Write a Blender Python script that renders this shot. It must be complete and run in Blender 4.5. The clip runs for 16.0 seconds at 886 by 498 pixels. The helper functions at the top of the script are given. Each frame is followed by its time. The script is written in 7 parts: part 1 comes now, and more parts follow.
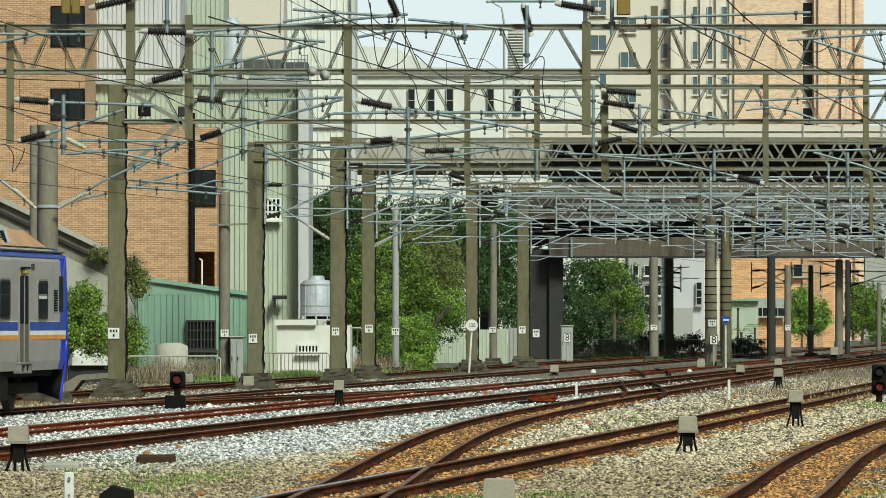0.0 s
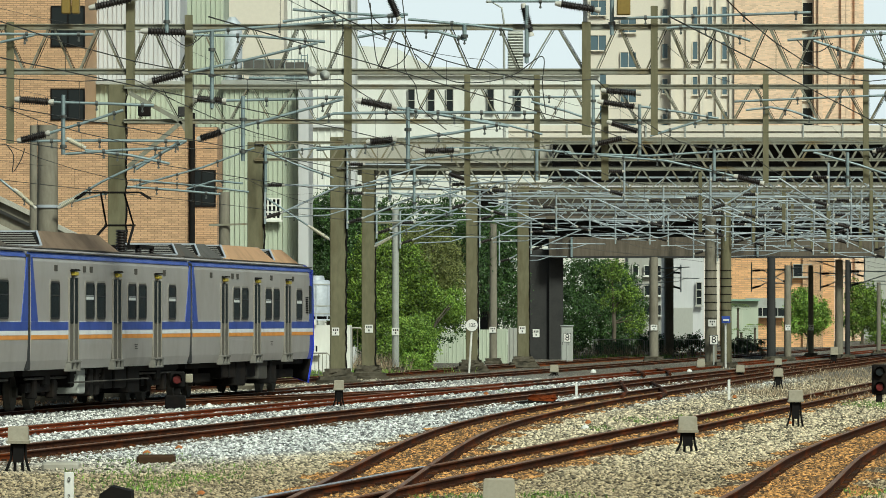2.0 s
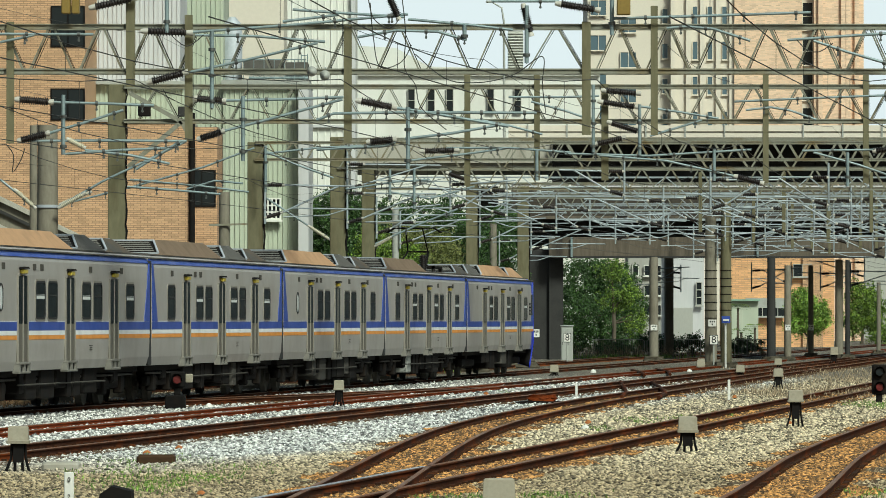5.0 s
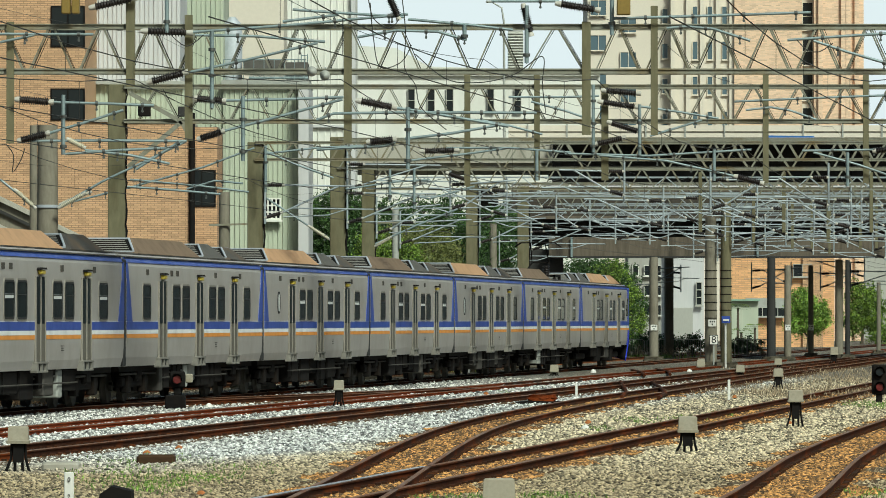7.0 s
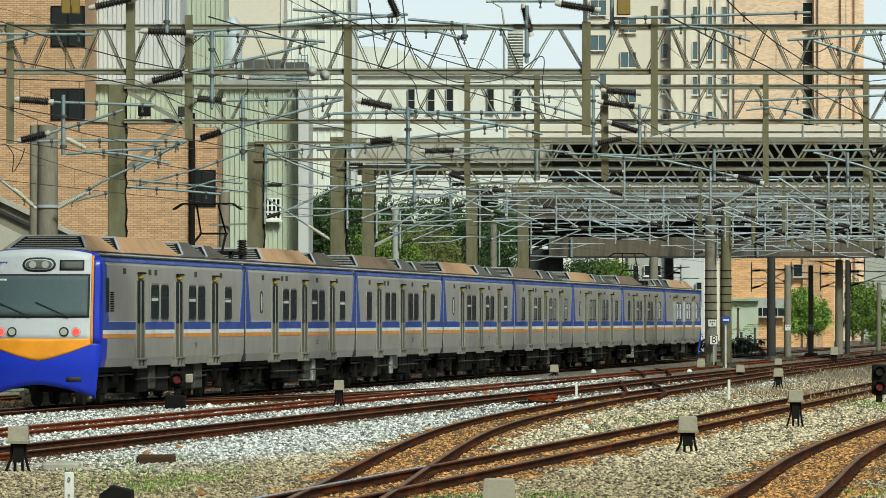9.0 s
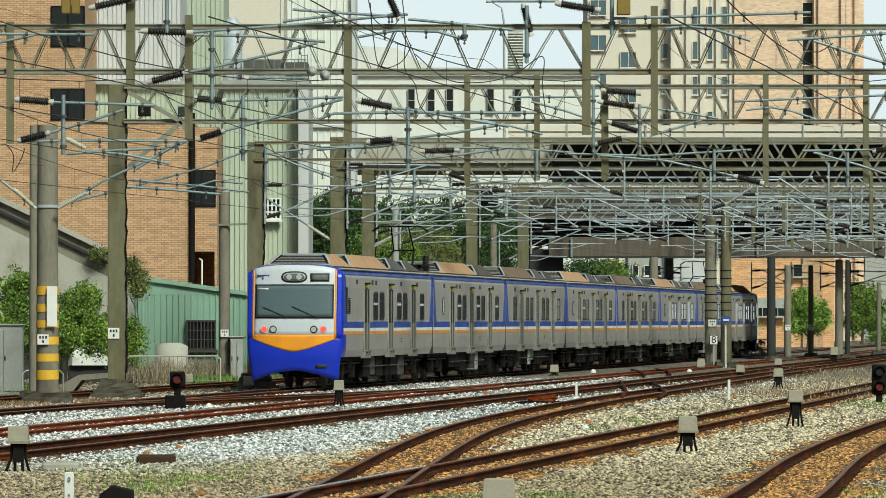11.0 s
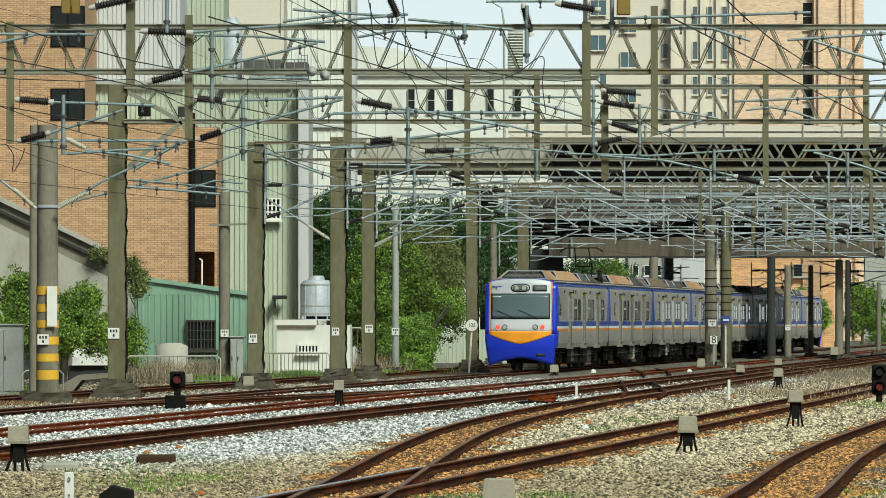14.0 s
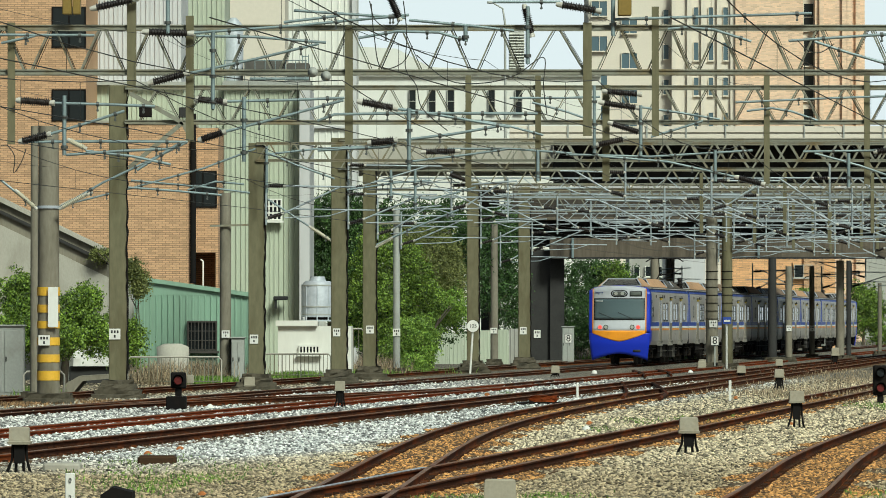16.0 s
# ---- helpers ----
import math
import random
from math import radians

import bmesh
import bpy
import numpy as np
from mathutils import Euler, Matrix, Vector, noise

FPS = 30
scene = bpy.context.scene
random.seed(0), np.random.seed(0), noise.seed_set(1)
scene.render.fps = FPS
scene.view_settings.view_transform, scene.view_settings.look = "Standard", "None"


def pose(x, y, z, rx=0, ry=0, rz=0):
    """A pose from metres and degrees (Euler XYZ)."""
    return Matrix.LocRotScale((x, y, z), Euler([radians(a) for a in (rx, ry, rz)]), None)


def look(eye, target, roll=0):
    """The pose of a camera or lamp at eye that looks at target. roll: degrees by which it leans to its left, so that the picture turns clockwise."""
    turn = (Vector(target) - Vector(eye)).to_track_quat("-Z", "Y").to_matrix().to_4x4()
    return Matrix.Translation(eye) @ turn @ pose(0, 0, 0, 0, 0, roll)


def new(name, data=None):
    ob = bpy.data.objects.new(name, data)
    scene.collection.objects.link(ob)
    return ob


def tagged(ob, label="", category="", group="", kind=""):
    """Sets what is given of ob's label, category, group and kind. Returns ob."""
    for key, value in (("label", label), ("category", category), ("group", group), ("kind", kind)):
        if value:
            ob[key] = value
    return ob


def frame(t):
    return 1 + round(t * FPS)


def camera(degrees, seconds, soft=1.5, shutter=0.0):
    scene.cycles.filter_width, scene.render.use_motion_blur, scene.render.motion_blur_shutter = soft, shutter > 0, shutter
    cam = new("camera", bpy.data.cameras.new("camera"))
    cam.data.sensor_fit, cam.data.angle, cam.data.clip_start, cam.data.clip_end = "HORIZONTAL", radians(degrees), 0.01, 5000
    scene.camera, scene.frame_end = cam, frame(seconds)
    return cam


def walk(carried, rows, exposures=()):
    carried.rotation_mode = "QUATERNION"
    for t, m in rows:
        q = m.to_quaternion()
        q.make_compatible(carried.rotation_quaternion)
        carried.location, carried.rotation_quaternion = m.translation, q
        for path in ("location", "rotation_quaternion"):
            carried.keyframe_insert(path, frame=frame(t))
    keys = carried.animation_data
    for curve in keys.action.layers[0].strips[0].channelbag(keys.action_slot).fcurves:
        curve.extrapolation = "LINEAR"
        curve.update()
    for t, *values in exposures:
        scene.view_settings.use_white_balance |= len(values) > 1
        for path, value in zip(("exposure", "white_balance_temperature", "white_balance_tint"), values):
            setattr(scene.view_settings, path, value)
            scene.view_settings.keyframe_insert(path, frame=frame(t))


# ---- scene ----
# Camera: a long lens at the end of a platform, looking along a yard of tracks. x is to the right, y away from the camera.
EYE = (0.0, 0.0, 2.19)
cam = camera(8.966, 16.0, soft=0.6)
RISE = 0.7276            # degrees by which the lens looks up
rest = pose(0, 0, 2.19, 90 + RISE, 0, 0)
nudged = pose(0, 0, 2.19, 90 + RISE + 0.0085, 0, 0.0108)
walk(cam, [(0, rest), (8, rest), (15.8, rest), (15.9, rest), (16.0, nudged)])

# ---- light: a bright hazy sky with a weak, wide sun, high from behind ----
world = bpy.data.worlds.new("sky")
scene.world = world
world.use_nodes = True
wt = world.node_tree
sky = wt.nodes.new("ShaderNodeTexSky")
sky.sky_type = "NISHITA"
sky.sun_disc = False
sky.sun_elevation, sky.sun_rotation = radians(42.5), radians(153)
sky.air_density, sky.dust_density, sky.ozone_density = 1.0, 4.0, 1.0
wt.links.new(sky.outputs["Color"], wt.nodes["Background"].inputs["Color"])
wt.nodes["Background"].inputs["Strength"].default_value = 0.052
sun_data = bpy.data.lights.new("sun", "SUN")
sun_data.energy, sun_data.angle, sun_data.color = 3.5, radians(14), (1.0, 0.95, 0.86)
sun = new("sun", sun_data)
sun.matrix_world = look((36, -70, 72), (0, 0, 0))
scene.view_settings.exposure = 0.04
scene.view_settings.use_white_balance = True
scene.view_settings.white_balance_temperature = 6060
scene.view_settings.white_balance_tint = -8


# ---- mesh and material tools ----
class Build:
    """Collects vertices and faces of one mesh."""

    def __init__(self):
        self.v, self.f, self.smooth = [], [], []

    def add(self, verts, faces, smooth=False):
        n = len(self.v)
        self.v.extend(tuple(p) for p in verts)
        self.f.extend(tuple(i + n for i in f) for f in faces)
        self.smooth.extend([smooth] * len(faces))
        return self

    def box(self, x0, x1, y0, y1, z0, z1, bev=0.0):
        if bev <= 0:
            v = [(x, y, z) for z in (z0, z1) for y in (y0, y1) for x in (x0, x1)]
            return self.add(v, [(0, 2, 3, 1), (4, 5, 7, 6), (0, 1, 5, 4), (2, 6, 7, 3), (0, 4, 6, 2), (1, 3, 7, 5)])
        b = min(bev, (x1 - x0) * 0.45, (y1 - y0) * 0.45, (z1 - z0) * 0.45)
        rings = [(z0, b), (z0 + b, 0), (z1 - b, 0), (z1, b)]
        v = []
        for z, i in rings:
            a0, a1, c0, c1 = x0 + i, x1 - i, y0 + i, y1 - i
            v += [(a0 + b, c0, z), (a1 - b, c0, z), (a1, c0 + b, z), (a1, c1 - b, z), (a1 - b, c1, z), (a0 + b, c1, z), (a0, c1 - b, z), (a0, c0 + b, z)]
        f = [tuple(range(7, -1, -1)), tuple(range(24, 32))]
        for r in range(3):
            for k in range(8):
                f.append((r * 8 + k, r * 8 + (k + 1) % 8, r * 8 + 8 + (k + 1) % 8, r * 8 + 8 + k))
        return self.add(v, f)

    def beam(self, p, q, w, h=None, up=(0, 0, 1)):
        """A square bar from p to q."""
        h = h or w
        p, q = Vector(p), Vector(q)
        d = (q - p).normalized()
        u = Vector(up)
        if abs(d.dot(u)) > 0.98:
            u = Vector((0, 1, 0))
        s = d.cross(u).normalized() * (w / 2)
        u = s.cross(d).normalized() * (h / 2)
        v = [a + i * s + j * u for a in (p, q) for i, j in ((-1, -1), (1, -1), (1, 1), (-1, 1))]
        return self.add(v, [(3, 2, 1, 0), (4, 5, 6, 7), (0, 1, 5, 4), (1, 2, 6, 5), (2, 3, 7, 6), (3, 0, 4, 7)])

    def tube(self, points, r, n=8, caps=True):
        """A round bar along points; r is one radius or one for each point."""
        pts = [Vector(p) for p in points]
        rs = r if isinstance(r, (list, tuple)) else [r] * len(pts)
        v, f = [], []
        side = None
        for i, p in enumerate(pts):
            d = (pts[min(i + 1, len(pts) - 1)] - pts[max(i - 1, 0)]).normalized()
            if side is None:
                a = Vector((0, 0, 1)) if abs(d.z) < 0.9 else Vector((1, 0, 0))
                side = d.cross(a).normalized()
            else:
                side = (side - d * side.dot(d)).normalized()
            up = d.cross(side)
            for k in range(n):
                t = 2 * math.pi * k / n
                v.append(p + rs[i] * (math.cos(t) * side + math.sin(t) * up))
        for i in range(len(pts) - 1):
            for k in range(n):
                f.append((i * n + k, i * n + (k + 1) % n, i * n + n + (k + 1) % n, i * n + n + k))
        self.add(v, f, True)
        if caps:
            self.add(v[:n], [tuple(range(n - 1, -1, -1))])
            self.add(v[-n:], [tuple(range(n))])
        return self

    def prism(self, outline, y0, y1):
        """An outline in x and z, drawn out along y."""
        n = len(outline)
        v = [(x, y, z) for y in (y0, y1) for x, z in outline]
        f = [tuple(range(n)), tuple(range(2 * n - 1, n - 1, -1))]
        f += [(i, i + n, (i + 1) % n + n, (i + 1) % n) for i in range(n)]
        return self.add(v, f)

    def loft(self, rings, smooth=False, caps=True):
        n = len(rings[0])
        v = [p for r in rings for p in r]
        f = []
        for i in range(len(rings) - 1):
            for k in range(n):
                f.append((i * n + k, i * n + (k + 1) % n, i * n + n + (k + 1) % n, i * n + n + k))
        if caps:
            f.append(tuple(range(n - 1, -1, -1)))
            f.append(tuple(range((len(rings) - 1) * n, len(rings) * n)))
        return self.add(v, f, smooth)

    def mesh(self, name, material):
        me = bpy.data.meshes.new(name)
        me.from_pydata(self.v, [], self.f)
        me.polygons.foreach_set("use_smooth", self.smooth)
        me.materials.append(material)
        me.update()
        return me


def part(name, build, material, parent, label=""):
    """Links a build (or a mesh that is shared) as one object under parent."""
    ob = new(name, build if isinstance(build, bpy.types.Mesh) else build.mesh(name, material))
    ob.parent = parent
    return tagged(ob, label)


def thing(name, label, category, m=None, group="", kind=""):
    ob = new(name)
    ob.empty_display_size = 0.2
    if m is not None:
        ob.matrix_basis = m
    return tagged(ob, label, category, group, kind)


def solo(name, build, material, label, category, group="", kind="", m=None):
    ob = new(name, build.mesh(name, material))
    if m is not None:
        ob.matrix_basis = m
    return tagged(ob, label, category, group, kind)


def recalc(ob):
    bm = bmesh.new()
    bm.from_mesh(ob.data)
    bmesh.ops.recalc_face_normals(bm, faces=bm.faces)
    bm.to_mesh(ob.data)
    bm.free()
    return ob


class Nodes:
    """A short way to write a node material."""

    def __init__(self, name):
        self.m = bpy.data.materials.new(name)
        self.m.use_nodes = True
        self.t = self.m.node_tree
        self.bsdf = self.t.nodes["Principled BSDF"]
        self.pos = self.t.nodes.new("ShaderNodeTexCoord").outputs["Object"]

    def node(self, kind, **values):
        n = self.t.nodes.new(kind)
        for k, v in values.items():
            if k in n.inputs:
                n.inputs[k].default_value = v
        return n

    def link(self, a, b):
        self.t.links.new(a, b)

    def scaled(self, sx, sy, sz):
        n = self.node("ShaderNodeMapping")
        n.inputs["Scale"].default_value = (sx, sy, sz)
        self.link(self.pos, n.inputs["Vector"])
        return n.outputs["Vector"]

    def noise(self, scale, detail=4.0, vector=None, rough=0.6):
        n = self.node("ShaderNodeTexNoise", Scale=scale, Detail=detail, Roughness=rough)
        self.link(vector or self.pos, n.inputs["Vector"])
        return n.outputs["Fac"]

    def ramp(self, fac, *stops):
        n = self.node("ShaderNodeValToRGB")
        e = n.color_ramp.elements
        while len(e) < len(stops):
            e.new(0.5)
        for k, (p, c) in zip(e, stops):
            k.position = p
            k.color = (*c, 1) if isinstance(c, tuple) else (c, c, c, 1)
        self.link(fac, n.inputs["Fac"])
        return n.outputs["Color"]

    def mix(self, fac, a, b, mode="MIX"):
        n = self.t.nodes.new("ShaderNodeMix")
        n.data_type, n.blend_type = "RGBA", mode
        for sock, v in ((n.inputs[0], fac), (n.inputs[6], a), (n.inputs[7], b)):
            if isinstance(v, tuple):
                sock.default_value = (*v, 1)
            elif isinstance(v, (int, float)):
                sock.default_value = v
            else:
                self.link(v, sock)
        return n.outputs[2]

    def bump(self, height, strength=0.3, distance=0.02):
        n = self.node("ShaderNodeBump", Strength=strength, Distance=distance)
        self.link(height, n.inputs["Height"])
        self.link(n.outputs["Normal"], self.bsdf.inputs["Normal"])

    def done(self, color, rough=0.6, metal=0.0):
        for sock, v in ((self.bsdf.inputs["Base Color"], color), (self.bsdf.inputs["Roughness"], rough), (self.bsdf.inputs["Metallic"], metal)):
            if isinstance(v, tuple):
                sock.default_value = (*v, 1)
            elif isinstance(v, (int, float)):
                sock.default_value = v
            else:
                self.link(v, sock)
        return self.m


def surface(name, color, rough=0.6, metal=0.0, grain=30.0, vary=0.18, stain=None, patch=1.3, amount=0.5, relief=0.15, stretch=(1, 1, 1)):
    """Paint, metal or stone with fine grain and larger stains."""
    k = Nodes(name)
    if rough >= 0.7:
        k.bsdf.inputs["Specular IOR Level"].default_value = 0.15
    at = k.scaled(*stretch)
    fine = k.noise(grain, 3, at)
    broad = k.noise(patch, 5, at)
    light = tuple(min(1, c * (1 + vary)) for c in color)
    dark = tuple(c * (1 - vary) for c in color)
    base = k.mix(fine, dark, light)
    stain = stain or tuple(c * 0.6 for c in color)
    where = k.ramp(broad, (0.48, 0.0), (0.72, amount))
    col = k.mix(where, base, stain)
    k.bump(fine, relief, 0.01)
    r = k.ramp(broad, (0.2, max(0.02, rough - 0.1)), (0.8, min(1.0, rough + 0.15)))
    return k.done(col, r, metal)


def plain(name, color, rough=0.5, metal=0.0, glow=0.0, gloss=0.5):
    k = Nodes(name)
    k.bsdf.inputs["Specular IOR Level"].default_value = gloss
    fine = k.noise(18, 3)
    if glow:
        k.bsdf.inputs["Emission Color"].default_value = (*color, 1)
        k.bsdf.inputs["Emission Strength"].default_value = glow
    return k.done(k.mix(fine, tuple(c * 0.88 for c in color), tuple(min(1, c * 1.1) for c in color)), rough, metal)


# ---- materials ----
CONCRETE = surface("weathered concrete", (0.22, 0.20, 0.155), 0.85, grain=12, vary=0.3, stain=(0.11, 0.095, 0.065), patch=1.6, amount=0.75, relief=0.3, stretch=(1, 1, 0.3))
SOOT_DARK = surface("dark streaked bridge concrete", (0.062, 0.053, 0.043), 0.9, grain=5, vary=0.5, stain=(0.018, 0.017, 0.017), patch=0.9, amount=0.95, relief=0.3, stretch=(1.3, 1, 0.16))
SOOT = surface("soot streaked bridge concrete", (0.125, 0.105, 0.08), 0.9, grain=5, vary=0.45, stain=(0.028, 0.025, 0.022), patch=0.9, amount=0.95, relief=0.3, stretch=(1.3, 1, 0.16))
CONCRETE_PALE = surface("pale concrete", (0.42, 0.40, 0.34), 0.85, grain=20, stain=(0.24, 0.22, 0.17), relief=0.3, stretch=(1, 1, 0.4))
# Very dark base colour: shade under the bridge is painted into it.
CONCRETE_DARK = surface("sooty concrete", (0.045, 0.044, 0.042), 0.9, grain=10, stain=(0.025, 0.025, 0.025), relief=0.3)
MAST = surface("green grey mast paint", (0.155, 0.143, 0.086), 0.75, grain=9, vary=0.3, stain=(0.10, 0.085, 0.045), patch=1.6, amount=0.8, stretch=(1, 1, 0.3))
TRUSS = surface("lichen grey steel", (0.215, 0.215, 0.168), 0.65, grain=9, vary=0.35, stain=(0.17, 0.115, 0.035), patch=0.8, amount=0.85)
# Near-black tone paints the shaded inner side of the braces.
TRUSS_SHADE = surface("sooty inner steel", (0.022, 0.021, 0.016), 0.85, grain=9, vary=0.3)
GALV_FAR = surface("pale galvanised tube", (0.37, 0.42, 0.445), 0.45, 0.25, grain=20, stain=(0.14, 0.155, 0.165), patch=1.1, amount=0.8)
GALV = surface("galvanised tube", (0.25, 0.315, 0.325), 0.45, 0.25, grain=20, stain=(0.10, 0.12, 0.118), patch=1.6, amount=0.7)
WIRE = plain("dark copper wire", (0.035, 0.034, 0.03), 0.6, 0.2)
PORCELAIN = surface("brown porcelain", (0.014, 0.010, 0.009), 0.4, grain=20, stain=(0.04, 0.028, 0.02))
PORCELAIN_PALE = surface("cream insulator", (0.50, 0.47, 0.36), 0.35, grain=20)
RAIL_STEEL = surface("worn rail head", (0.20, 0.105, 0.055), 0.5, 0.2, grain=6, vary=0.25, stain=(0.20, 0.06, 0.016), patch=0.5, amount=0.9)
RAIL_RED = surface("fresh red rust on rail", (0.235, 0.042, 0.007), 0.85, grain=9, vary=0.4, stain=(0.06, 0.018, 0.005), patch=0.5, amount=0.9, relief=0.4)
# Rust colour, taken darker to hold the shade on the rail web.
RAIL_RUST = surface("rusty rail", (0.042, 0.013, 0.004), 0.85, grain=9, vary=0.5, stain=(0.24, 0.052, 0.008), patch=0.35, amount=0.8, relief=0.4)
RAIL_FOOT_RUST = surface("orange rust on the rail foot", (0.23, 0.075, 0.018), 0.9, grain=9, vary=0.5, stain=(0.09, 0.03, 0.01), patch=0.9, amount=0.9, relief=0.4)
CLIP = surface("greasy rail clip", (0.035, 0.016, 0.008), 0.8, grain=9, stain=(0.16, 0.05, 0.015), patch=1.0, amount=0.8)
POLISHED = surface("bright rail steel", (0.55, 0.55, 0.55), 0.3, 0.8, grain=6)
SLEEPER = surface("oily sleeper", (0.12, 0.08, 0.048), 0.9, grain=14, stain=(0.09, 0.055, 0.03))
WHITE_PAINT = surface("white paint", (0.74, 0.73, 0.68), 0.5, grain=12, stain=(0.5, 0.47, 0.40), vary=0.05, amount=0.35)
BLACK_PAINT = plain("black paint", (0.018, 0.018, 0.018), 0.5)
GREY_BOX = surface("grey enamel", (0.36, 0.37, 0.34), 0.5, grain=16, stain=(0.24, 0.23, 0.19))
YELLOW = surface("yellow band paint", (0.72, 0.42, 0.04), 0.5, grain=14, stain=(0.4, 0.24, 0.06))
GREEN_SHEET = surface("green corrugated steel", (0.25, 0.385, 0.285), 0.5, grain=8, vary=0.12, stain=(0.17, 0.25, 0.18), patch=0.9, stretch=(1, 1, 0.15))
PALE_SHEET = surface("pale green corrugated steel", (0.46, 0.50, 0.39), 0.55, grain=8, vary=0.08, stain=(0.31, 0.35, 0.26), patch=0.4, stretch=(1, 1, 0.12))
LILAC_SHEET = surface("grey corrugated steel", (0.55, 0.55, 0.55), 0.5, grain=8, vary=0.08, stain=(0.42, 0.42, 0.40), patch=0.4, stretch=(1, 1, 0.12))
PLASTER_WHITE = surface("white plaster", (0.74, 0.74, 0.68), 0.8, grain=10, vary=0.06, stain=(0.52, 0.51, 0.45), patch=0.35, stretch=(1, 1, 0.3))
PLASTER_GREY = surface("grey plaster", (0.40, 0.40, 0.36), 0.85, grain=10, vary=0.1, stain=(0.24, 0.23, 0.20), patch=0.4, stretch=(1, 1, 0.3))
BEIGE = surface("beige tile cladding", (0.68, 0.62, 0.52), 0.6, grain=6, vary=0.08, stain=(0.60, 0.53, 0.43), patch=0.1)
GLASS_DARK = plain("dark window glass", (0.02, 0.024, 0.026), 0.12, gloss=0.3)
GLASS_BLUE = plain("blue grey window glass", (0.10, 0.15, 0.18), 0.1)
STAINLESS = surface("brushed stainless tank", (0.42, 0.45, 0.49), 0.5, 0.1, grain=10)


def brick_material(name, tone, joint, course):
    k = Nodes(name)
    b = k.node("ShaderNodeTexBrick", Scale=1.0)
    # x runs along the wall and z up it
    sep, com = k.node("ShaderNodeSeparateXYZ"), k.node("ShaderNodeCombineXYZ")
    k.link(k.pos, sep.inputs[0])
    add = k.node("ShaderNodeMath")
    k.link(sep.outputs[0], add.inputs[0])
    k.link(sep.outputs[1], add.inputs[1])
    k.link(add.outputs[0], com.inputs[0])
    k.link(sep.outputs[2], com.inputs[1])
    k.link(com.outputs[0], b.inputs["Vector"])
    b.inputs["Brick Width"].default_value = course * 3.2
    b.inputs["Row Height"].default_value = course
    b.inputs["Mortar Size"].default_value = course * 0.11
    b.inputs["Color1"].default_value = (*tone, 1)
    b.inputs["Color2"].default_value = (*(c * 0.55 for c in tone), 1)
    b.inputs["Bias"].default_value = -0.35
    b.inputs["Mortar"].default_value = (*joint, 1)
    broad = k.noise(0.35, 5)
    col = k.mix(k.ramp(broad, (0.4, 0.0), (0.75, 0.4)), b.outputs["Color"], tuple(c * 0.65 for c in tone))
    k.bump(b.outputs["Fac"], 0.3, -0.01)
    return k.done(col, 0.8)


BRICK = brick_material("tan brick tile", (0.61, 0.38, 0.215), (0.24, 0.15, 0.085), 0.082)
BRICK_ORANGE = brick_material("orange house brick", (0.78, 0.44, 0.21), (0.50, 0.30, 0.16), 0.16)
BRICK_FAR = brick_material("orange brick tile", (0.84, 0.60, 0.41), (0.72, 0.55, 0.41), 0.15)


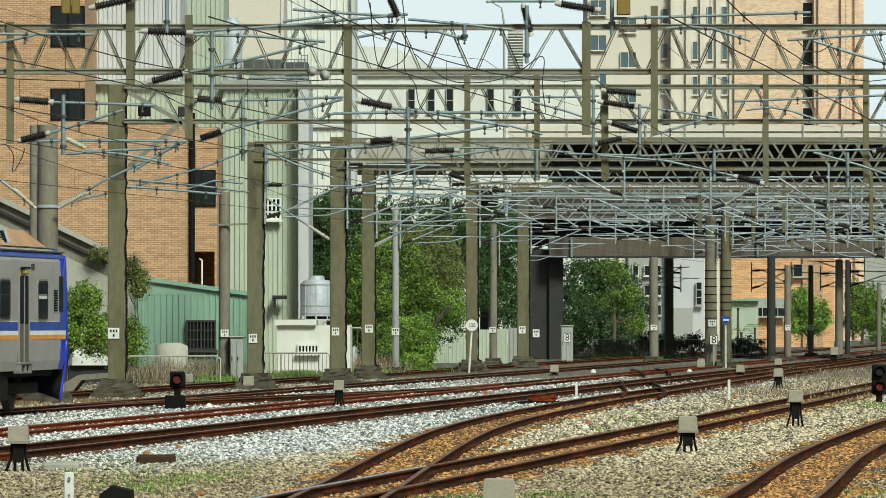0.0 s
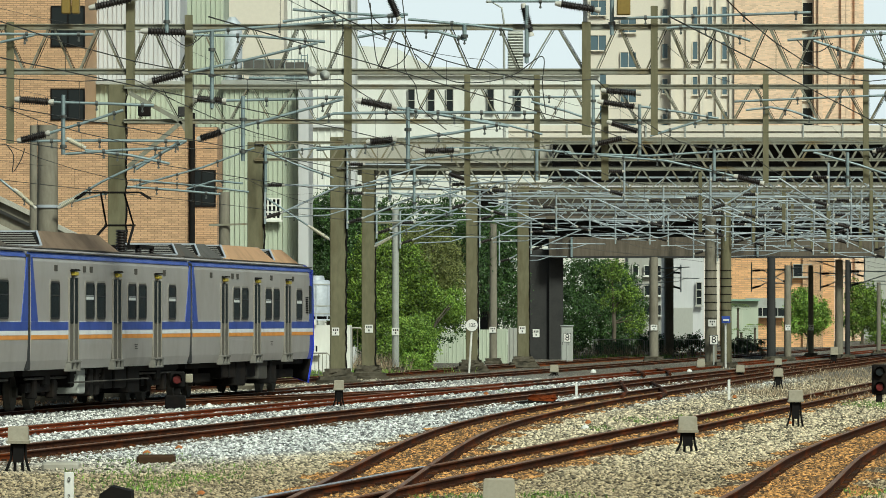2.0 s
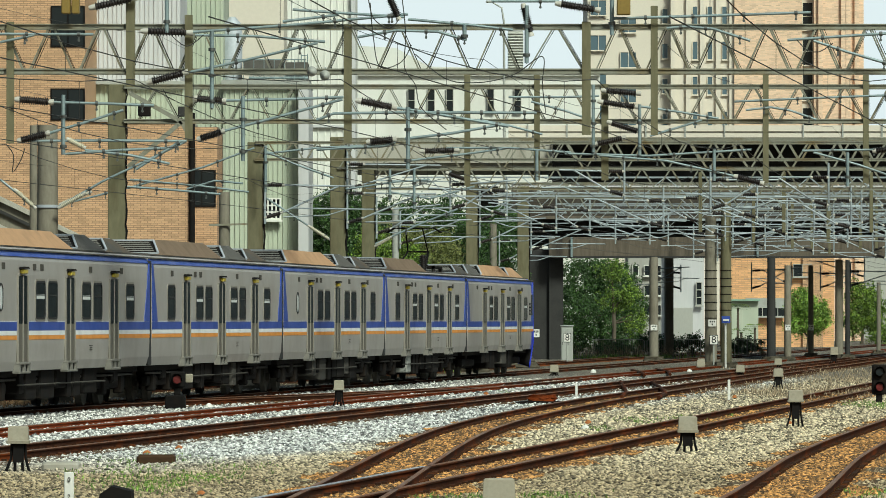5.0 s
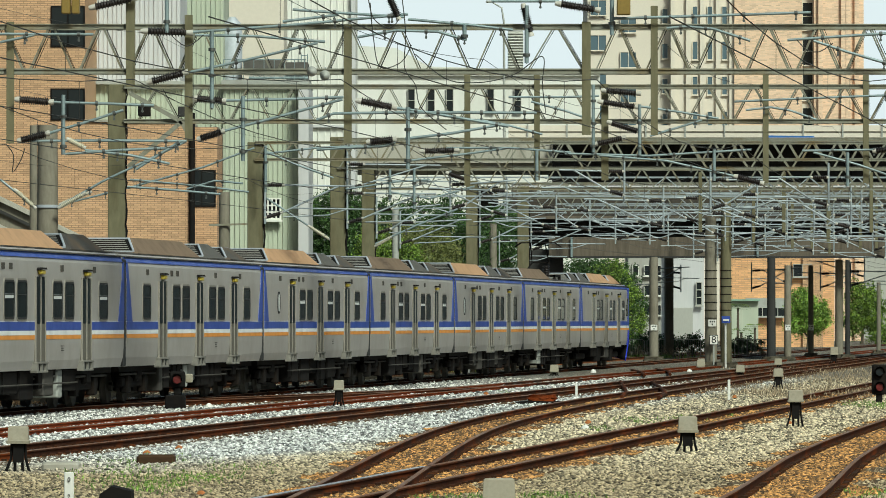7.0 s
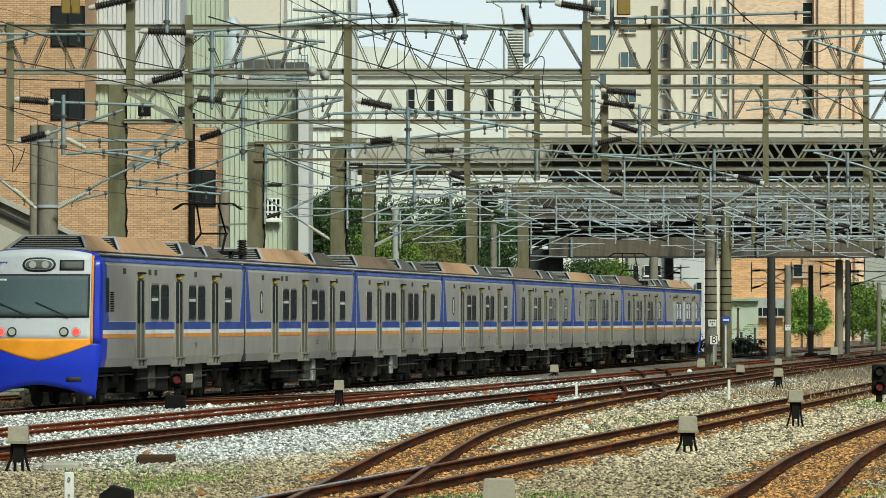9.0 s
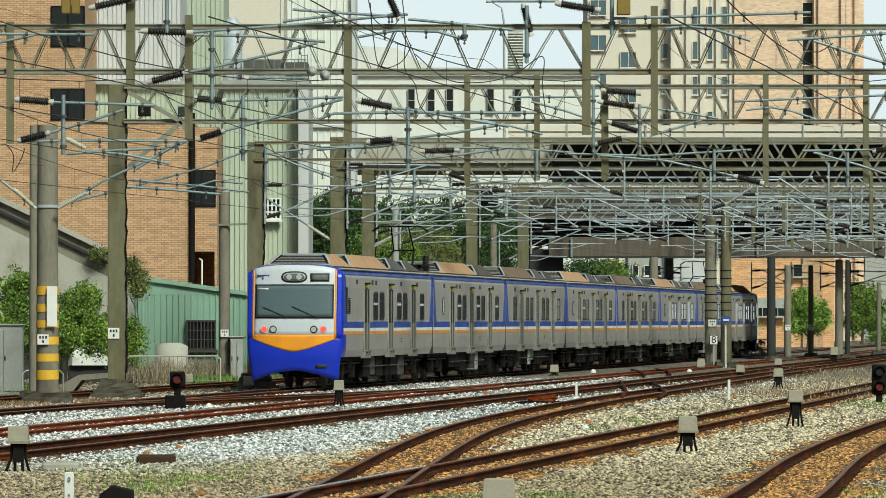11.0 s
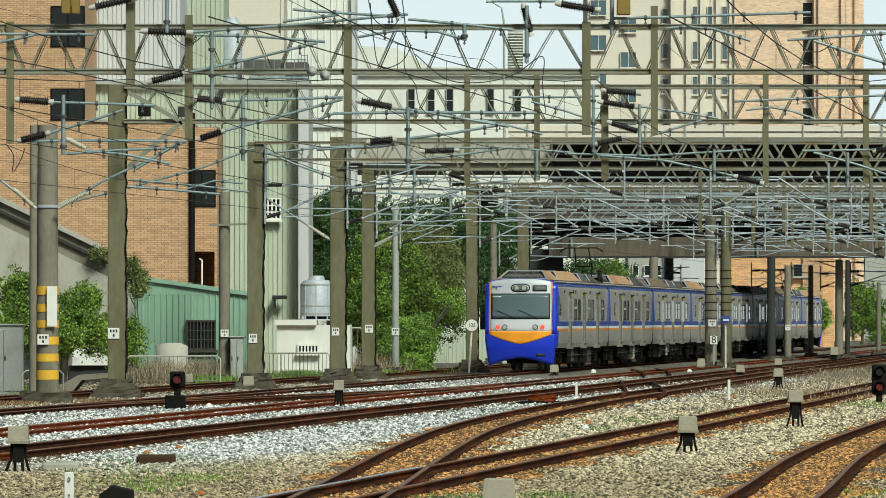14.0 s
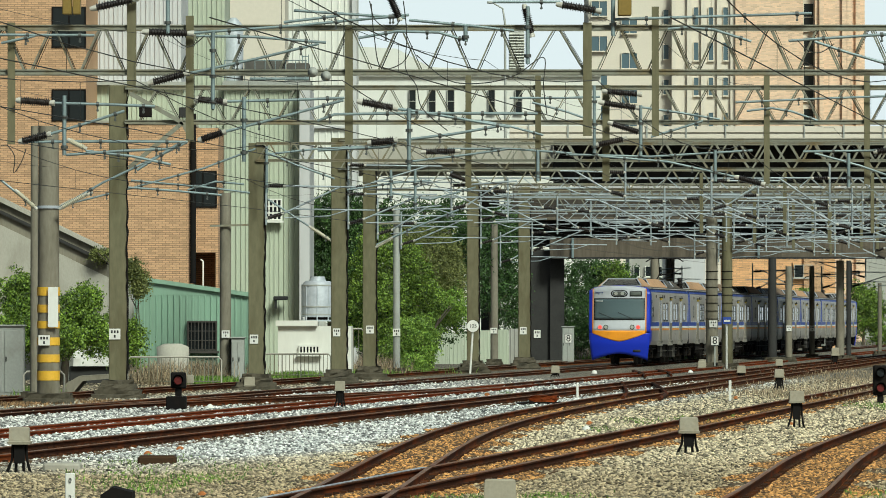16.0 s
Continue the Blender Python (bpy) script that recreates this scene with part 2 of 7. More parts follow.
def ballast_material(loose=False, rust=None):
    """Crushed stone: rust-tinted near the running rails, clean and white where it was renewed."""
    k = Nodes(("loose stones" if loose else "ballast") + (" rusty" if rust else ""))
    sep = k.node("ShaderNodeSeparateXYZ")
    k.link(k.pos, sep.inputs[0])
    across = k.node("ShaderNodeMath")
    across.operation = "MULTIPLY_ADD"
    across.inputs[1].default_value = -0.1335
    k.link(sep.outputs[1], across.inputs[0])
    k.link(sep.outputs[0], across.inputs[2])
    wob = k.noise(0.25, 4)
    shift = k.node("ShaderNodeMath")
    shift.operation = "MULTIPLY_ADD"
    shift.inputs[1].default_value = 2.4
    k.link(wob, shift.inputs[0])
    k.link(across.outputs[0], shift.inputs[2])
    span = k.node("ShaderNodeMapRange")
    span.inputs["From Min"].default_value, span.inputs["From Max"].default_value = -30.0, 0.0
    k.link(shift.outputs[0], span.inputs["Value"])
    tint = k.ramp(span.outputs[0], (0.0, (0.30, 0.25, 0.17)), (0.05, (0.42, 0.39, 0.32)), (0.11, (0.60, 0.585, 0.55)), (0.53, (0.575, 0.575, 0.55)),
                  (0.58, (0.53, 0.455, 0.315)), (0.80, (0.54, 0.455, 0.305)), (0.88, (0.34, 0.21, 0.08)), (1.0, (0.30, 0.17, 0.06)))
    near = k.node("ShaderNodeMapRange")
    near.inputs["From Min"].default_value, near.inputs["From Max"].default_value = 98.0, 84.0
    edge = k.node("ShaderNodeMath")
    edge.operation = "MULTIPLY_ADD"
    edge.inputs[1].default_value = 12.0
    k.link(k.noise(0.4, 5), edge.inputs[0])
    k.link(sep.outputs[1], edge.inputs[2])
    k.link(edge.outputs[0], near.inputs["Value"])
    tint = k.mix(near.outputs[0], tint, (0.35, 0.28, 0.17))
    beyond = k.node("ShaderNodeMapRange")
    beyond.inputs["From Min"].default_value, beyond.inputs["From Max"].default_value = 195.0, 240.0
    k.link(edge.outputs[0], beyond.inputs["Value"])
    tint = k.mix(beyond.outputs[0], tint, (0.30, 0.265, 0.20))
    if rust:
        tint = k.mix(k.ramp(k.noise(0.5, 4), (0.3, 0.0), (0.7, 1.0)), rust, tuple(c * 1.7 for c in rust))
    if loose:
        geo = k.node("ShaderNodeNewGeometry")
        each = k.ramp(geo.outputs["Random Per Island"], (0.0, 0.12), (0.25, 0.5), (0.65, 1.25), (1.0, 1.8))
        return k.done(k.mix(1.0, tint, each, "MULTIPLY"), 0.85)
    v = k.node("ShaderNodeTexVoronoi", Scale=14.0)
    k.link(k.pos, v.inputs["Vector"])
    grey = k.node("ShaderNodeSeparateColor")
    k.link(v.outputs["Color"], grey.inputs[0])
    stones = k.ramp(grey.outputs[0], (0.0, 0.2), (0.5, 0.8), (1.0, 1.3))
    col = k.mix(1.0, tint, stones, "MULTIPLY")
    gap = k.ramp(v.outputs["Distance"], (0.35, 1.0), (0.8, 0.25))
    col = k.mix(1.0, col, gap, "MULTIPLY")
    weeds = k.ramp(k.noise(0.22, 6), (0.66, 0.0), (0.78, 0.4))
    col = k.mix(weeds, col, (0.13, 0.12, 0.05))
    k.bump(v.outputs["Distance"], 1.0, -0.06)
    return k.done(col, 0.9)


BALLAST = ballast_material()
STONES = ballast_material(True)
BED_RUST = ballast_material(False, (0.36, 0.185, 0.06))
STONES_RUST = ballast_material(True, (0.34, 0.175, 0.055))
BED_DARK = ballast_material(False, (0.12, 0.085, 0.05))


def leaf_material(name, a, b):
    k = Nodes(name)
    geo = k.node("ShaderNodeNewGeometry")
    r = k.ramp(geo.outputs["Random Per Island"], (0.0, a), (0.7, b), (1.0, tuple(min(1, c * 1.5) for c in b)))
    broad = k.ramp(k.noise(0.8, 3), (0.3, 0.5), (0.7, 1.25))
    col = k.mix(1.0, r, broad, "MULTIPLY")
    k.bsdf.inputs["Subsurface Weight"].default_value = 0.0
    return k.done(col, 0.6)


LEAF = leaf_material("broad green leaves", (0.022, 0.055, 0.008), (0.19, 0.29, 0.032))
LEAF_OLIVE = leaf_material("dry olive leaves", (0.08, 0.10, 0.025), (0.20, 0.22, 0.06))
LEAF_BRIGHT = leaf_material("fresh green leaves", (0.07, 0.15, 0.02), (0.24, 0.37, 0.05))
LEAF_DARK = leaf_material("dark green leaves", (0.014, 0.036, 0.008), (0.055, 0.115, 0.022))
BARK = surface("bark", (0.12, 0.10, 0.075), 0.9, grain=18, relief=0.6)
DRY = leaf_material("dry stalks", (0.10, 0.07, 0.04), (0.46, 0.36, 0.23))
LITTER = leaf_material("fallen leaves", (0.10, 0.055, 0.025), (0.34, 0.21, 0.10))
LEAF_GRASS = leaf_material("grass blades", (0.07, 0.15, 0.02), (0.20, 0.32, 0.05))


# ---- ground and tracks ----
SLOPE = 0.1335                      # how far the tracks bear to the right for each metre away
YAW = 90 - math.degrees(math.atan(SLOPE))
RAIL_TOP = 0.15
g = Build()
g.add([(-2500, -400, 0), (2500, -400, 0), (2500, 4500, 0), (-2500, 4500, 0)], [(0, 1, 2, 3)])
solo("ground", g, BALLAST, "pale crushed stone ballast stained with rust", "ground", kind="structure")


def line_track(c, y0, y1):
    return [(c + SLOPE * y, y) for y in (y0, y1)]


def smooth_track(points, step=2.0):
    """A smooth way through a few points (x, y)."""
    out = []
    P = [points[0]] + points + [points[-1]]
    for i in range(1, len(P) - 2):
        a, b, c, d = (Vector((*p, 0)) for p in P[i - 1:i + 3])
        n = max(2, int((c - b).length / step))
        for k in range(n):
            t = k / n
            q = 0.5 * ((2 * b) + (c - a) * t + (2 * a - 5 * b + 4 * c - d) * t * t + (3 * b - a - 3 * c + d) * t ** 3)
            out.append((q.x, q.y))
    out.append(tuple(points[-1]))
    return out


def offset(way, d):
    out = []
    for i, (x, y) in enumerate(way):
        a, b = way[max(i - 1, 0)], way[min(i + 1, len(way) - 1)]
        t = Vector((b[0] - a[0], b[1] - a[1])).normalized()
        out.append((x + t.y * d, y - t.x * d))
    return out


RAIL_FOOT = [(-0.062, 0.0), (0.062, 0.0), (0.062, 0.012), (0.012, 0.030), (0.010, 0.108), (0.033, 0.120), (0.033, 0.138), (-0.033, 0.138), (-0.033, 0.120), (-0.010, 0.108), (-0.012, 0.030), (-0.062, 0.012)]


def sweep(build, way, outline, z=0.0):
    rings = []
    for i, (x, y) in enumerate(way):
        a, b = way[max(i - 1, 0)], way[min(i + 1, len(way) - 1)]
        t = Vector((b[0] - a[0], b[1] - a[1])).normalized()
        rings.append([(x + t.y * u, y - t.x * u, z + w) for u, w in outline])
    return build.loft(rings)


WAYS = []


def track(way, label, sleepers=True, reach=(40, 330), bed=None, rust=None, buried=False):
    WAYS.append((way, bed, buried))
    ob = thing("railway_track", label, "railway track", group="tracks of the yard", kind="structure")
    for side in (-0.5335, 0.5335):
        rail_way = offset(way, side)
        rail = part("rail", sweep(Build(), rail_way, RAIL_FOOT), rust or RAIL_RUST, ob, "rust-brown steel rail")
        part("rail_foot", sweep(Build(), rail_way, [(-0.075, 0.0), (0.075, 0.0), (0.075, 0.016), (0.02, 0.034), (-0.02, 0.034), (-0.075, 0.016)]), RAIL_FOOT_RUST, rail, "orange-rusted rail foot")
        part("rail_head", sweep(Build(), rail_way, [(-0.031, 0.1385), (0.031, 0.1385), (0.026, 0.15), (-0.026, 0.15)]), RAIL_STEEL, rail, "worn running surface")
    wide = 0.95 if bed else 0.60
    strip, edge_l, edge_r = Build(), offset(way, -wide), offset(way, wide)
    n = len(way)
    if buried:
        rows = [[(x, y, z) for x, y in offset(way, d)] for d, z in ((-1.5, 0.0), (-1.0, 0.045), (1.0, 0.045), (1.5, 0.0))]
        for a, b in zip(rows, rows[1:]):
            strip.add(a + b, [(i, n + i, n + i + 1, i + 1) for i in range(n - 1)])
        part("ballast_shoulder", strip, BALLAST, ob, "pale ballast heaped up to the rails")
    else:
        strip.add([(x, y, 0.008) for x, y in edge_l] + [(x, y, 0.008) for x, y in edge_r], [(i, n + i, n + i + 1, i + 1) for i in range(n - 1)])
        part("track_bed", strip, bed or BED_DARK, ob, "rust-stained ballast between the rails")
    if sleepers:
        s, clips = Build(), Build()
        run, last = 0.0, way[0]
        for (x0, y0), (x1, y1) in zip(way, way[1:]):
            L = math.hypot(x1 - x0, y1 - y0)
            tx, ty = (x1 - x0) / L, (y1 - y0) / L
            while run < L:
                x, y = x0 + tx * run, y0 + ty * run
                if reach[0] < y < reach[1]:
                    a, b = (x - ty * 1.05, y + tx * 1.05, -0.02), (x + ty * 1.05, y - tx * 1.05, -0.02)
                    s.beam(a, b, 0.20, 0.10)
                    for side in (-0.5335, 0.5335):
                        for e in (-0.085, 0.085):
                            px, py = x + ty * (side + e), y - tx * (side + e)
                            clips.box(px - 0.04, px + 0.04, py - 0.07, py + 0.07, 0.015, 0.066)
                run += 0.62
            run -= L
        if s.v:
            tagged(part("sleepers", s, SLEEPER, ob, "oil-stained sleepers half sunk in stone"), kind="stuff")
            tagged(part("rail_clips", clips, CLIP, ob), kind="stuff")
    return ob


TRACK_A, TRACK_B, TRACK_C, TRACK_D, TRACK_E = -27.23, -22.30, -18.97, -32.10, -10.30
track(line_track(TRACK_A, -60, 900), "rusty main line track on grey ballast", reach=(100, 330), buried=True)
track(line_track(TRACK_D, 20, 420), "rusty side track behind the masts", reach=(120, 260))
track(line_track(TRACK_B, 20, 900), "rust-red siding track on white ballast", reach=(80, 260), rust=RAIL_RED, buried=True)
track(line_track(TRACK_C, 20, 900), "dark rusty main line track on white ballast", reach=(70, 260))
track(line_track(TRACK_E, 20, 420), "rust-brown track with a turnout", bed=BED_RUST)
wing = part("wing_rail", sweep(Build(), offset(line_track(TRACK_E, 50, 79), -0.5335), [(-0.034, 0.1505), (0.034, 0.1505), (0.028, 0.158), (-0.028, 0.158)]), POLISHED, bpy.data.objects["railway_track.004"], "bright polished rail head by the frog")
track(smooth_track([(-2.6, 20), (-1.95, 45), (-1.2, 66.4), (0.53, 109), (3.62, 143.7), (7.95, 180), (13.0, 222), (18.2, 262), (23.3, 303), (42, 450)]), "curved rusty crossover track between two lines", bed=BED_RUST)
track(smooth_track([(-1.6, 20), (1.3, 45), (3.72, 65), (5.95, 87), (8.5, 108), (12.0, 134), (18.0, 176), (26, 232), (50, 400)]), "curved track on orange-brown ballast", bed=BED_RUST)
track(smooth_track([(c + SLOPE * y, y) for c, y in ((TRACK_A, 118), (TRACK_A, 130), (-26.9, 140), (-25.6, 150), (-24.0, 160), (-22.7, 172), (TRACK_B, 186), (TRACK_B, 200))]), "rusty crossover between two main lines", reach=(136, 190))


# ---- the commuter train: cars of 20.25 m, x along the car towards the head of the train, z from the rail ----
BODY = surface("grey stainless car side", (0.42, 0.395, 0.37), 0.42, 0.2, grain=5, vary=0.08, stain=(0.27, 0.235, 0.19), patch=0.8, amount=0.4, stretch=(0.7, 1, 0.6))
ROOF_GREY = surface("sooty car roof", (0.085, 0.08, 0.072), 0.8, grain=12, stain=(0.16, 0.11, 0.07), amount=0.7)
FAIRING = surface("rust-dusted roof fairing", (0.47, 0.29, 0.165), 0.8, grain=9, vary=0.15, stain=(0.24, 0.17, 0.11))
ROOF_BROWN = surface("brown dusty fairing", (0.20, 0.145, 0.10), 0.8, grain=9, vary=0.2, stain=(0.09, 0.07, 0.055))
LOUVRE = surface("grey louvre", (0.11, 0.105, 0.095), 0.7, grain=12)
SLAT = surface("pale dusty slats", (0.25, 0.24, 0.215), 0.6, grain=10)
BLUE = surface("blue car paint", (0.035, 0.075, 0.36), 0.4, grain=8, vary=0.1, stain=(0.04, 0.07, 0.25))
BLUE_FRONT = surface("bright blue cab paint", (0.012, 0.035, 0.52), 0.35, grain=8, vary=0.06, stain=(0.015, 0.03, 0.36))
ORANGE = surface("orange stripe paint", (0.76, 0.31, 0.055), 0.45, grain=8, vary=0.08)
ORANGE_FRONT = surface("warm orange cab paint", (0.86, 0.33, 0.02), 0.4, grain=8, vary=0.05)
CAR_WHITE = surface("white stripe paint", (0.84, 0.85, 0.86), 0.4, grain=8, vary=0.05)
CAB_WHITE = surface("white cab paint", (0.60, 0.62, 0.66), 0.4, grain=6, vary=0.05, stain=(0.48, 0.48, 0.48))
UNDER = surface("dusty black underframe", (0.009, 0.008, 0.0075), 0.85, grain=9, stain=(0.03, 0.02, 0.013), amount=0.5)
UNDER_GREY = surface("grey equipment box", (0.075, 0.07, 0.062), 0.75, grain=9, stain=(0.08, 0.07, 0.055))
RUBBER = plain("black rubber", (0.02, 0.02, 0.02), 0.7)
DOOR_STEEL = surface("stainless door leaf", (0.15, 0.135, 0.11), 0.5, 0.2, grain=8, stain=(0.17, 0.15, 0.12))
DOOR_EDGE = surface("worn door edge steel", (0.30, 0.28, 0.24), 0.45, 0.3, grain=8)
STEP_STEEL = surface("grey step steel", (0.20, 0.19, 0.165), 0.6, grain=8)
LAMP_YELLOW = plain("yellow door lamp", (0.5, 0.39, 0.05), 0.4)
CAR_GLASS = plain("tinted car glass", (0.022, 0.027, 0.027), 0.06, gloss=0.45)
RED_LAMP = plain("lit red tail lamp", (1.0, 0.03, 0.02), 0.3, glow=3.0)
LENS = plain("headlamp lens", (0.45, 0.47, 0.42), 0.1)
BLIND = plain("white blind", (0.62, 0.64, 0.62), 0.6)

HALF = 9.95
PROFILE = [(1.37, 0.94), (1.43, 1.15), (1.45, 1.5), (1.45, 3.05), (1.43, 3.36), (1.36, 3.56), (1.22, 3.66), (0.8, 3.72), (0.0, 3.75)]


def ring(x, scale=1.0, drop=0.0):
    right = [(x, -y * scale, z - drop * (z > 3)) for y, z in PROFILE]
    return right + [(x, y * scale, z - drop * (z > 3)) for y, z in reversed(PROFILE[:-1])]


def side_plate(x0, x1, z0, z1, proud, y=1.45, thick=0.02):
    return Build().box(x0, x1, -y - proud, -y - proud + thick, z0, z1)


def window_outline(w, h, r, n=4):
    pts = []
    for cx, cz, a0 in ((w / 2 - r, h / 2 - r, 0), (-w / 2 + r, h / 2 - r, 90), (-w / 2 + r, -h / 2 + r, 180), (w / 2 - r, -h / 2 + r, 270)):
        for k in range(n + 1):
            a = radians(a0 + 90 * k / n)
            pts.append((cx + r * math.cos(a), cz + r * math.sin(a)))
    return pts


def rounded_plate(w, h, r, y0, y1):
    b = Build()
    o = window_outline(w, h, r)
    n = len(o)
    b.add([(x, y, z) for y in (y0, y1) for x, z in o], [tuple(range(n)), tuple(range(2 * n - 1, n - 1, -1))] + [(i, i + n, (i + 1) % n + n, (i + 1) % n) for i in range(n)])
    return b


def rounded_frame(w, h, r, rim, y0, y1):
    b = Build()
    o, i = window_outline(w, h, r), window_outline(w - 2 * rim, h - 2 * rim, max(0.02, r - rim))
    n = len(o)
    v = [(x, y0, z) for x, z in o] + [(x, y0, z) for x, z in i] + [(x, y1, z) for x, z in o] + [(x, y1, z) for x, z in i]
    f = []
    for k in range(n):
        j = (k + 1) % n
        f += [(k, j, n + j, n + k), (k, 2 * n + k, 2 * n + j, j), (n + k, n + j, 3 * n + j, 3 * n + k), (2 * n + k, 3 * n + k, 3 * n + j, 2 * n + j)]
    return b.add(v, f)


CAR = {}


def shared(key, make, material):
    if key not in CAR:
        CAR[key] = make().mesh(key, material)
    return CAR[key]


def place(ob, x=0.0, y=0.0, z=0.0, turn=0.0):
    ob.matrix_basis = pose(x, y, z, 0, 0, turn)
    return ob


def build_car(cab, panto, tone, blinds, seed):
    rnd = random.Random(seed)
    car = thing("train_car", "grey commuter train cab car with blue and orange front" if cab else "grey stainless commuter train car with blue, white and orange stripes", "train car", group="cars of the commuter train")
    body = part("body", shared("body", lambda: Build().loft([ring(-HALF), ring(HALF)]), BODY), BODY, car, "brushed grey car body")
    # stripes along both sides
    for s, turn in ((1, 0), (-1, 180)):
        def band(name, z0, z1, material, proud, label, y=1.45):
            key = name + "_band_%d" % int(z0 * 100)
            place(part(name, shared(key, lambda: side_plate(-HALF, HALF, z0, z1, proud, y), material), material, car, label), turn=turn)
        band("stripe", 1.825, 2.015, BLUE, 0.006, "blue stripe")
        band("stripe", 2.022, 2.038, CAR_WHITE, 0.006, "thin pale line")
        band("stripe", 1.722, 1.82, CAR_WHITE, 0.006, "white stripe")
        band("stripe", 1.625, 1.718, ORANGE, 0.006, "orange stripe")
        eave = shared("eave_band", lambda: Build().add([(-HALF, -1.425, 3.45), (HALF, -1.425, 3.45), (HALF, -1.375, 3.57), (-HALF, -1.375, 3.57), (-HALF, -1.38, 3.45), (HALF, -1.38, 3.45), (HALF, -1.33, 3.55), (-HALF, -1.33, 3.55)],
                       [(0, 1, 2, 3), (4, 7, 6, 5), (3, 2, 6, 7), (0, 4, 5, 1), (0, 3, 7, 4), (1, 5, 6, 2)]), BLUE)
        place(part("eave_stripe", eave, BLUE, car, "blue band under the eaves"), turn=turn)
        gutter = shared("gutter", lambda: Build().box(-HALF, HALF, -1.42, -1.34, 3.575, 3.605), LOUVRE)
        place(part("gutter", gutter, LOUVRE, car), turn=turn)
        for e in (-1, 1):
            flare = shared("flare%d" % e, lambda: Build().add([(e * HALF, -1.462, 2.02), (e * (HALF - 0.72), -1.462, 2.02), (e * (HALF - 0.12), -1.462, 3.44), (e * HALF, -1.462, 3.44),
                                                               (e * HALF, -1.44, 2.02), (e * (HALF - 0.72), -1.44, 2.02), (e * (HALF - 0.12), -1.44, 3.44), (e * HALF, -1.44, 3.44)],
                                                              [(0, 1, 2, 3), (4, 7, 6, 5), (0, 4, 5, 1), (1, 5, 6, 2), (2, 6, 7, 3), (3, 7, 4, 0)]), BLUE)
            place(part("end_panel", flare, BLUE, car, "blue tapered end panel"), turn=turn)
        # doors
        for dx in (-5.25, 0.0, 5.25):
            d = part("door", shared("door", lambda: Build().box(-0.50, 0.50, -1.472, -1.43, 1.14, 3.02), DOOR_STEEL), DOOR_STEEL, car, "stainless sliding door")
            place(d, s * dx, turn=turn)
            for lx in (-0.24, 0.24):
                w = part("pane", shared("door_pane", lambda: rounded_plate(0.36, 1.05, 0.06, -1.482, -1.470), CAR_GLASS), CAR_GLASS, d, "tinted door glass")
                w.location = (lx, 0, 2.50)
            for px in (-0.53, -0.02, 0.02, 0.53):
                dp = part("door_post", shared("door_post", lambda: Build().box(-0.02, 0.02, -1.49, -1.44, 1.12, 3.04, 0.01), DOOR_EDGE), DOOR_EDGE, d, "bright steel door post")
                dp.location = (px, 0, 0)
            part("door_lamp", shared("door_lamp", lambda: Build().box(-0.22, 0.22, -1.55, -1.45, 3.07, 3.17, 0.02), LAMP_YELLOW), LAMP_YELLOW, d, "yellow door lamp")
            part("lamp_hood", shared("lamp_hood", lambda: Build().prism([(-0.30, 3.183), (0.30, 3.183), (0.18, 3.225), (-0.18, 3.225)], -1.57, -1.44), UNDER), UNDER, d, "small dark hood")
            # Black plate stands in for shade in the slots of the step.
            part("step_shade", shared("step_shade", lambda: Build().box(-0.57, 0.57, -1.475, -1.40, 0.90, 1.08), UNDER), UNDER, d, "dark plate painting the shaded gap behind the step")
            part("step", shared("step", lambda: Build().box(-0.58, 0.58, -1.54, -1.36, 1.08, 1.13, 0.01).box(-0.58, -0.40, -1.52, -1.36, 0.90, 1.08).box(-0.08, 0.08, -1.52, -1.36, 0.90, 1.08).box(0.40, 0.58, -1.52, -1.36, 0.90, 1.08).box(-0.58, 0.58, -1.53, -1.36, 0.88, 0.93, 0.01), STEP_STEEL), STEP_STEEL, d, "grey bracketed door step")
        # windows in pairs between the doors, single ones at the ends
        spots = [-3.30, -1.95, 1.95, 3.30] + [7.35] + ([] if cab or tone else [-7.35])
        for i, wx in enumerate(spots):
            x = s * wx if not cab else (wx if s == 1 else -wx)
            w = part("window", shared("window_frame", lambda: rounded_frame(1.06, 0.86, 0.13, 0.045, -1.472, -1.44), RUBBER), RUBBER, car, "black rubber window frame")
            place(w, x, 0, 2.50, turn)
            part("rim", shared("window_rim", lambda: rounded_frame(1.14, 0.94, 0.16, 0.04, -1.466, -1.44), DOOR_EDGE), DOOR_EDGE, w, "thin bright metal window rim")
            part("pane", shared("window_pane", lambda: rounded_plate(0.98, 0.78, 0.10, -1.460, -1.448), CAR_GLASS), CAR_GLASS, w, "tinted window glass")
            part("window_bar", shared("window_bar", lambda: Build().box(-0.47, 0.47, -1.468, -1.455, 0.10, 0.125), RUBBER), RUBBER, w)
            if blinds and i % 2 == 0:
                part("blind", shared("blind", lambda: Build().box(-0.44, 0.44, -1.4665, -1.4605, 0.03, 0.13), BLIND), BLIND, w, "strip of pale window vent")
        if tone and not cab:
            w = part("oval_window", shared("oval_frame", lambda: rounded_frame(0.42, 0.62, 0.2, 0.05, -1.472, -1.44), RUBBER), RUBBER, car, "small oval window")
            place(w, s * -7.5, 0, 2.55, turn)
            part("pane", shared("oval_pane", lambda: rounded_plate(0.34, 0.54, 0.16, -1.460, -1.448), BLIND), BLIND, w)
        for vx in (-7.2, -3.9, -3.1, 2.5, 6.3):
            v = part("side_plate", shared("side_plate", lambda: Build().box(-0.14, 0.14, -1.462, -1.44, 3.16, 3.30), UNDER_GREY), UNDER_GREY, car, "small dark sign plate")
            place(v, s * vx, turn=turn)
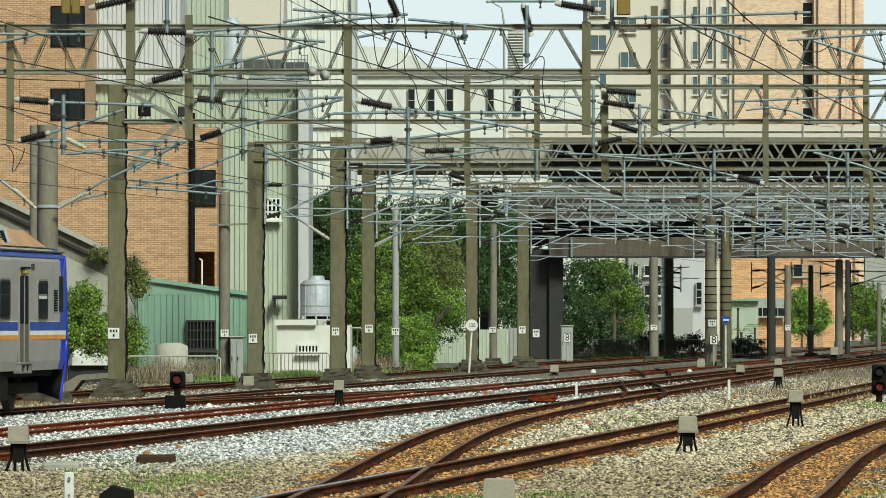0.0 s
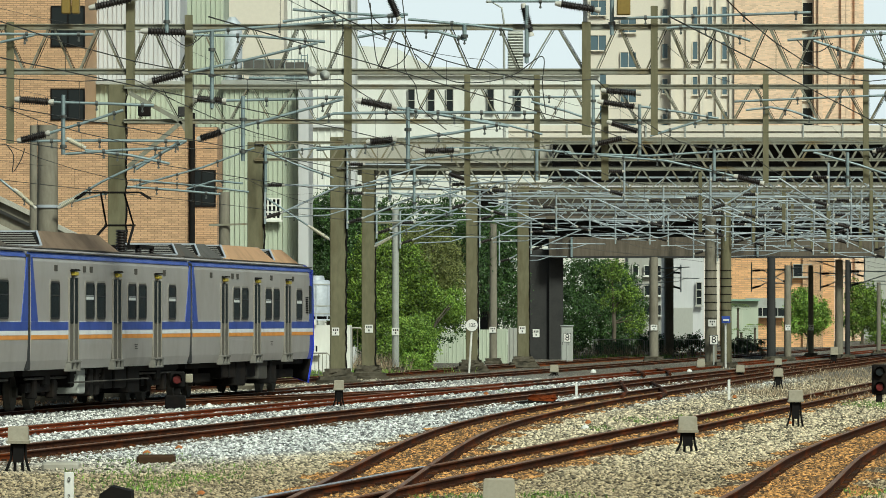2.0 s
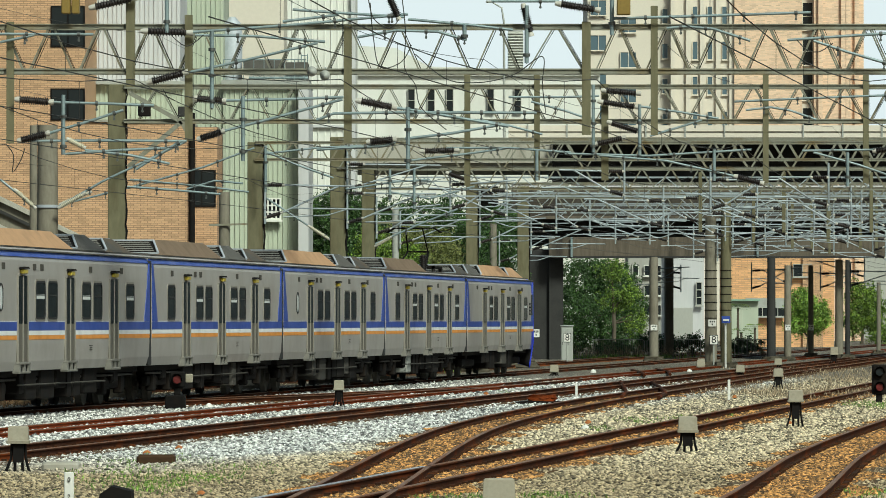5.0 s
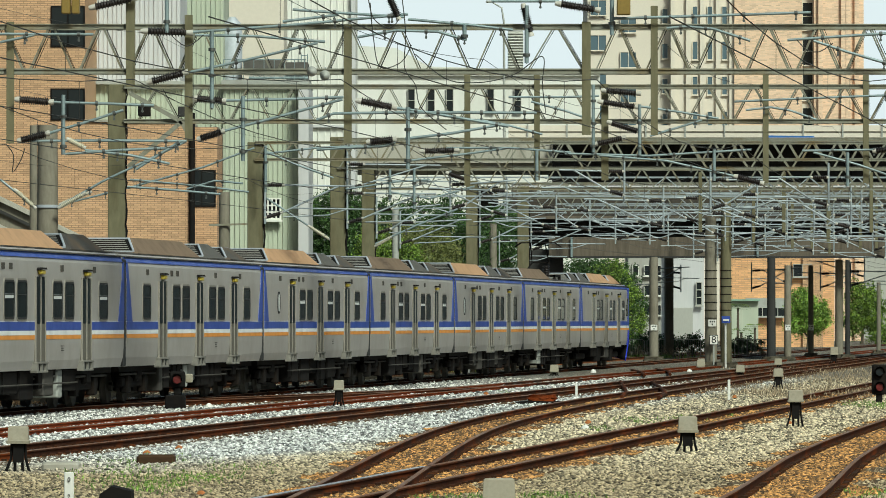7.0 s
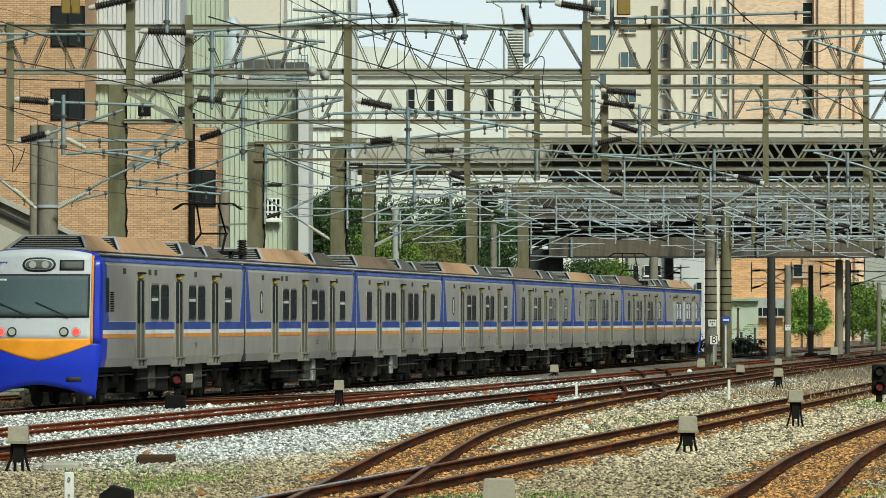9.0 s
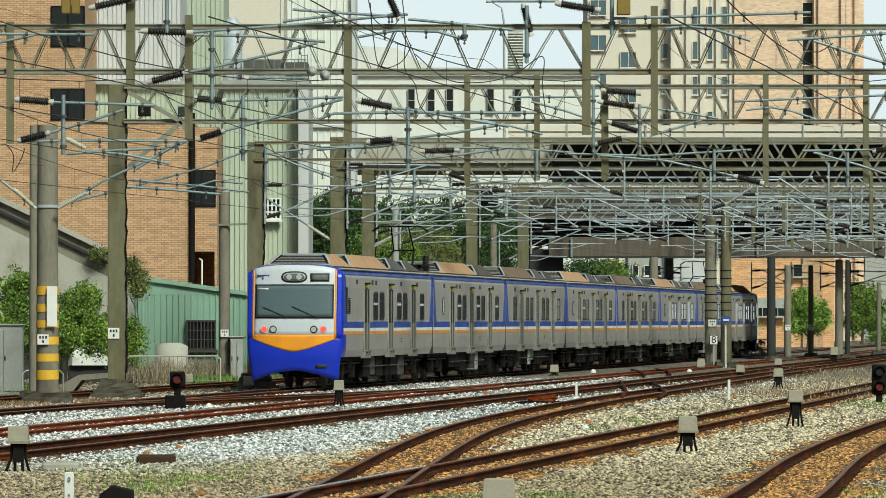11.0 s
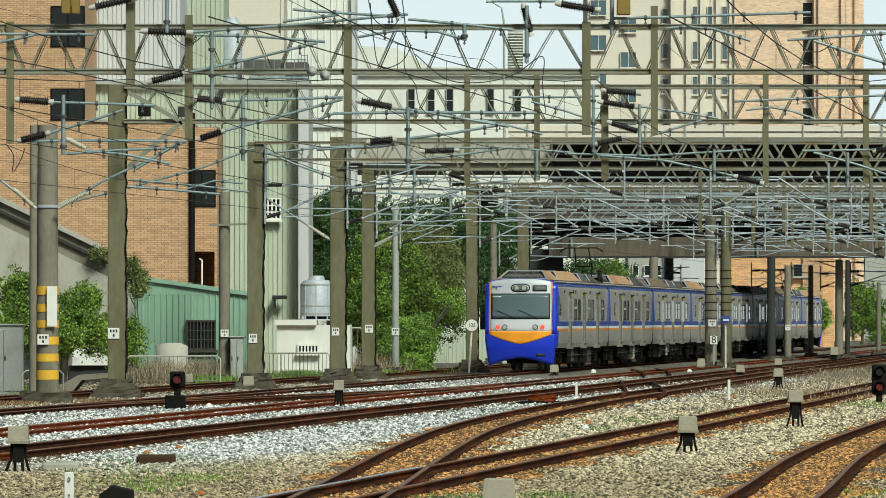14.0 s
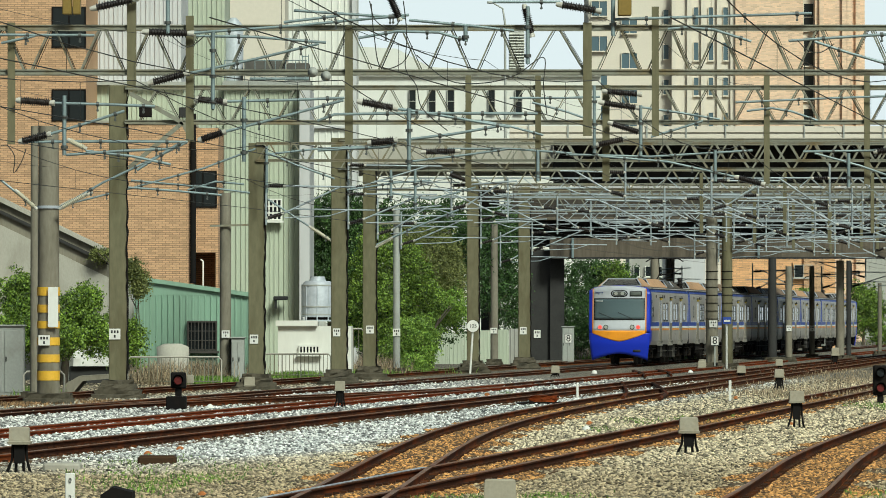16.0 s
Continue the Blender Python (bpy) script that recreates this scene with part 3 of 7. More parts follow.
        bars = shared("side_mark", lambda: Build().box(-0.18, 0.18, -1.458, -1.445, 1.46, 1.475).box(-0.12, 0.12, -1.458, -1.445, 1.41, 1.425).box(-0.15, 0.15, -1.458, -1.445, 1.36, 1.375), UNDER_GREY)
        place(part("side_mark", bars, UNDER_GREY, car, "small unreadable marking"), s * 2.55, turn=turn)
    # roof gear
    roof = shared("roof_skin", lambda: Build().loft([[(x, y, z) for y, z in ((-1.24, 3.67), (-0.8, 3.735), (0, 3.765), (0.8, 3.735), (1.24, 3.67), (0, 3.6))] for x in (-HALF + 0.05, HALF - 0.05)]), ROOF_GREY)
    part("roof", roof, ROOF_GREY, car, "sooty dark roof")

    def unit(x0, x1, colour, key, lo=3.70, hi=4.14):
        o = part("air_conditioner", shared(key, lambda: Build().loft([[(x0, y, lo) for y in (-1.1, 1.1)] + [(x0 + 0.9, y, hi) for y in (0.75, -0.75)], [(x1, y, lo) for y in (-1.1, 1.1)] + [(x1 - 0.9, y, hi) for y in (0.75, -0.75)]]), colour), colour, car, "tapered roof fairing, dusty")
        for e, xe in ((1, x0), (-1, x1)):
            gr = Build()
            for i in range(6):
                a, b = xe + e * (0.12 + 0.12 * i), xe + e * (0.155 + 0.12 * i)
                za, zb = lo + (hi - lo) * (0.12 + 0.12 * i) / 0.9, lo + (hi - lo) * (0.155 + 0.12 * i) / 0.9
                wd = 0.85 - 0.05 * i
                gr.add([(a, -wd, za + 0.012), (a, wd, za + 0.012), (b, wd, zb + 0.012), (b, -wd, zb + 0.012), (a, -wd, za - 0.02), (a, wd, za - 0.02), (b, wd, zb - 0.02), (b, -wd, zb - 0.02)],
                       [(0, 1, 2, 3), (4, 7, 6, 5), (0, 4, 5, 1), (1, 5, 6, 2), (2, 6, 7, 3), (3, 7, 4, 0)])
            k2 = key + "louvre%d" % e
            a, b, za, zb = xe + e * 0.08, xe + e * 0.84, lo + (hi - lo) * 0.08 / 0.9, lo + (hi - lo) * 0.84 / 0.9
            back = Build()
            back.add([(a, -0.93, za + 0.005), (a, 0.93, za + 0.005), (b, 0.66, zb + 0.005), (b, -0.66, zb + 0.005), (a, -0.93, za - 0.02), (a, 0.93, za - 0.02), (b, 0.66, zb - 0.02), (b, -0.66, zb - 0.02)],
                     [(0, 1, 2, 3), (4, 7, 6, 5), (0, 4, 5, 1), (1, 5, 6, 2), (2, 6, 7, 3), (3, 7, 4, 0)])
            gb = part("grille", shared(k2 + "back", lambda: back, UNDER), UNDER, o, "dark grille panel")
            rim = Build().beam((a, -0.95, za + 0.015), (b, -0.68, zb + 0.015), 0.05, 0.04).beam((a, 0.95, za + 0.015), (b, 0.68, zb + 0.015), 0.05, 0.04).beam((a, -0.95, za + 0.015), (a, 0.95, za + 0.015), 0.05, 0.04).beam((b, -0.68, zb + 0.015), (b, 0.68, zb + 0.015), 0.05, 0.04)
            part("grille_frame", shared(k2 + "rim", lambda: rim, STAINLESS), STAINLESS, gb, "pale grille frame")
            part("louvre", shared(k2, lambda: gr, SLAT), SLAT, o, "pale louvre slats")
    if panto < 0:
        unit(-4.4, 4.4, FAIRING, "fairing_main", hi=4.1)
        unit(5.2, 9.4, ROOF_GREY, "fairing_front", hi=4.08)
    else:
        if cab:
            unit(-9.5, -6.0, FAIRING, "fairing_rear", hi=4.08)
        unit(-5.4 if cab else -6.5, 2.2, FAIRING if tone or cab else ROOF_BROWN, "fairing_long%d%d" % (cab, tone), hi=4.1)
    if not panto:
        unit(3.3, 6.2, LOUVRE, "fairing_short", hi=4.08)
        unit(6.9, 9.5, ROOF_GREY, "fairing_box", hi=4.04)
    else:
        pg = part("pantograph", shared("panto_base", lambda: Build().box(4.5, 6.5, -0.8, -0.7, 3.86, 3.94).box(4.5, 6.5, 0.7, 0.8, 3.86, 3.94).box(4.5, 4.6, -0.8, 0.8, 3.86, 3.94).box(6.4, 6.5, -0.8, 0.8, 3.86, 3.94), UNDER), UNDER, car, "raised dark pantograph")
        part("pantograph_arm", shared("panto_arm", lambda: Build().tube([(4.6, -0.5, 3.95), (6.1, -0.35, 4.45)], 0.035, 6).tube([(4.6, 0.5, 3.95), (6.1, 0.35, 4.45)], 0.035, 6).tube([(6.1, -0.4, 4.45), (6.1, 0.4, 4.45)], 0.03, 6).tube([(6.1, -0.35, 4.45), (5.1, -0.3, 5.25)], 0.025, 6).tube([(6.1, 0.35, 4.45), (5.1, 0.3, 5.25)], 0.025, 6), UNDER), UNDER, pg)
        part("collector_head", shared("panto_head", lambda: Build().tube([(5.0, -0.95, 5.1), (5.0, -0.7, 5.26), (5.0, 0.7, 5.26), (5.0, 0.95, 5.1)], 0.025, 6).tube([(5.3, -0.95, 5.1), (5.3, -0.7, 5.26), (5.3, 0.7, 5.26), (5.3, 0.95, 5.1)], 0.025, 6), UNDER), UNDER, pg)
        for ix in (4.6, 6.4):
            for iy in (-0.75, 0.75):
                o = part("insulator", shared("roof_insulator", lambda: disc_stack(0.18, 4, 0.09, 0.05), PORCELAIN), PORCELAIN, pg)
                o.location = (ix, iy, 3.68)
        big = part("surge_arrester", shared("arrester", lambda: disc_stack(0.62, 9, 0.15, 0.09), PORCELAIN), PORCELAIN, car, "brown ribbed roof insulator")
        big.location = (panto * 5.3, -0.55, 3.68)
        pg.location = (panto * 7.4 - 5.5, 0, 0)
    # bogies and underframe gear
    for bx in (-6.9, 6.9):
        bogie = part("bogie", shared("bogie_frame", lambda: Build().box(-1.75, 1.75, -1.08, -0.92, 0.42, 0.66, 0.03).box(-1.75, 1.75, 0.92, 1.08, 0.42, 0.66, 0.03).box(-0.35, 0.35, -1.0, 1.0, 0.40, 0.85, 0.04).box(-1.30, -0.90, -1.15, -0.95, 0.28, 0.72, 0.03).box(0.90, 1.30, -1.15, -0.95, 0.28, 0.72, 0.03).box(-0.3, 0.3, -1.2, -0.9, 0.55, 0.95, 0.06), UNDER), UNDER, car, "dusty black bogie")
        bogie.location = (bx, 0, 0)
        for wx in (-1.05, 1.05):
            for wy in (-1, 1):
                w = part("wheel", shared("wheel%d" % wy, lambda: Build().tube([(0, wy * 0.47, 0), (0, wy * 0.49, 0), (0, wy * 0.50, 0), (0, wy * 0.62, 0)], [0.44, 0.46, 0.42, 0.41], 20).tube([(0, wy * 0.62, 0), (0, wy * 0.72, 0)], 0.12, 10), UNDER_GREY), UNDER_GREY, bogie, "worn steel wheel")
                w.location = (wx, 0, 0.43)
    x = -4.6
    while x < 4.4:
        wdt = rnd.choice((0.5, 0.8, 1.1, 1.5))
        lo = rnd.choice((0.28, 0.34, 0.42, 0.5))
        m = rnd.choice((UNDER, UNDER, UNDER_GREY, UNDER, GREY_BOX if wdt < 0.9 else UNDER))
        key = "gear%.1f_%.2f_%s" % (wdt, lo, m.name)
        o = part("equipment_box", shared(key, lambda: Build().box(0, wdt, -1.25, 1.25, lo, 0.93, 0.03), m), m, car)
        o.location = (x, 0, 0)
        x += wdt + rnd.choice((0.12, 0.25, 0.5))
    # The two lower boxes are an added dark fill for shade below the car.
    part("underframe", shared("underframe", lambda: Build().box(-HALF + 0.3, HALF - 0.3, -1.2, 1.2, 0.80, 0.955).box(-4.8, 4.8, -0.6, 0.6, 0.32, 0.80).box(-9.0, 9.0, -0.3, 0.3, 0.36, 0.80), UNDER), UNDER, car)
    part("pipework", shared("pipework", lambda: Build().tube([(-9.2, -1.15, 0.74), (9.2, -1.15, 0.74)], 0.03, 6).tube([(-5, -1.3, 0.62), (5, -1.3, 0.62)], 0.02, 6), UNDER_GREY), UNDER_GREY, car)
    # gangway between the cars
    if not cab:
        part("gangway", shared("gangway", lambda: Build().box(-10.13, -9.9, -1.43, 1.43, 0.95, 3.52, 0.02), RUBBER), RUBBER, car, "black gangway bellows")
    part("gangway", shared("gangway_front", lambda: Build().box(9.9, 10.13, -1.43, 1.43, 0.95, 3.52, 0.02), RUBBER), RUBBER, car, "black gangway bellows")
    if cab:
        build_cab(car)
    return car


def disc_stack(height, count, wide, thin):
    """A ribbed insulator standing on z = 0."""
    pts, rs = [], []
    for i in range(count):
        z = height * i / count
        dz = height / count
        pts += [(0, 0, z), (0, 0, z + dz * 0.25), (0, 0, z + dz * 0.5), (0, 0, z + dz * 0.95)]
        rs += [thin, wide, wide * 0.92, thin]
    return Build().tube(pts, rs, 10)


def front_x(y, z):
    """How far the cab front stands out at a height and a distance from the middle."""
    lean = 0.0 if z < 2.0 else (z - 2.0) * 0.17
    low = 0.0 if z > 1.0 else (1.0 - z) * 0.22
    return -HALF - 0.52 + lean * 0.7 + low + 0.24 * (abs(y) / 1.45) ** 2.4


def front_plate(y0, y1, z_lo, z_hi, proud, ny=16, nz=6, taper=0.0):
    """A curved plate on the cab front; z_lo and z_hi are functions of y."""
    b = Build()
    v = []
    for layer in (proud, proud - 0.05):
        for j in range(nz + 1):
            for i in range(ny + 1):
                y = y0 + (y1 - y0) * i / ny
                z = z_lo(y) + (z_hi(y) - z_lo(y)) * j / nz
                y *= 1 - taper * max(0.0, 1.25 - z)
                v.append((front_x(y, z) - layer, y, z))
    n = (ny + 1) * (nz + 1)
    f = []
    for j in range(nz):
        for i in range(ny):
            a = j * (ny + 1) + i
            f += [(a, a + ny + 1, a + ny + 2, a + 1), (n + a, n + a + 1, n + a + ny + 2, n + a + ny + 1)]
    for i in range(ny):
        t = nz * (ny + 1) + i
        f += [(i, i + 1, n + i + 1, n + i), (t, n + t, n + t + 1, t + 1)]
    for j in range(nz):
        a, c = j * (ny + 1), j * (ny + 1) + ny
        f += [(a, n + a, n + a + ny + 1, a + ny + 1), (c, c + ny + 1, n + c + ny + 1, n + c)]
    return b.add(v, f, True)


def build_cab(car):
    top = lambda y: 3.72 - 0.16 * (abs(y) / 1.4) ** 3
    skull = Build()
    rings = []
    for x, s, d in ((-HALF + 0.55, 1.004, 0.0), (-HALF + 0.02, 1.004, 0.0), (-HALF - 0.14, 0.985, 0.03)):
        rings.append(ring(x, s, d))
    skull.loft(rings)
    cab = part("cab", skull, BLUE_FRONT, car, "blue cab shell")
    smile = lambda y: 1.10 + 0.40 * (abs(y) / 1.27) ** 1.35
    part("cab_face", front_plate(-1.23, 1.23, lambda y: 1.56, top, 0.0, 24, 12), CAB_WHITE, car, "white cab face")
    part("smile_panel", front_plate(-1.27, 1.27, smile, lambda y: 1.62, 0.006), ORANGE_FRONT, car, "orange smile-shaped panel")
    part("skirt", front_plate(-1.44, 1.44, lambda y: 0.54 - 0.32 * (abs(y) / 1.44) ** 1.5, lambda y: 1.60, 0.0, 24, 8, 0.09), BLUE_FRONT, car, "bright blue cab skirt")
    part("skirt_back", front_plate(-1.40, 1.40, lambda y: 0.56 - 0.32 * (abs(y) / 1.44) ** 1.5, lambda y: 1.4, -0.052, 12, 4, 0.1), UNDER, car, "black skirt backing")
    for s in (-1, 1):
        part("trim", front_plate(min(s * 1.23, s * 1.28), max(s * 1.23, s * 1.28), lambda y: 1.50, lambda y: 3.58, 0.008, 2, 10), ORANGE_FRONT, car, "orange edge trim")
        part("cab_corner", front_plate(min(s * 1.28, s * 1.44), max(s * 1.28, s * 1.44), lambda y: 1.50, lambda y: 3.52, 0.0, 4, 10), BLUE_FRONT, car, "blue cab corner")
    part("windscreen_frame", front_plate(-1.20, 1.20, lambda y: 2.11, lambda y: 3.14, 0.014, 20, 8), RUBBER, car, "black windscreen frame")
    part("windscreen", front_plate(-1.155, 1.155, lambda y: 2.155, lambda y: 3.095, 0.022, 20, 8), CAB_GLASS, car, "grey-green windscreen, reflection put into its tint")
    for a, b in (((0.05, 2.48), (-0.75, 2.12)), ((0.95, 2.46), (0.18, 2.14))):
        w = Build().tube([(front_x(a[0], a[1]) - 0.05, a[0], a[1]), (front_x(b[0], b[1]) - 0.06, b[0], b[1])], 0.014, 6)
        part("wiper", w, RUBBER, car)
    oval = lambda y, w, h: h * max(0.0, 1 - (abs(y) / w) ** 3.5) ** 0.5
    part("lamp_panel_rim", front_plate(-0.40, 0.40, lambda y: 3.36 - oval(y, 0.402, 0.17), lambda y: 3.36 + oval(y, 0.402, 0.17), 0.010, 24, 3), RUBBER, car, "black oval rim")
    part("lamp_panel_ring", front_plate(-0.345, 0.345, lambda y: 3.36 - oval(y, 0.347, 0.128), lambda y: 3.36 + oval(y, 0.347, 0.128), 0.014, 24, 3), STAINLESS, car, "bright oval ring")
    cluster = part("lamp_panel", front_plate(-0.315, 0.315, lambda y: 3.36 - oval(y, 0.317, 0.105), lambda y: 3.36 + oval(y, 0.317, 0.105), 0.018, 24, 3), LAMP_DULL, car, "dull oval lamp panel")
    for s in (-1, 1):
        x = front_x(0.15, 3.36)
        part("head_lamp", Build().tube([(x + 0.02, s * 0.15, 3.36), (x - 0.03, s * 0.15, 3.36)], 0.085, 14), LENS, cluster)
    sign = part("destination_sign", front_plate(-1.06, -0.49, lambda y: 3.22, lambda y: 3.47, 0.010, 4, 3), RUBBER, car, "black-framed destination sign")
    part("sign_glass", front_plate(-1.02, -0.53, lambda y: 3.26, lambda y: 3.43, 0.016, 4, 3), LAMP_DULL, sign, "dull blank sign glass")
    mark = Build()
    for y0, y1, z0, z1 in ((0.55, 1.15, 3.41, 3.43), (0.78, 0.80, 3.30, 3.43), (0.95, 0.98, 3.30, 3.40)):
        mark.box(front_x(0.9, 3.37) - 0.02, front_x(0.9, 3.37) + 0.05, y0, y1, z0, z1)
    part("emblem", mark, BLUE, car, "small plain blue emblem strokes")
    for s in (-1, 1):
        for yy, mat_, nm in ((0.62, LENS, "head_lamp"), (0.90, RED_LAMP, "tail_lamp")):
            x = front_x(yy, 1.78)
            rim = part(nm + "_rim", Build().tube([(x + 0.05, s * yy, 1.78), (x - 0.02, s * yy, 1.78)], 0.115, 16), STAINLESS if nm == "tail_lamp" else RUBBER, car)
            part(nm, Build().tube([(x, s * yy, 1.78), (x - 0.032, s * yy, 1.78)], 0.082, 16), mat_, rim, "glowing red tail lamp" if nm == "tail_lamp" else "round head lamp")
    part("number_plate", front_plate(0.78, 1.14, lambda y: 2.98, lambda y: 3.03, 0.026, 3, 1), BLIND, car, "pale number bar")
    part("coupler_hatch", front_plate(-1.0, -0.65, lambda y: 0.60, lambda y: 0.72, 0.006, 3, 2), RUBBER, car)
    for y0, y1 in ((-1.466, -1.44), (1.44, 1.466)):
        part("cab_side_window", Build().box(-HALF + 0.35, -HALF + 0.75, y0, y1, 2.25, 3.05), GLASS_DARK, car, "dark cab side window")
        lou = Build()
        for i in range(9):
            lou.box(-HALF + 0.95, -HALF + 1.35, y0 - 0.002, y1 + 0.002, 2.26 + 0.055 * i, 2.29 + 0.055 * i)
        tagged(part("cab_louvre", lou, UNDER, car, "dark cab louvre"), kind="stuff")


# Pale base colour carries the reflection on the windscreen.
CAB_GLASS = plain("windscreen glass", (0.105, 0.145, 0.155), 0.08)
LAMP_DULL = plain("dull lamp glass", (0.13, 0.14, 0.125), 0.2)
TRAIN = []
for number in range(8):
    TRAIN.append(build_car(number in (0, 7), {1: -1, 6: 1}.get(number, 0), number % 2 if number not in (5, 1) else 1, number % 3 != 2, 40 + number))


# ---- buildings ----
def bearing(a, y):
    """x of what stands y metres away at the bearing a, in tenths of a thousandth from 784."""
    return (a - 784) / 1e4 * y


def height(a, y):
    return 2.19 - (a - 568) / 1e4 * y


def wall_box(x0, x1, y0, y1, z0, z1):
    return Build().box(x0, x1, y0, y1, z0, z1)


def corrugated(x0, x1, y, z0, z1, pitch=0.32, depth=0.05, back=0.2):
    """A ribbed sheet wall that faces the camera."""
    b = Build()
    pts = []
    x = x0
    while x < x1 - pitch * 0.5:
        pts += [(x, y), (x + pitch * 0.36, y), (x + pitch * 0.44, y - depth), (x + pitch * 0.56, y - depth), (x + pitch * 0.64, y)]
        x += pitch
    pts += [(x1, y), (x1, y + back), (x0, y + back)]
    n = len(pts)
    v = [(px, py, z) for z in (z0, z1) for px, py in pts]
    f = [tuple(range(n)), tuple(range(2 * n - 1, n - 1, -1))] + [(i, i + n, (i + 1) % n + n, (i + 1) % n) for i in range(n)]
    return b.add(v, f)


def window(parent, x0, x1, y, z0, z1, nx=2, nz=1, frame_mat=None, glass=None, bars=0, deep=0.10, sill=True):
    """A window set on a wall that faces the camera: frame, panes, sill."""
    fm, gl = frame_mat or PLASTER_GREY, glass or GLASS_DARK
    b = Build()
    t = 0.06
    for i in range(nx + 1):
        x = x0 + (x1 - x0) * i / nx
        b.box(x - t / 2, x + t / 2, y - deep, y + 0.05, z0, z1)
    for k in range(nz + 1):
        z = z0 + (z1 - z0) * k / nz
        b.box(x0 - t / 2, x1 + t / 2, y - deep - 0.003, y + 0.05, z - t / 2, z + t / 2)
    w = part("window", b, fm, parent)
    for i in range(nx):
        for k in range(nz):
            a, c = x0 + (x1 - x0) * i / nx, x0 + (x1 - x0) * (i + 1) / nx
            d, e = z0 + (z1 - z0) * k / nz, z0 + (z1 - z0) * (k + 1) / nz
            part("pane", Build().box(a + 0.02, c - 0.02, y - 0.02, y + 0.02, d + 0.02, e - 0.02), gl, w)
    if sill:
        part("sill", Build().box(x0 - 0.1, x1 + 0.1, y - deep - 0.12, y + 0.02, z0 - 0.12, z0 - 0.035), fm, w)
    if bars:
        for i in range(bars + 1):
            x = x0 + (x1 - x0) * i / bars
            part("window_bar", Build().box(x - 0.014, x + 0.014, y - deep - 0.09, y - deep - 0.066, z0, z1), fm, w)
        for k in range(4):
            z = z0 + (z1 - z0) * k / 3
            part("window_bar", Build().box(x0, x1, y - deep - 0.066, y - deep - 0.046, z - 0.014, z + 0.014), fm, w)
    return w


# tan brick block beside the line
house = thing("brick_building", "tan brick block with dark windows beside the railway", "building")
part("wall", wall_box(-19.5, -13.631, 215, 232, 0, 15.692), BRICK, house, "tan brick tile wall")
part("wall", wall_box(-13.631, -9.654, 215.003, 221.4, 0, 9.758), BRICK, house, "tan brick tile wall")
part("coping", wall_box(-13.652, -9.611, 214.9, 221.4, 9.758, 9.844), CONCRETE_PALE, house, "thin coping")
part("recessed_wall", wall_box(-9.678, -8.64, 216.2, 221.3, 4.83, 9.599), BRICK, house, "set-back brick bay")
part("recessed_wall", wall_box(-9.678, -8.64, 219.2, 221.3, 0, 4.83), BRICK, house, "shaded brick wall inside the open bay")
part("bay_pier", wall_box(-8.74, -8.64, 216.2, 219.2, 0, 4.83), BRICK, house, "brick pier of the open bay")
part("waste_pipe", Build().tube([(-9.22, 216.1, 3.5), (-9.22, 216.1, 4.5), (-9.32, 216.1, 4.56)], 0.035, 8), WHITE_PAINT, house, "white waste pipe")
window(house, -14.907, -13.661, 214.985, 9.844, 11.005, 2, 1, UNDER, deep=0.02, sill=False)
window(house, -14.907, -13.661, 214.985, 12.639, 14.144, 2, 1, UNDER, deep=0.02, sill=False)
window(house, -9.742, -8.726, 216.185, 6.575, 7.936, 2, 1, UNDER, deep=0.02, sill=False)
part("drainpipe", Build().tube([(-9.546, 214.9, 3.652), (-9.546, 214.9, 10.102)], 0.11, 8), UNDER, house, "dark drainpipe")

# grey penthouse and pale green works behind it
works = thing("sheet_metal_works", "tall pale green corrugated metal works", "building")
part("wall", corrugated(-10.998, -9.18, 236.2, 0, 17.011, 0.20, 0.05, 6), PALE_SHEET, works, "tall pale green corrugated wall")
part("wall", corrugated(-9.18, -6.042, 236, 0, 12.055, 0.20, 0.05, 6), PALE_SHEET, works, "pale green corrugated wall")
part("machine_deck", wall_box(-9.243, -5.565, 235.6, 242, 12.055, 12.244), GREY_BOX, works, "grey machine deck")
part("tank", Build().tube([(-8.877, 238, 12.329), (-8.877, 238, 14.661), (-8.877, 238, 14.994)], [0.42, 0.42, 0.12], 20), STAINLESS, works, "grey roof tank with a conical top")
for k, zz in enumerate((138, 131, 124)):
    part("pipe", Build().tube([(-8.118, 236.0 + 0.2 * k, height(zz, 236)), (-5.64, 236.0 + 0.2 * k, height(zz, 236))], 0.06, 8), GALV, works, "grey roof pipe")
part("vent_box", Build().box(-8.39, -6.731, 237, 239, 12.571, 13.139, 0.03), LOUVRE, works, "dark louvred roof unit")
part("vent_box", Build().box(-6.64, -5.688, 238, 240, 12.376, 13.09, 0.03), LOUVRE, works, "dark louvred roof unit")
for k in range(9):
    xx = bearing(395 + k * 18, 235.7)
    part("guard_post", Build().tube([(xx, 235.7, 12.244), (xx, 235.7, 13.093)], 0.02, 6), GALV, works)
part("guard_rail", Build().tube([(-9.169, 235.7, 13.093), (-5.728, 235.7, 13.093)], 0.025, 6), GALV, works)
part("corner_pier", wall_box(-6.016, -5.593, 235, 243, 0, 12.013), LILAC_SHEET, works, "pale grey corner pier")
window(works, -7.475, -6.791, 235.8, 6.438, 7.288, 4, 3, PLASTER_WHITE)
white = thing("white_building", "white metal-clad building behind the works", "building")
part("wall", corrugated(-7.441, -4.087, 262, 0, 18.644, 0.30, 0.05, 8), PLASTER_WHITE, white, "white clad wall")
part("corner_trim", wall_box(-4.266, -4.056, 261.7, 262.1, 0, 18.644), LILAC_SHEET, white, "pale corner trim")
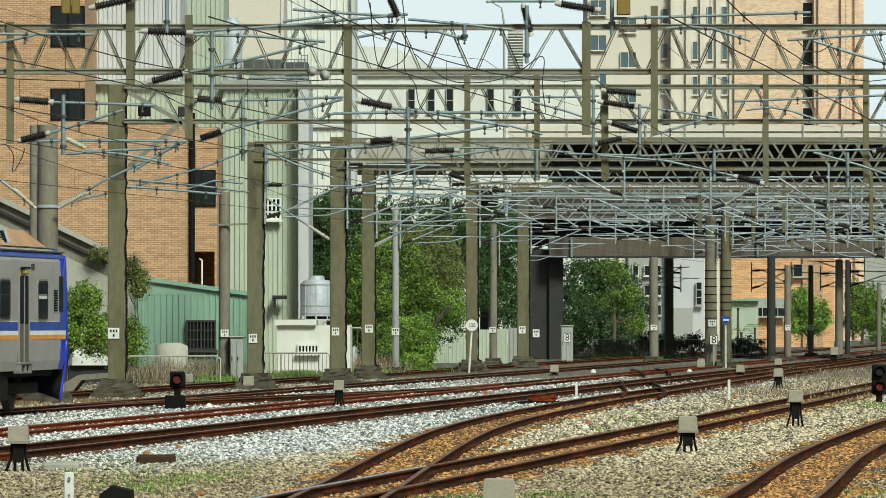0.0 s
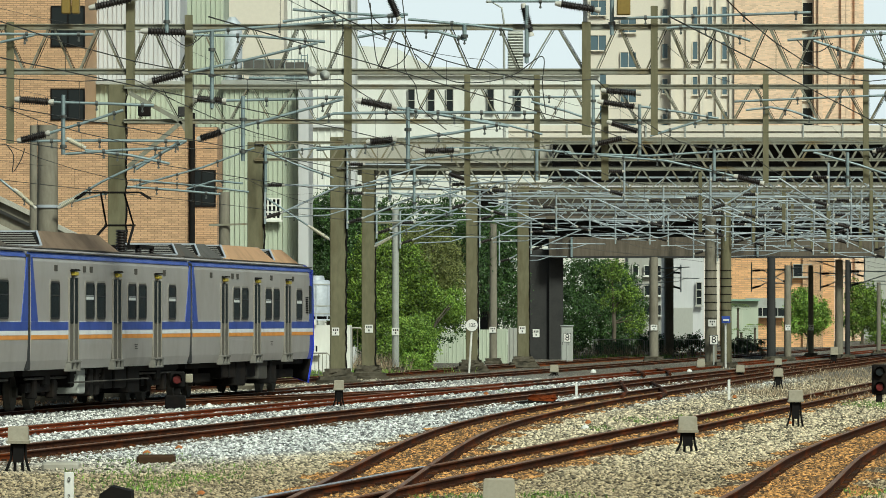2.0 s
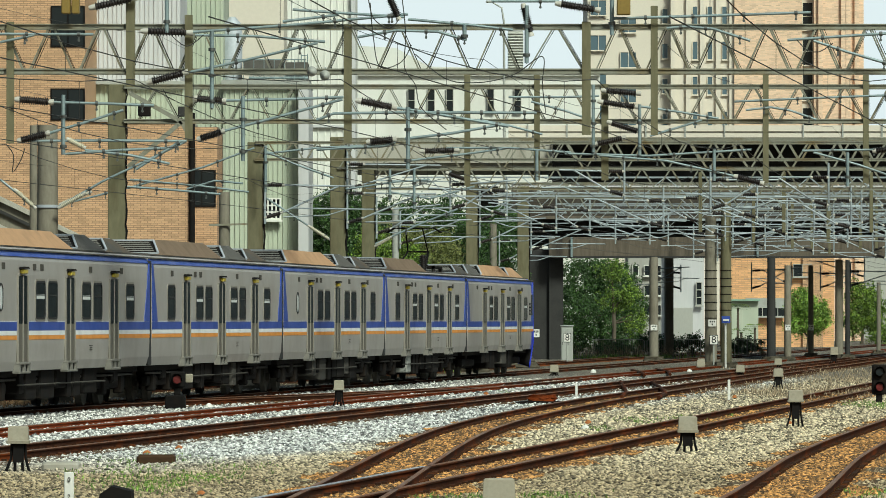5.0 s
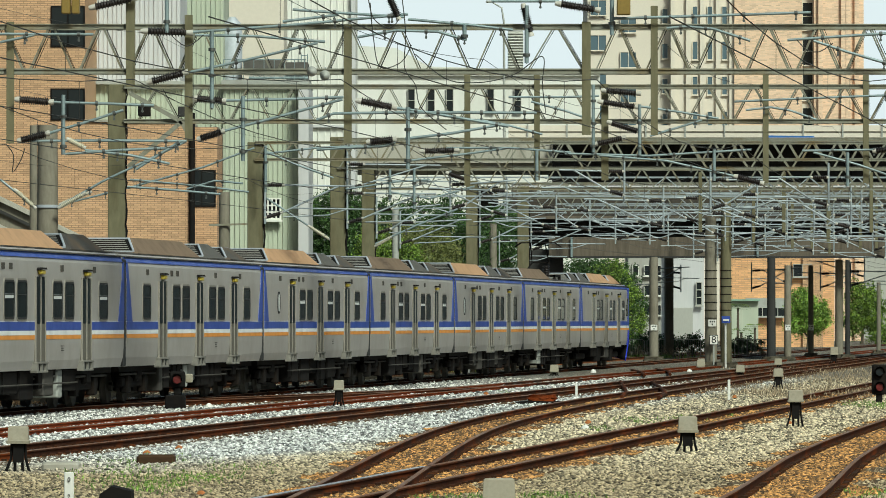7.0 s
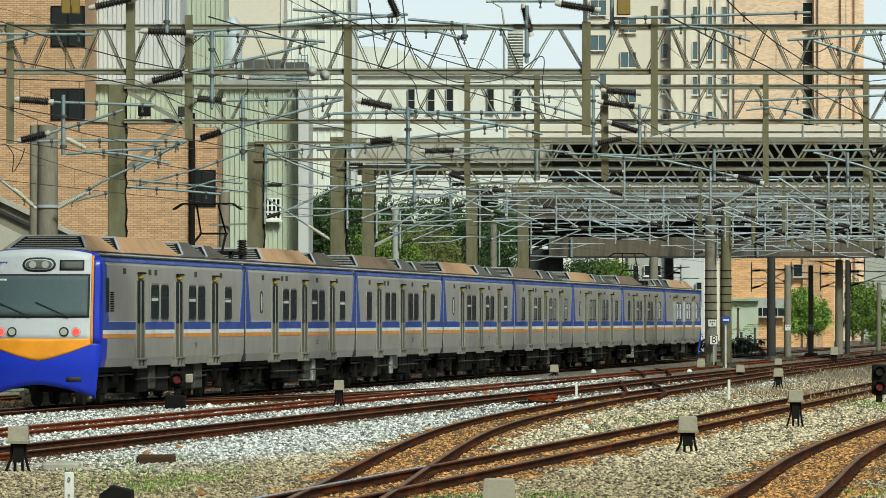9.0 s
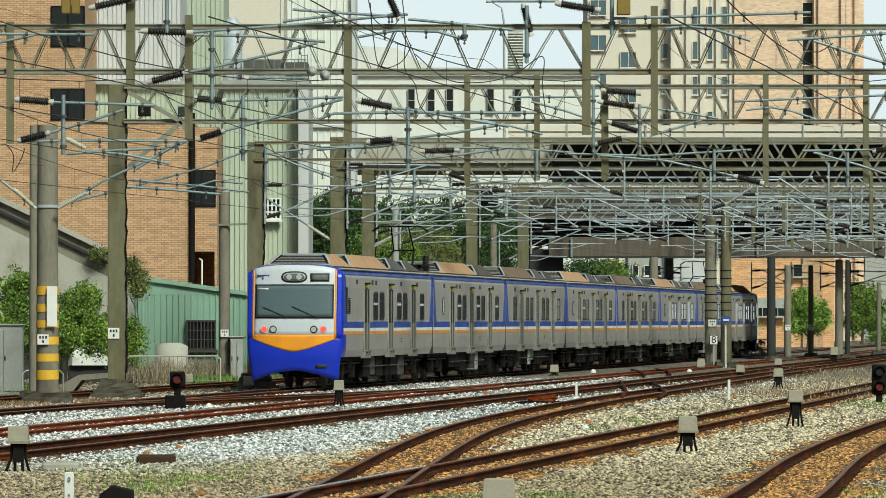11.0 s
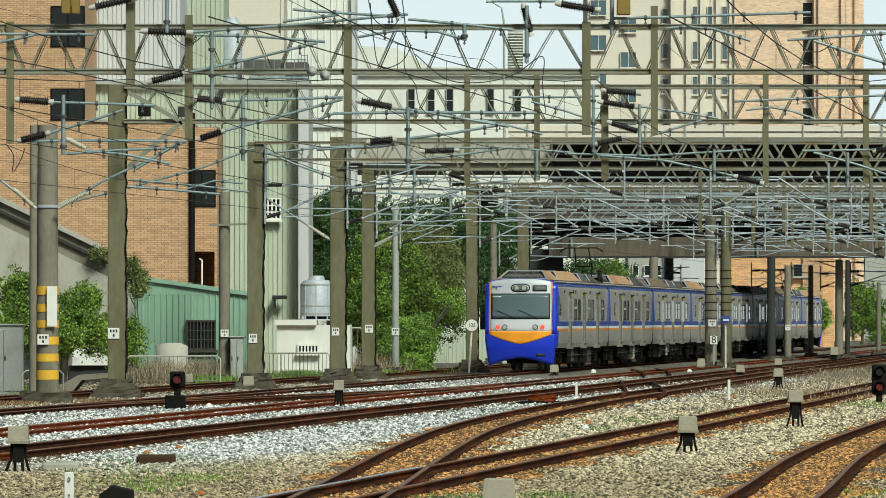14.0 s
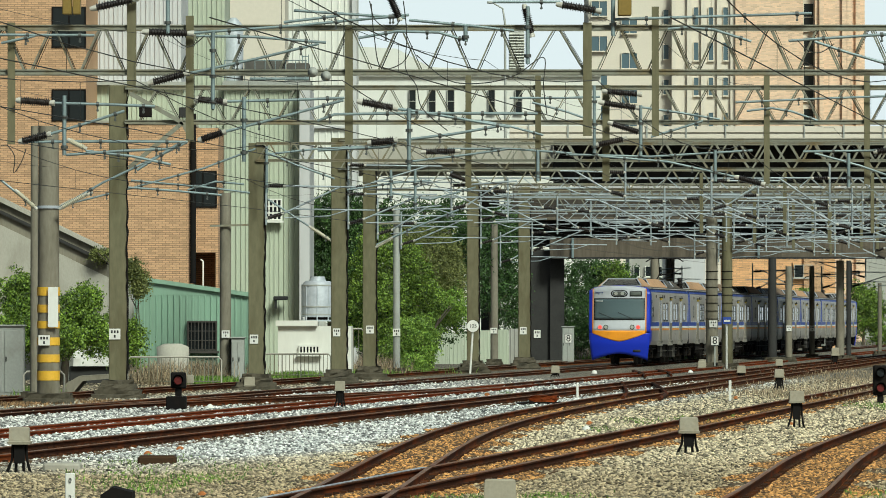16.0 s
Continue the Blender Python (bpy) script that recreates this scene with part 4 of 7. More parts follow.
part("joint_trim", wall_box(-7.435, -4.084, 261.8, 262, 11.15, 11.281), LILAC_SHEET, white, "horizontal joint trim")
for k in range(14):
    part("rung", Build().box(-6.566, -6.278, 261.55, 261.6, height(100 + 17 * k, 262), height(98.5 + 17 * k, 262)), GALV, white)
for a in (533, 544):
    part("ladder_rail", Build().box(bearing(a, 261.6) - 0.02, bearing(a, 261.6) + 0.02, 261.55, 261.75, 8.295, 14.556), GALV, white)
loft_ = thing("roof_house", "grey corrugated roof house over the brick block", "building")
part("wall", corrugated(-14.164, -10.168, 222, 0, 11.514, 0.20, 0.05, 6), PALE_SHEET, loft_, "pale green corrugated lower wall")
part("wall", corrugated(-14.164, -10.345, 222.3, 11.514, 16.132, 0.18, 0.05, 6), LILAC_SHEET, loft_, "pale grey corrugated upper wall")
part("ledge", wall_box(-14.164, -10.079, 221.6, 222.6, 11.47, 11.603), GREY_BOX, loft_, "grey ledge")
part("floodlight", Build().box(-9.481 - 0.9, -9.481 - 0.5, 221.3, 221.6, 10.19, 10.588, 0.02), BLACK_PAINT, loft_, "small black floodlight")
cream = thing("cream_building", "cream plastered upper storey", "building")
part("wall", wall_box(-9.725, -7.05, 250, 256, 0, 17.89), BEIGE, cream, "cream wall")

# green shed
shed = thing("green_shed", "low green corrugated shed with a barred window", "shed")
part("wall", corrugated(-11.124, -6.983, 203, 0, 3.124, 0.22, 0.04, 6), GREEN_SHEET, shed, "green corrugated wall")
gable = Build().prism([(-10.84, 3.124), (-6.983, 3.124), (-10.84, 3.672)], 202.98, 209)
part("gable", gable, GREEN_SHEET, shed)
part("roof", Build().beam((-10.962, 206.05, 3.733), (-6.861, 206.05, 3.144), 6.4, 0.15, (0, 0, 1)), GREEN_SHEET, shed, "pale green roof edge")
window(shed, -9.191, -8.177, 202.92, 1.175, 2.19, 2, 1, UNDER_GREY, GLASS_DARK, 8)

# white plinth with the water tank
plinth = thing("white_pump_house", "small white plastered pump house", "shed")
part("wall", wall_box(-6.527, -3.641, 222, 226, 0, 2.012), PLASTER_WHITE, plinth)
part("parapet", wall_box(-6.61, -4.968, 221.8, 226.1, 2.012, 2.234), PLASTER_WHITE, plinth)
window(plinth, -5.681, -4.904, 221.95, 0.947, 1.235, 6, 1, PLASTER_WHITE)
tank = thing("water_tank", "stainless cylindrical water tank on the white pump house", "water tank")
cx, cy, r_ = -5.006, 223.6, 0.62
part("shell", Build().tube([(cx, cy, 2.368), (cx, cy, 3.662), (cx, cy, 3.796)], [r_, r_, r_ * 0.8], 24), STAINLESS, tank)
part("lid", Build().tube([(cx, cy, 3.796), (cx, cy, 3.974)], [r_ * 0.55, r_ * 0.45], 20), STAINLESS, tank)
part("base_ring", Build().tube([(cx, cy, 2.20), (cx, cy, 2.26)], r_ * 1.15, 24), STAINLESS, tank)
# Near-black drum paints the shade between the legs of the open base.
part("base_shade", Build().tube([(cx, cy, 2.26), (cx, cy, 2.40)], r_ * 0.8, 20), UNDER, tank, "dark drum standing in for shade inside the open base")
for k in range(8):
    dx, dy = math.cos(k * 0.785), math.sin(k * 0.785)
    part("leg", Build().tube([(cx + dx * r_, cy + dy * r_, 2.26), (cx + dx * r_, cy + dy * r_, 2.42)], 0.035, 6), STAINLESS, tank)
    part("rib", Build().tube([(cx + dx * r_, cy + dy * r_, 2.42), (cx + dx * r_, cy + dy * r_, 3.66)], 0.02, 5), STAINLESS, tank, "upright rib")
for z in (2.45, 2.75, 3.60):
    part("hoop", Build().tube([(cx, cy, z), (cx, cy, z + 0.05)], r_ * 1.03, 24), GREY_BOX, tank, "grey hoop")

# ---- road bridge over the tracks ----
bridge = thing("road_bridge", "sooty concrete road bridge on two levels over the tracks", "bridge", kind="structure")
part("cross_beam", wall_box(5.978, 95, 318, 321, 5.815, 6.896), SOOT, bridge, "stained concrete cross beam")
# CONCRETE_DARK parts carry the overhang's shade in their colour.
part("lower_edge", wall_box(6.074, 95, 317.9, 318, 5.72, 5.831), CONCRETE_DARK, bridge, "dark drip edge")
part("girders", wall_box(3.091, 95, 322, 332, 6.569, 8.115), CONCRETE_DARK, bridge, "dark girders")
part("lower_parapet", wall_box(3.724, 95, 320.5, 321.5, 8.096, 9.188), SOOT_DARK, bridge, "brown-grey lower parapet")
for k in range(24):
    x0 = 3.896 + k * 1.7
    part("fence_panel", wall_box(x0, x0 + 1.6, 322, 322.06, 9.21, 9.95), SOOT, bridge, "pale sheet fence panel")
part("deck_edge", wall_box(6.286, 95, 324, 325, 10.063, 12.558), CONCRETE_DARK, bridge, "upper deck edge with shade in its colour")
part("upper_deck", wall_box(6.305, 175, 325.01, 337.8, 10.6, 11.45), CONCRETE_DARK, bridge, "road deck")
part("ramp_deck", wall_box(-110, 6.305 - 0.01, 325.01, 337.8, 10.9, 11.45), CONCRETE_PALE, bridge, "pale approach deck")
part("deck_edge", wall_box(-110, 6.253, 324.4, 325, 11.262, 12.493), CONCRETE_PALE, bridge, "pale approach ramp edge")
for k in range(20):
    x0 = 6.67 + k * 2.1
    part("web_plate", wall_box(x0, x0 + 0.12, 323.8, 324.05, 10.16, 12.331), CONCRETE_DARK, bridge)
part("deck_slab", wall_box(6.227, 95, 320.6, 324, 12.301, 12.462), SOOT, bridge, "overhanging deck slab")
part("lower_slab", wall_box(3.7, 95, 318.4, 322, 7.932, 8.091), SOOT, bridge, "overhanging lower slab")
part("parapet", wall_box(3.909, 95, 337, 337.4, 11.7, 13.85), BEIGE, bridge, "cream parapet")
part("coping", wall_box(-5.281, 95, 320.6, 321.1, 12.462, 12.59), CONCRETE_PALE, bridge, "pale coping")
pier = part("pier", wall_box(4.849, 5.997, 319.5, 322, 0, 6.273), CONCRETE_DARK, bridge, "concrete bridge pier")
part("pier", wall_box(5.997, 6.795, 319.2, 322, 0, 5.795), CONCRETE_DARK, bridge, "concrete bridge pier")
part("pier", wall_box(2.178, 3.234, 330, 333, 0, 10.044), CONCRETE_DARK, bridge, "concrete bridge pier")
part("pier", wall_box(13.396, 13.872, 340, 342, 0, 6.542), CONCRETE, bridge, "concrete bridge pier")
for x0, w in ((7.227, 0.9), (17.688, 0.5)):
    part("downpipe", Build().tube([(x0, 317.8, 5.783), (x0, 317.8, 6.896)], 0.07, 8), GALV, bridge)
for z in (9.42, 9.80):
    part("guard_rail", Build().tube([(3.9, 320.3, z), (95, 320.3, z)], 0.06, 6), LILAC_SHEET, bridge, "pale steel guard rail")
for z in (12.75, 13.1, 13.45):
    part("parapet_rail", Build().box(3.9, 95, 336.94, 336.99, z, z + 0.05), CONCRETE, bridge, "stained parapet line")
for k in range(14):
    x0 = 5.0 + k * 2.35
    part("parapet_post", Build().box(x0, x0 + 0.09, 336.9, 336.95, 11.9, 14.25), GREY_BOX, bridge, "thin parapet post")
back = part("far_girder", wall_box(6.762, 66, 345, 347, 6.192, 10.401), CONCRETE_DARK, bridge, "dark far girder")

# ---- far blocks ----
tower = thing("apartment_tower", "tall beige and orange brick apartment tower", "building")
part("wall", wall_box(15.872, 25.048, 620, 640, 0, 42.366), BEIGE, tower, "beige tiled wing")
part("wall", wall_box(24.991, 31.92, 618.6, 640, 0, 42.275), BEIGE, tower, "pale beige bay")
part("wall", wall_box(31.868, 39.279, 617.6, 640, 0, 42.21), BRICK_FAR, tower, "orange brick wing")
part("wall", wall_box(39.279, 40.515, 618.4, 640, 0, 42.21), BEIGE, tower, "shaded window recess")
part("wall", wall_box(40.515, 45.949, 616.8, 640, 0, 42.21), BRICK_FAR, tower, "orange brick wing")
for x in (1188, 1215, 1240, 1268, 1292, 1448, 1488, 1497, 1512):
    xx = bearing(x, 617)
    part("pilaster", wall_box(xx, xx + 0.5, 616.3 if x > 1400 else 618.1, 619.0, 0, 38), BRICK_FAR if x > 1400 else BEIGE, tower, "vertical pilaster")
for row in range(6):
    zt = height(3 + row * 62, 620)
    window(tower, 16.177, 17.912, 619.8, zt - 1.5, zt + 0.15, 2, 1, BEIGE, GLASS_BLUE)
    window(tower, 19.462, 21.197, 619.8, zt - 3.4, zt - 1.7, 2, 1, BEIGE, GLASS_BLUE)
    window(tower, 39.367, 40.479, 618.3, zt - 3.2, zt - 0.2, 1, 2, BEIGE, GLASS_DARK)
    window(tower, 24.048, 24.668, 619.8, zt - 2.4, zt - 0.8, 1, 1, BEIGE, GLASS_BLUE)
    for x in (1226, 1252, 1278):
        window(tower, bearing(x, 618.5), bearing(x + 9, 618.5), 618.5, zt - 2.6, zt - 0.6, 1, 1, BEIGE, GLASS_BLUE)
low = thing("white_hall", "long cream hall with dark windows behind the bridge", "building")
part("wall", wall_box(-9.568, 14.456, 520, 540, 0, 24.758), PLASTER_WHITE, low, "cream plastered wall")
part("roof", Build().prism([(-9.568, 24.758), (14.456, 24.758), (14.456, 25.07), (-1.248, 25.59), (-4.368, 27.306), (-9.568, 27.566)], 519.6, 541), PLASTER_WHITE, low, "pale roof")
for x in (722, 757, 790, 862, 910):
    window(low, bearing(x, 519.8), bearing(x + 12, 519.8), 519.85, 21.43, 23.51, 1, 2, PLASTER_GREY, GLASS_DARK)
far = thing("distant_tower", "hazy pale distant high-rise", "building")
part("wall", wall_box(17.4, 21.3, 1500, 1520, 0, 79.29), PLASTER_GREY, far)
for k in range(16):
    part("balcony", wall_box(17.238, 21.436, 1499, 1500, height(58 + k * 5, 1500) - 0.25, height(58 + k * 5, 1500)), PLASTER_WHITE, far)
ware = thing("orange_brick_house", "orange brick house beyond the bridge", "building")
part("wall", wall_box(23.5, 32.524, 470, 480, 0, 10.086), BRICK_ORANGE, ware, "orange brick wall")
part("wall", wall_box(29.9, 31.6, 469.7, 469.99, 0, 10.0), BRICK, ware, "brown brick pier")
part("band", wall_box(25.165, 28.546, 469.6, 470, 3.271, 4.07), GREY_BOX, ware, "grey fascia")
window(ware, 25.259, 28.452, 469.5, 2.566, 3.271, 5, 1, PLASTER_GREY, GLASS_DARK)
window(ware, 29.109, 30.611, 469.8, 5.856, 6.89, 2, 1, PLASTER_GREY, GLASS_DARK)
hut = thing("green_hut", "pale green hut beyond the bridge", "shed")
part("wall", wall_box(22.0, 24.552, 440, 446, 0, 3.73), PALE_SHEET, hut)
part("roof", wall_box(21.887, 24.656, 439.5, 446.4, 3.73, 3.862), GREEN_SHEET, hut)
grey = thing("pale_grey_house", "pale grey plastered house beyond the bridge", "building")
part("wall", wall_box(15.84, 18.48, 400, 410, 0, 8.91), LILAC_SHEET, grey, "pale wall")
part("extension", wall_box(15.682, 17.503, 396, 400, 0, 3.101), PLASTER_GREY, grey, "dark low extension")
window(grey, 17.911, 18.311, 399.8, 3.31, 4.91, 1, 3, PLASTER_GREY, GLASS_DARK)
block = thing("grey_flats", "grey concrete flats beyond the bridge", "building")
part("wall", wall_box(15.744, 19.104, 480, 490, 0, 11.214), PLASTER_GREY, block)
for x in (1120, 1140, 1160):
    for yy in (470, 505, 540):
        window(block, bearing(x, 479.8), bearing(x + 10, 479.8), 479.8, height(yy + 18, 480), height(yy, 480), 1, 1, PLASTER_WHITE, GLASS_DARK)
# Added walls outside the view, so train glass reflects grey instead of sky.
side = thing("reflection_block", "plain grey walls added out of view to darken window reflections", "building")
part("wall", wall_box(62, 260, 470, 490, 0, 15), PLASTER_GREY, side)
part("wall", wall_box(70, 75, 60, 470, 0, 9), PLASTER_GREY, side)
slab = thing("hazy_block", "hazy pale grey block at the end of the street", "building")
part("wall", wall_box(48.02, 64.12, 700, 720, 0, 10.45), PLASTER_GREY, slab)

FOOTING = surface("mossy concrete", (0.095, 0.083, 0.06), 0.9, grain=7, vary=0.5, stain=(0.035, 0.033, 0.025), patch=2.5, amount=0.8, relief=0.6)
YELLOW_BOX = surface("dull brass", (0.25, 0.17, 0.04), 0.5, 0.3, grain=14)


# ---- overhead line ----
def rough_block(x, y, w, d, z0, z1, seed):
    """A worn concrete block with broken edges."""
    rr = random.Random(seed)
    rim = [(-1 + 2 * i / 6, -1) for i in range(6)] + [(1, -1 + 2 * i / 3) for i in range(3)] + [(1 - 2 * i / 6, 1) for i in range(6)] + [(-1, 1 - 2 * i / 3) for i in range(3)]
    rings = []
    for t, k in ((0, 1.0), (0.3, 1.0), (0.58, 0.99), (0.6, 0.86), (0.97, 0.85), (1.0, 0.8)):
        rings.append([(x + u * w * k + rr.uniform(-0.05, 0.05), y + v * d * k + rr.uniform(-0.05, 0.05), z0 + (z1 - z0) * t + (rr.uniform(-0.02, 0.012) if t > 0 else 0)) for u, v in rim])
    return Build().loft(rings)


def gantry(y, x0, x1, z_lo, z_hi, column_x, posts, bays=None, deep=0.5, bar=0.10, steel=None, runs=None):
    """A lattice gantry across the tracks with its columns and hanging posts."""
    ob = thing("catenary_gantry", "lichen-stained steel lattice gantry over the tracks", "gantry", group="gantries of the overhead line")
    steel = steel or TRUSS
    n = bays or max(2, round((x1 - x0) / (1.45 * (z_hi - z_lo))))
    # feet of the bracing along the lower chord, one row for each length of truss
    feet = [[x0 + (x1 - x0) * i / n for i in range(n + 1)]]
    if runs:
        feet = [[a + pitch * i for i in range(count + 1)] for a, pitch, count in runs]
    for dy in (-deep / 2, deep / 2):
        for z in (z_lo, z_hi):
            e, h = bar * 0.6, bar * 0.5
            channel = [(-h, -e), (h, -e), (h, e), (-h, e), (-h, e * 0.5), (-h * 0.3, e * 0.5), (-h * 0.3, -e * 0.5), (-h, -e * 0.5)]
            part("chord", Build().loft([[(x, y + dy + u, z + w) for u, w in channel] for x in (x0, x1)]), steel, ob, "lichen-stained channel chord")
        for row in feet:
            for a, c in zip(row, row[1:]):
                m, g = (a + c) / 2, bar * 0.34
                for p, q in ((a + bar * 0.7, m - bar * 0.45), (c - bar * 0.7, m + bar * 0.45)):
                    if bar < 0.09:
                        part("brace", Build().beam((p, y + dy, z_lo), (q, y + dy, z_hi), bar * 0.62, bar * 0.62), steel, ob)
                        continue
                    b = part("brace", Build().beam((p - g, y + dy, z_lo), (q - g, y + dy, z_hi), bar * 0.5, bar * 0.3), steel, ob, "angle brace")
                    # Dark bar beside each brace, painting its shaded half.
                    part("shaded_web", Build().beam((p + g * 0.6, y + dy + bar * 0.1, z_lo), (q + g * 0.6, y + dy + bar * 0.1, z_hi), bar * 0.42, bar * 0.12), TRUSS_SHADE, b)
    for i in range(0, n + 1, 2):
        x = x0 + (x1 - x0) * i / n
        part("tie", Build().box(x - 0.03, x + 0.03, y - deep / 2, y + deep / 2, z_lo - 0.03, z_lo + 0.03), steel, ob)
    for cxx, w, ztop in column_x:
        col = part("column", Build().box(cxx - w / 2, cxx + w / 2, y - 0.2, y + 0.2, 0.25, ztop, 0.02), MAST, ob, "grey-green column")
        foot = part("footing", rough_block(cxx, y, 0.74, 0.68, -0.05, 0.27, int(cxx * 77)), FOOTING, ob, "stained concrete footing")
        part("plinth", rough_block(cxx, y, 0.5, 0.48, 0.24, 0.54, int(cxx * 91)), FOOTING, foot, "crumbling stone plinth")
        rr = random.Random(int(cxx * 100))
        part("earth_cable", Build().tube([(cxx + w / 2 + 0.03 + rr.uniform(-0.03, 0.02), y - 0.22, 0.3 + k * (ztop - 0.4) / 44) for k in range(45)], [0.016 + rr.uniform(0, 0.02) for k in range(45)], 5), UNDER, ob, "dark twisted earth cable")
    for px, w, pz0, pz1 in posts:
        part("hanging_post", Build().box(px - w / 2, px + w / 2, y - deep / 2 - 0.16, y - deep / 2 - 0.06, pz0, pz1), MAST, ob, "grey-green hanging post")
    return ob


gantry(130, -14, 14, 7.923, 8.95, [(-13.5, 0.4, 9.0)], [(-9.932, 0.17, 6.259, 9.054), (-7.176, 0.2, 7.559, 9.704), (-5.837, 0.18, 6.324, 9.21), (-2.184, 0.18, 6.259, 8.989), (3.289, 0.2, 6.454, 9.054), (4.849, 0.16, 6.454, 9.418)], runs=[(1.846 - 1.139 * 14, 1.139, 14), (1.9, 1.45, 1), (3.471, 1.154, 9)])
knee = gantry(160, -9.024, 18, 7.838, 8.814, [(-9.232, 0.5, 8.878)], [(0.688, 0.17, 5.998, 9.198), (2.656, 0.16, 6.158, 9.198), (4.576, 0.2, 6.158, 8.878), (9.12, 0.16, 6.078, 9.198), (11.952, 0.16, 6.078, 9.198)], runs=[(-8.68, 1.296, 20)])
gantry(179.5, -5.959, 20, 7.306, 7.844, [(-5.959, 0.5, 7.862)], [], bar=0.07)
gantry(195.5, -3.636, 22, 7.469, 8.466, [(-3.636, 0.54, 8.544)], [], bar=0.07)
gantry(210, -2.772, 24, 7.083, 7.818, [(-2.772, 0.5, 7.881)], [], deep=0.35, bar=0.07)
gantry(240, 1.224, 28, 7.422, 8.022, [(1.224, 0.5, 8.142)], [], deep=0.35, bar=0.07)
gantry(262, 3.72, 32, 7.325, 8.033, [(3.72, 0.55, 8.426)], [], deep=0.35, bar=0.07)

for p, q in (((228, 164), (321, 216)), ((321, 216), (226, 296)), ((338, 246), (321, 216))):
    part("knee_brace", Build().beam((bearing(p[0], 159.6), 159.6, height(p[1], 159.6)), (bearing(q[0], 159.6), 159.6, height(q[1], 159.6)), 0.10, 0.12), TRUSS, knee, "lichen-stained knee brace")
for a0, a1, b0, b1 in ((108, 124, -4, 24), (126, 140, -4, 24), (1092, 1116, -4, 26)):
    part("terminal_box", Build().box(bearing(a0, 129), bearing(a1, 129), 129, 129.3, height(b1, 129), height(b0, 129), 0.02), YELLOW_BOX, knee, "dull brass terminal box")

lamp = thing("street_lamp", "thin curved street lamp on the far road", "street lamp")
part("pole", Build().tube([(5.45, 500, 0), (5.4, 500, 28.59), (5.2, 500, 29.89), (4.2, 500, 30.49)], [0.16, 0.10, 0.08, 0.06], 8), GREY_BOX, lamp)
part("head", Build().box(3.8, 4.3, 499.8, 500.2, 30.34, 30.54, 0.03), GREY_BOX, lamp)
bracket = part("wall_lamp", Build().box(-7.109, -6.497, 235.2, 235.6, 3.083, 3.247, 0.03).box(-7.062, -6.968, 235.3, 236, 2.731, 3.247), BLACK_PAINT, works, "black wall lamp bracket")


# ---- cantilever arms and wires ----
def insulator_between(p, q, r=0.105, ribs=13):
    p, q = Vector(p), Vector(q)
    pts, rs = [p + (q - p) * 0.1], [r * 0.5]
    for i in range(ribs):
        for t, k in ((0.2, 0.66), (0.35, 1.0), (0.55, 0.95), (0.7, 0.66)):
            pts.append(p + (q - p) * (0.1 + 0.8 * (i + t) / ribs))
            rs.append(r * k)
    pts.append(p + (q - p) * 0.9)
    rs.append(r * 0.5)
    return Build().tube(pts, rs, 9)


def insulator(ob, p, q, material, label, r=0.105, ribs=13):
    """A ribbed insulator with a pale cap at each end."""
    o = part("insulator", insulator_between(p, q, r, ribs), material, ob, label)
    p, q = Vector(p), Vector(q)
    for t0, t1 in ((-0.04, 0.11), (0.89, 1.04)):
        part("end_cap", Build().tube([p + (q - p) * t0, p + (q - p) * (t0 * 0.6 + t1 * 0.4), p + (q - p) * t1], [r * 0.45, r * 0.62, r * 0.7], 9), CAP, o, "pale end cap")
    return o


CAP = surface("chalky insulator cap", (0.52, 0.50, 0.44), 0.6, grain=20, stain=(0.28, 0.24, 0.18), patch=4)


def clamps(tube_ob, pts, r, every):
    """Bolted clamps with small eyes along a tube."""
    for a, b in zip(pts, pts[1:]):
        a, b = Vector(a), Vector(b)
        L = (b - a).length
        n = max(1, int(L / every))
        d = (b - a) / L
        for k in range(n):
            c = a + d * L * (k + 0.72) / n
            part("clamp", Build().tube([c - d * 0.035, c + d * 0.035], r * 1.75, 7).box(c.x - 0.016, c.x + 0.016, c.y - 0.02, c.y + 0.02, c.z - r * 1.6 - 0.075, c.z - r).tube([(c.x, c.y - 0.015, c.z - r * 1.6 - 0.09), (c.x, c.y + 0.015, c.z - r * 1.6 - 0.09)], 0.032, 7), CLAMP, tube_ob, "dark bolted clamp")


CLAMP = surface("dull clamp steel", (0.10, 0.105, 0.10), 0.5, 0.4, grain=12)


def arm(y, tubes, insulators=(), posts=(), pale=(), r=0.032):
    """One bracket of the overhead line at the distance y: bent tubes, insulators and drop tubes, by bearing and height."""
    ob = thing("cantilever_arm", "galvanised tube arm with ribbed insulators holding overhead wires", "overhead line arm", group="arms of the overhead line")
    for row in tubes:
        pts = [(bearing(a, y), y, height(b, y)) for a, b in row]
        clamps(part("tube", Build().tube(pts, r, 8), GALV, ob, "blue-grey galvanised tube"), pts, r, 0.9)
    for a, b, c, d in insulators:
        insulator(ob, (bearing(a, y), y, height(b, y)), (bearing(c, y), y, height(d, y)), PORCELAIN, "brown ribbed insulator")
    for a, b, c, d in pale:
        insulator(ob, (bearing(a, y), y, height(b, y)), (bearing(c, y), y, height(d, y)), PORCELAIN_PALE, "cream ribbed insulator", 0.075)
    for a, b, c in posts:
        pts = [(bearing(a, y), y - 0.05, height(b, y)), (bearing(a, y), y - 0.05, height(c, y))]
        clamps(part("drop_tube", Build().tube(pts, r * 1.5, 8), GALV, ob, "blue-grey drop tube"), pts, r * 1.5, 0.5)
    return ob


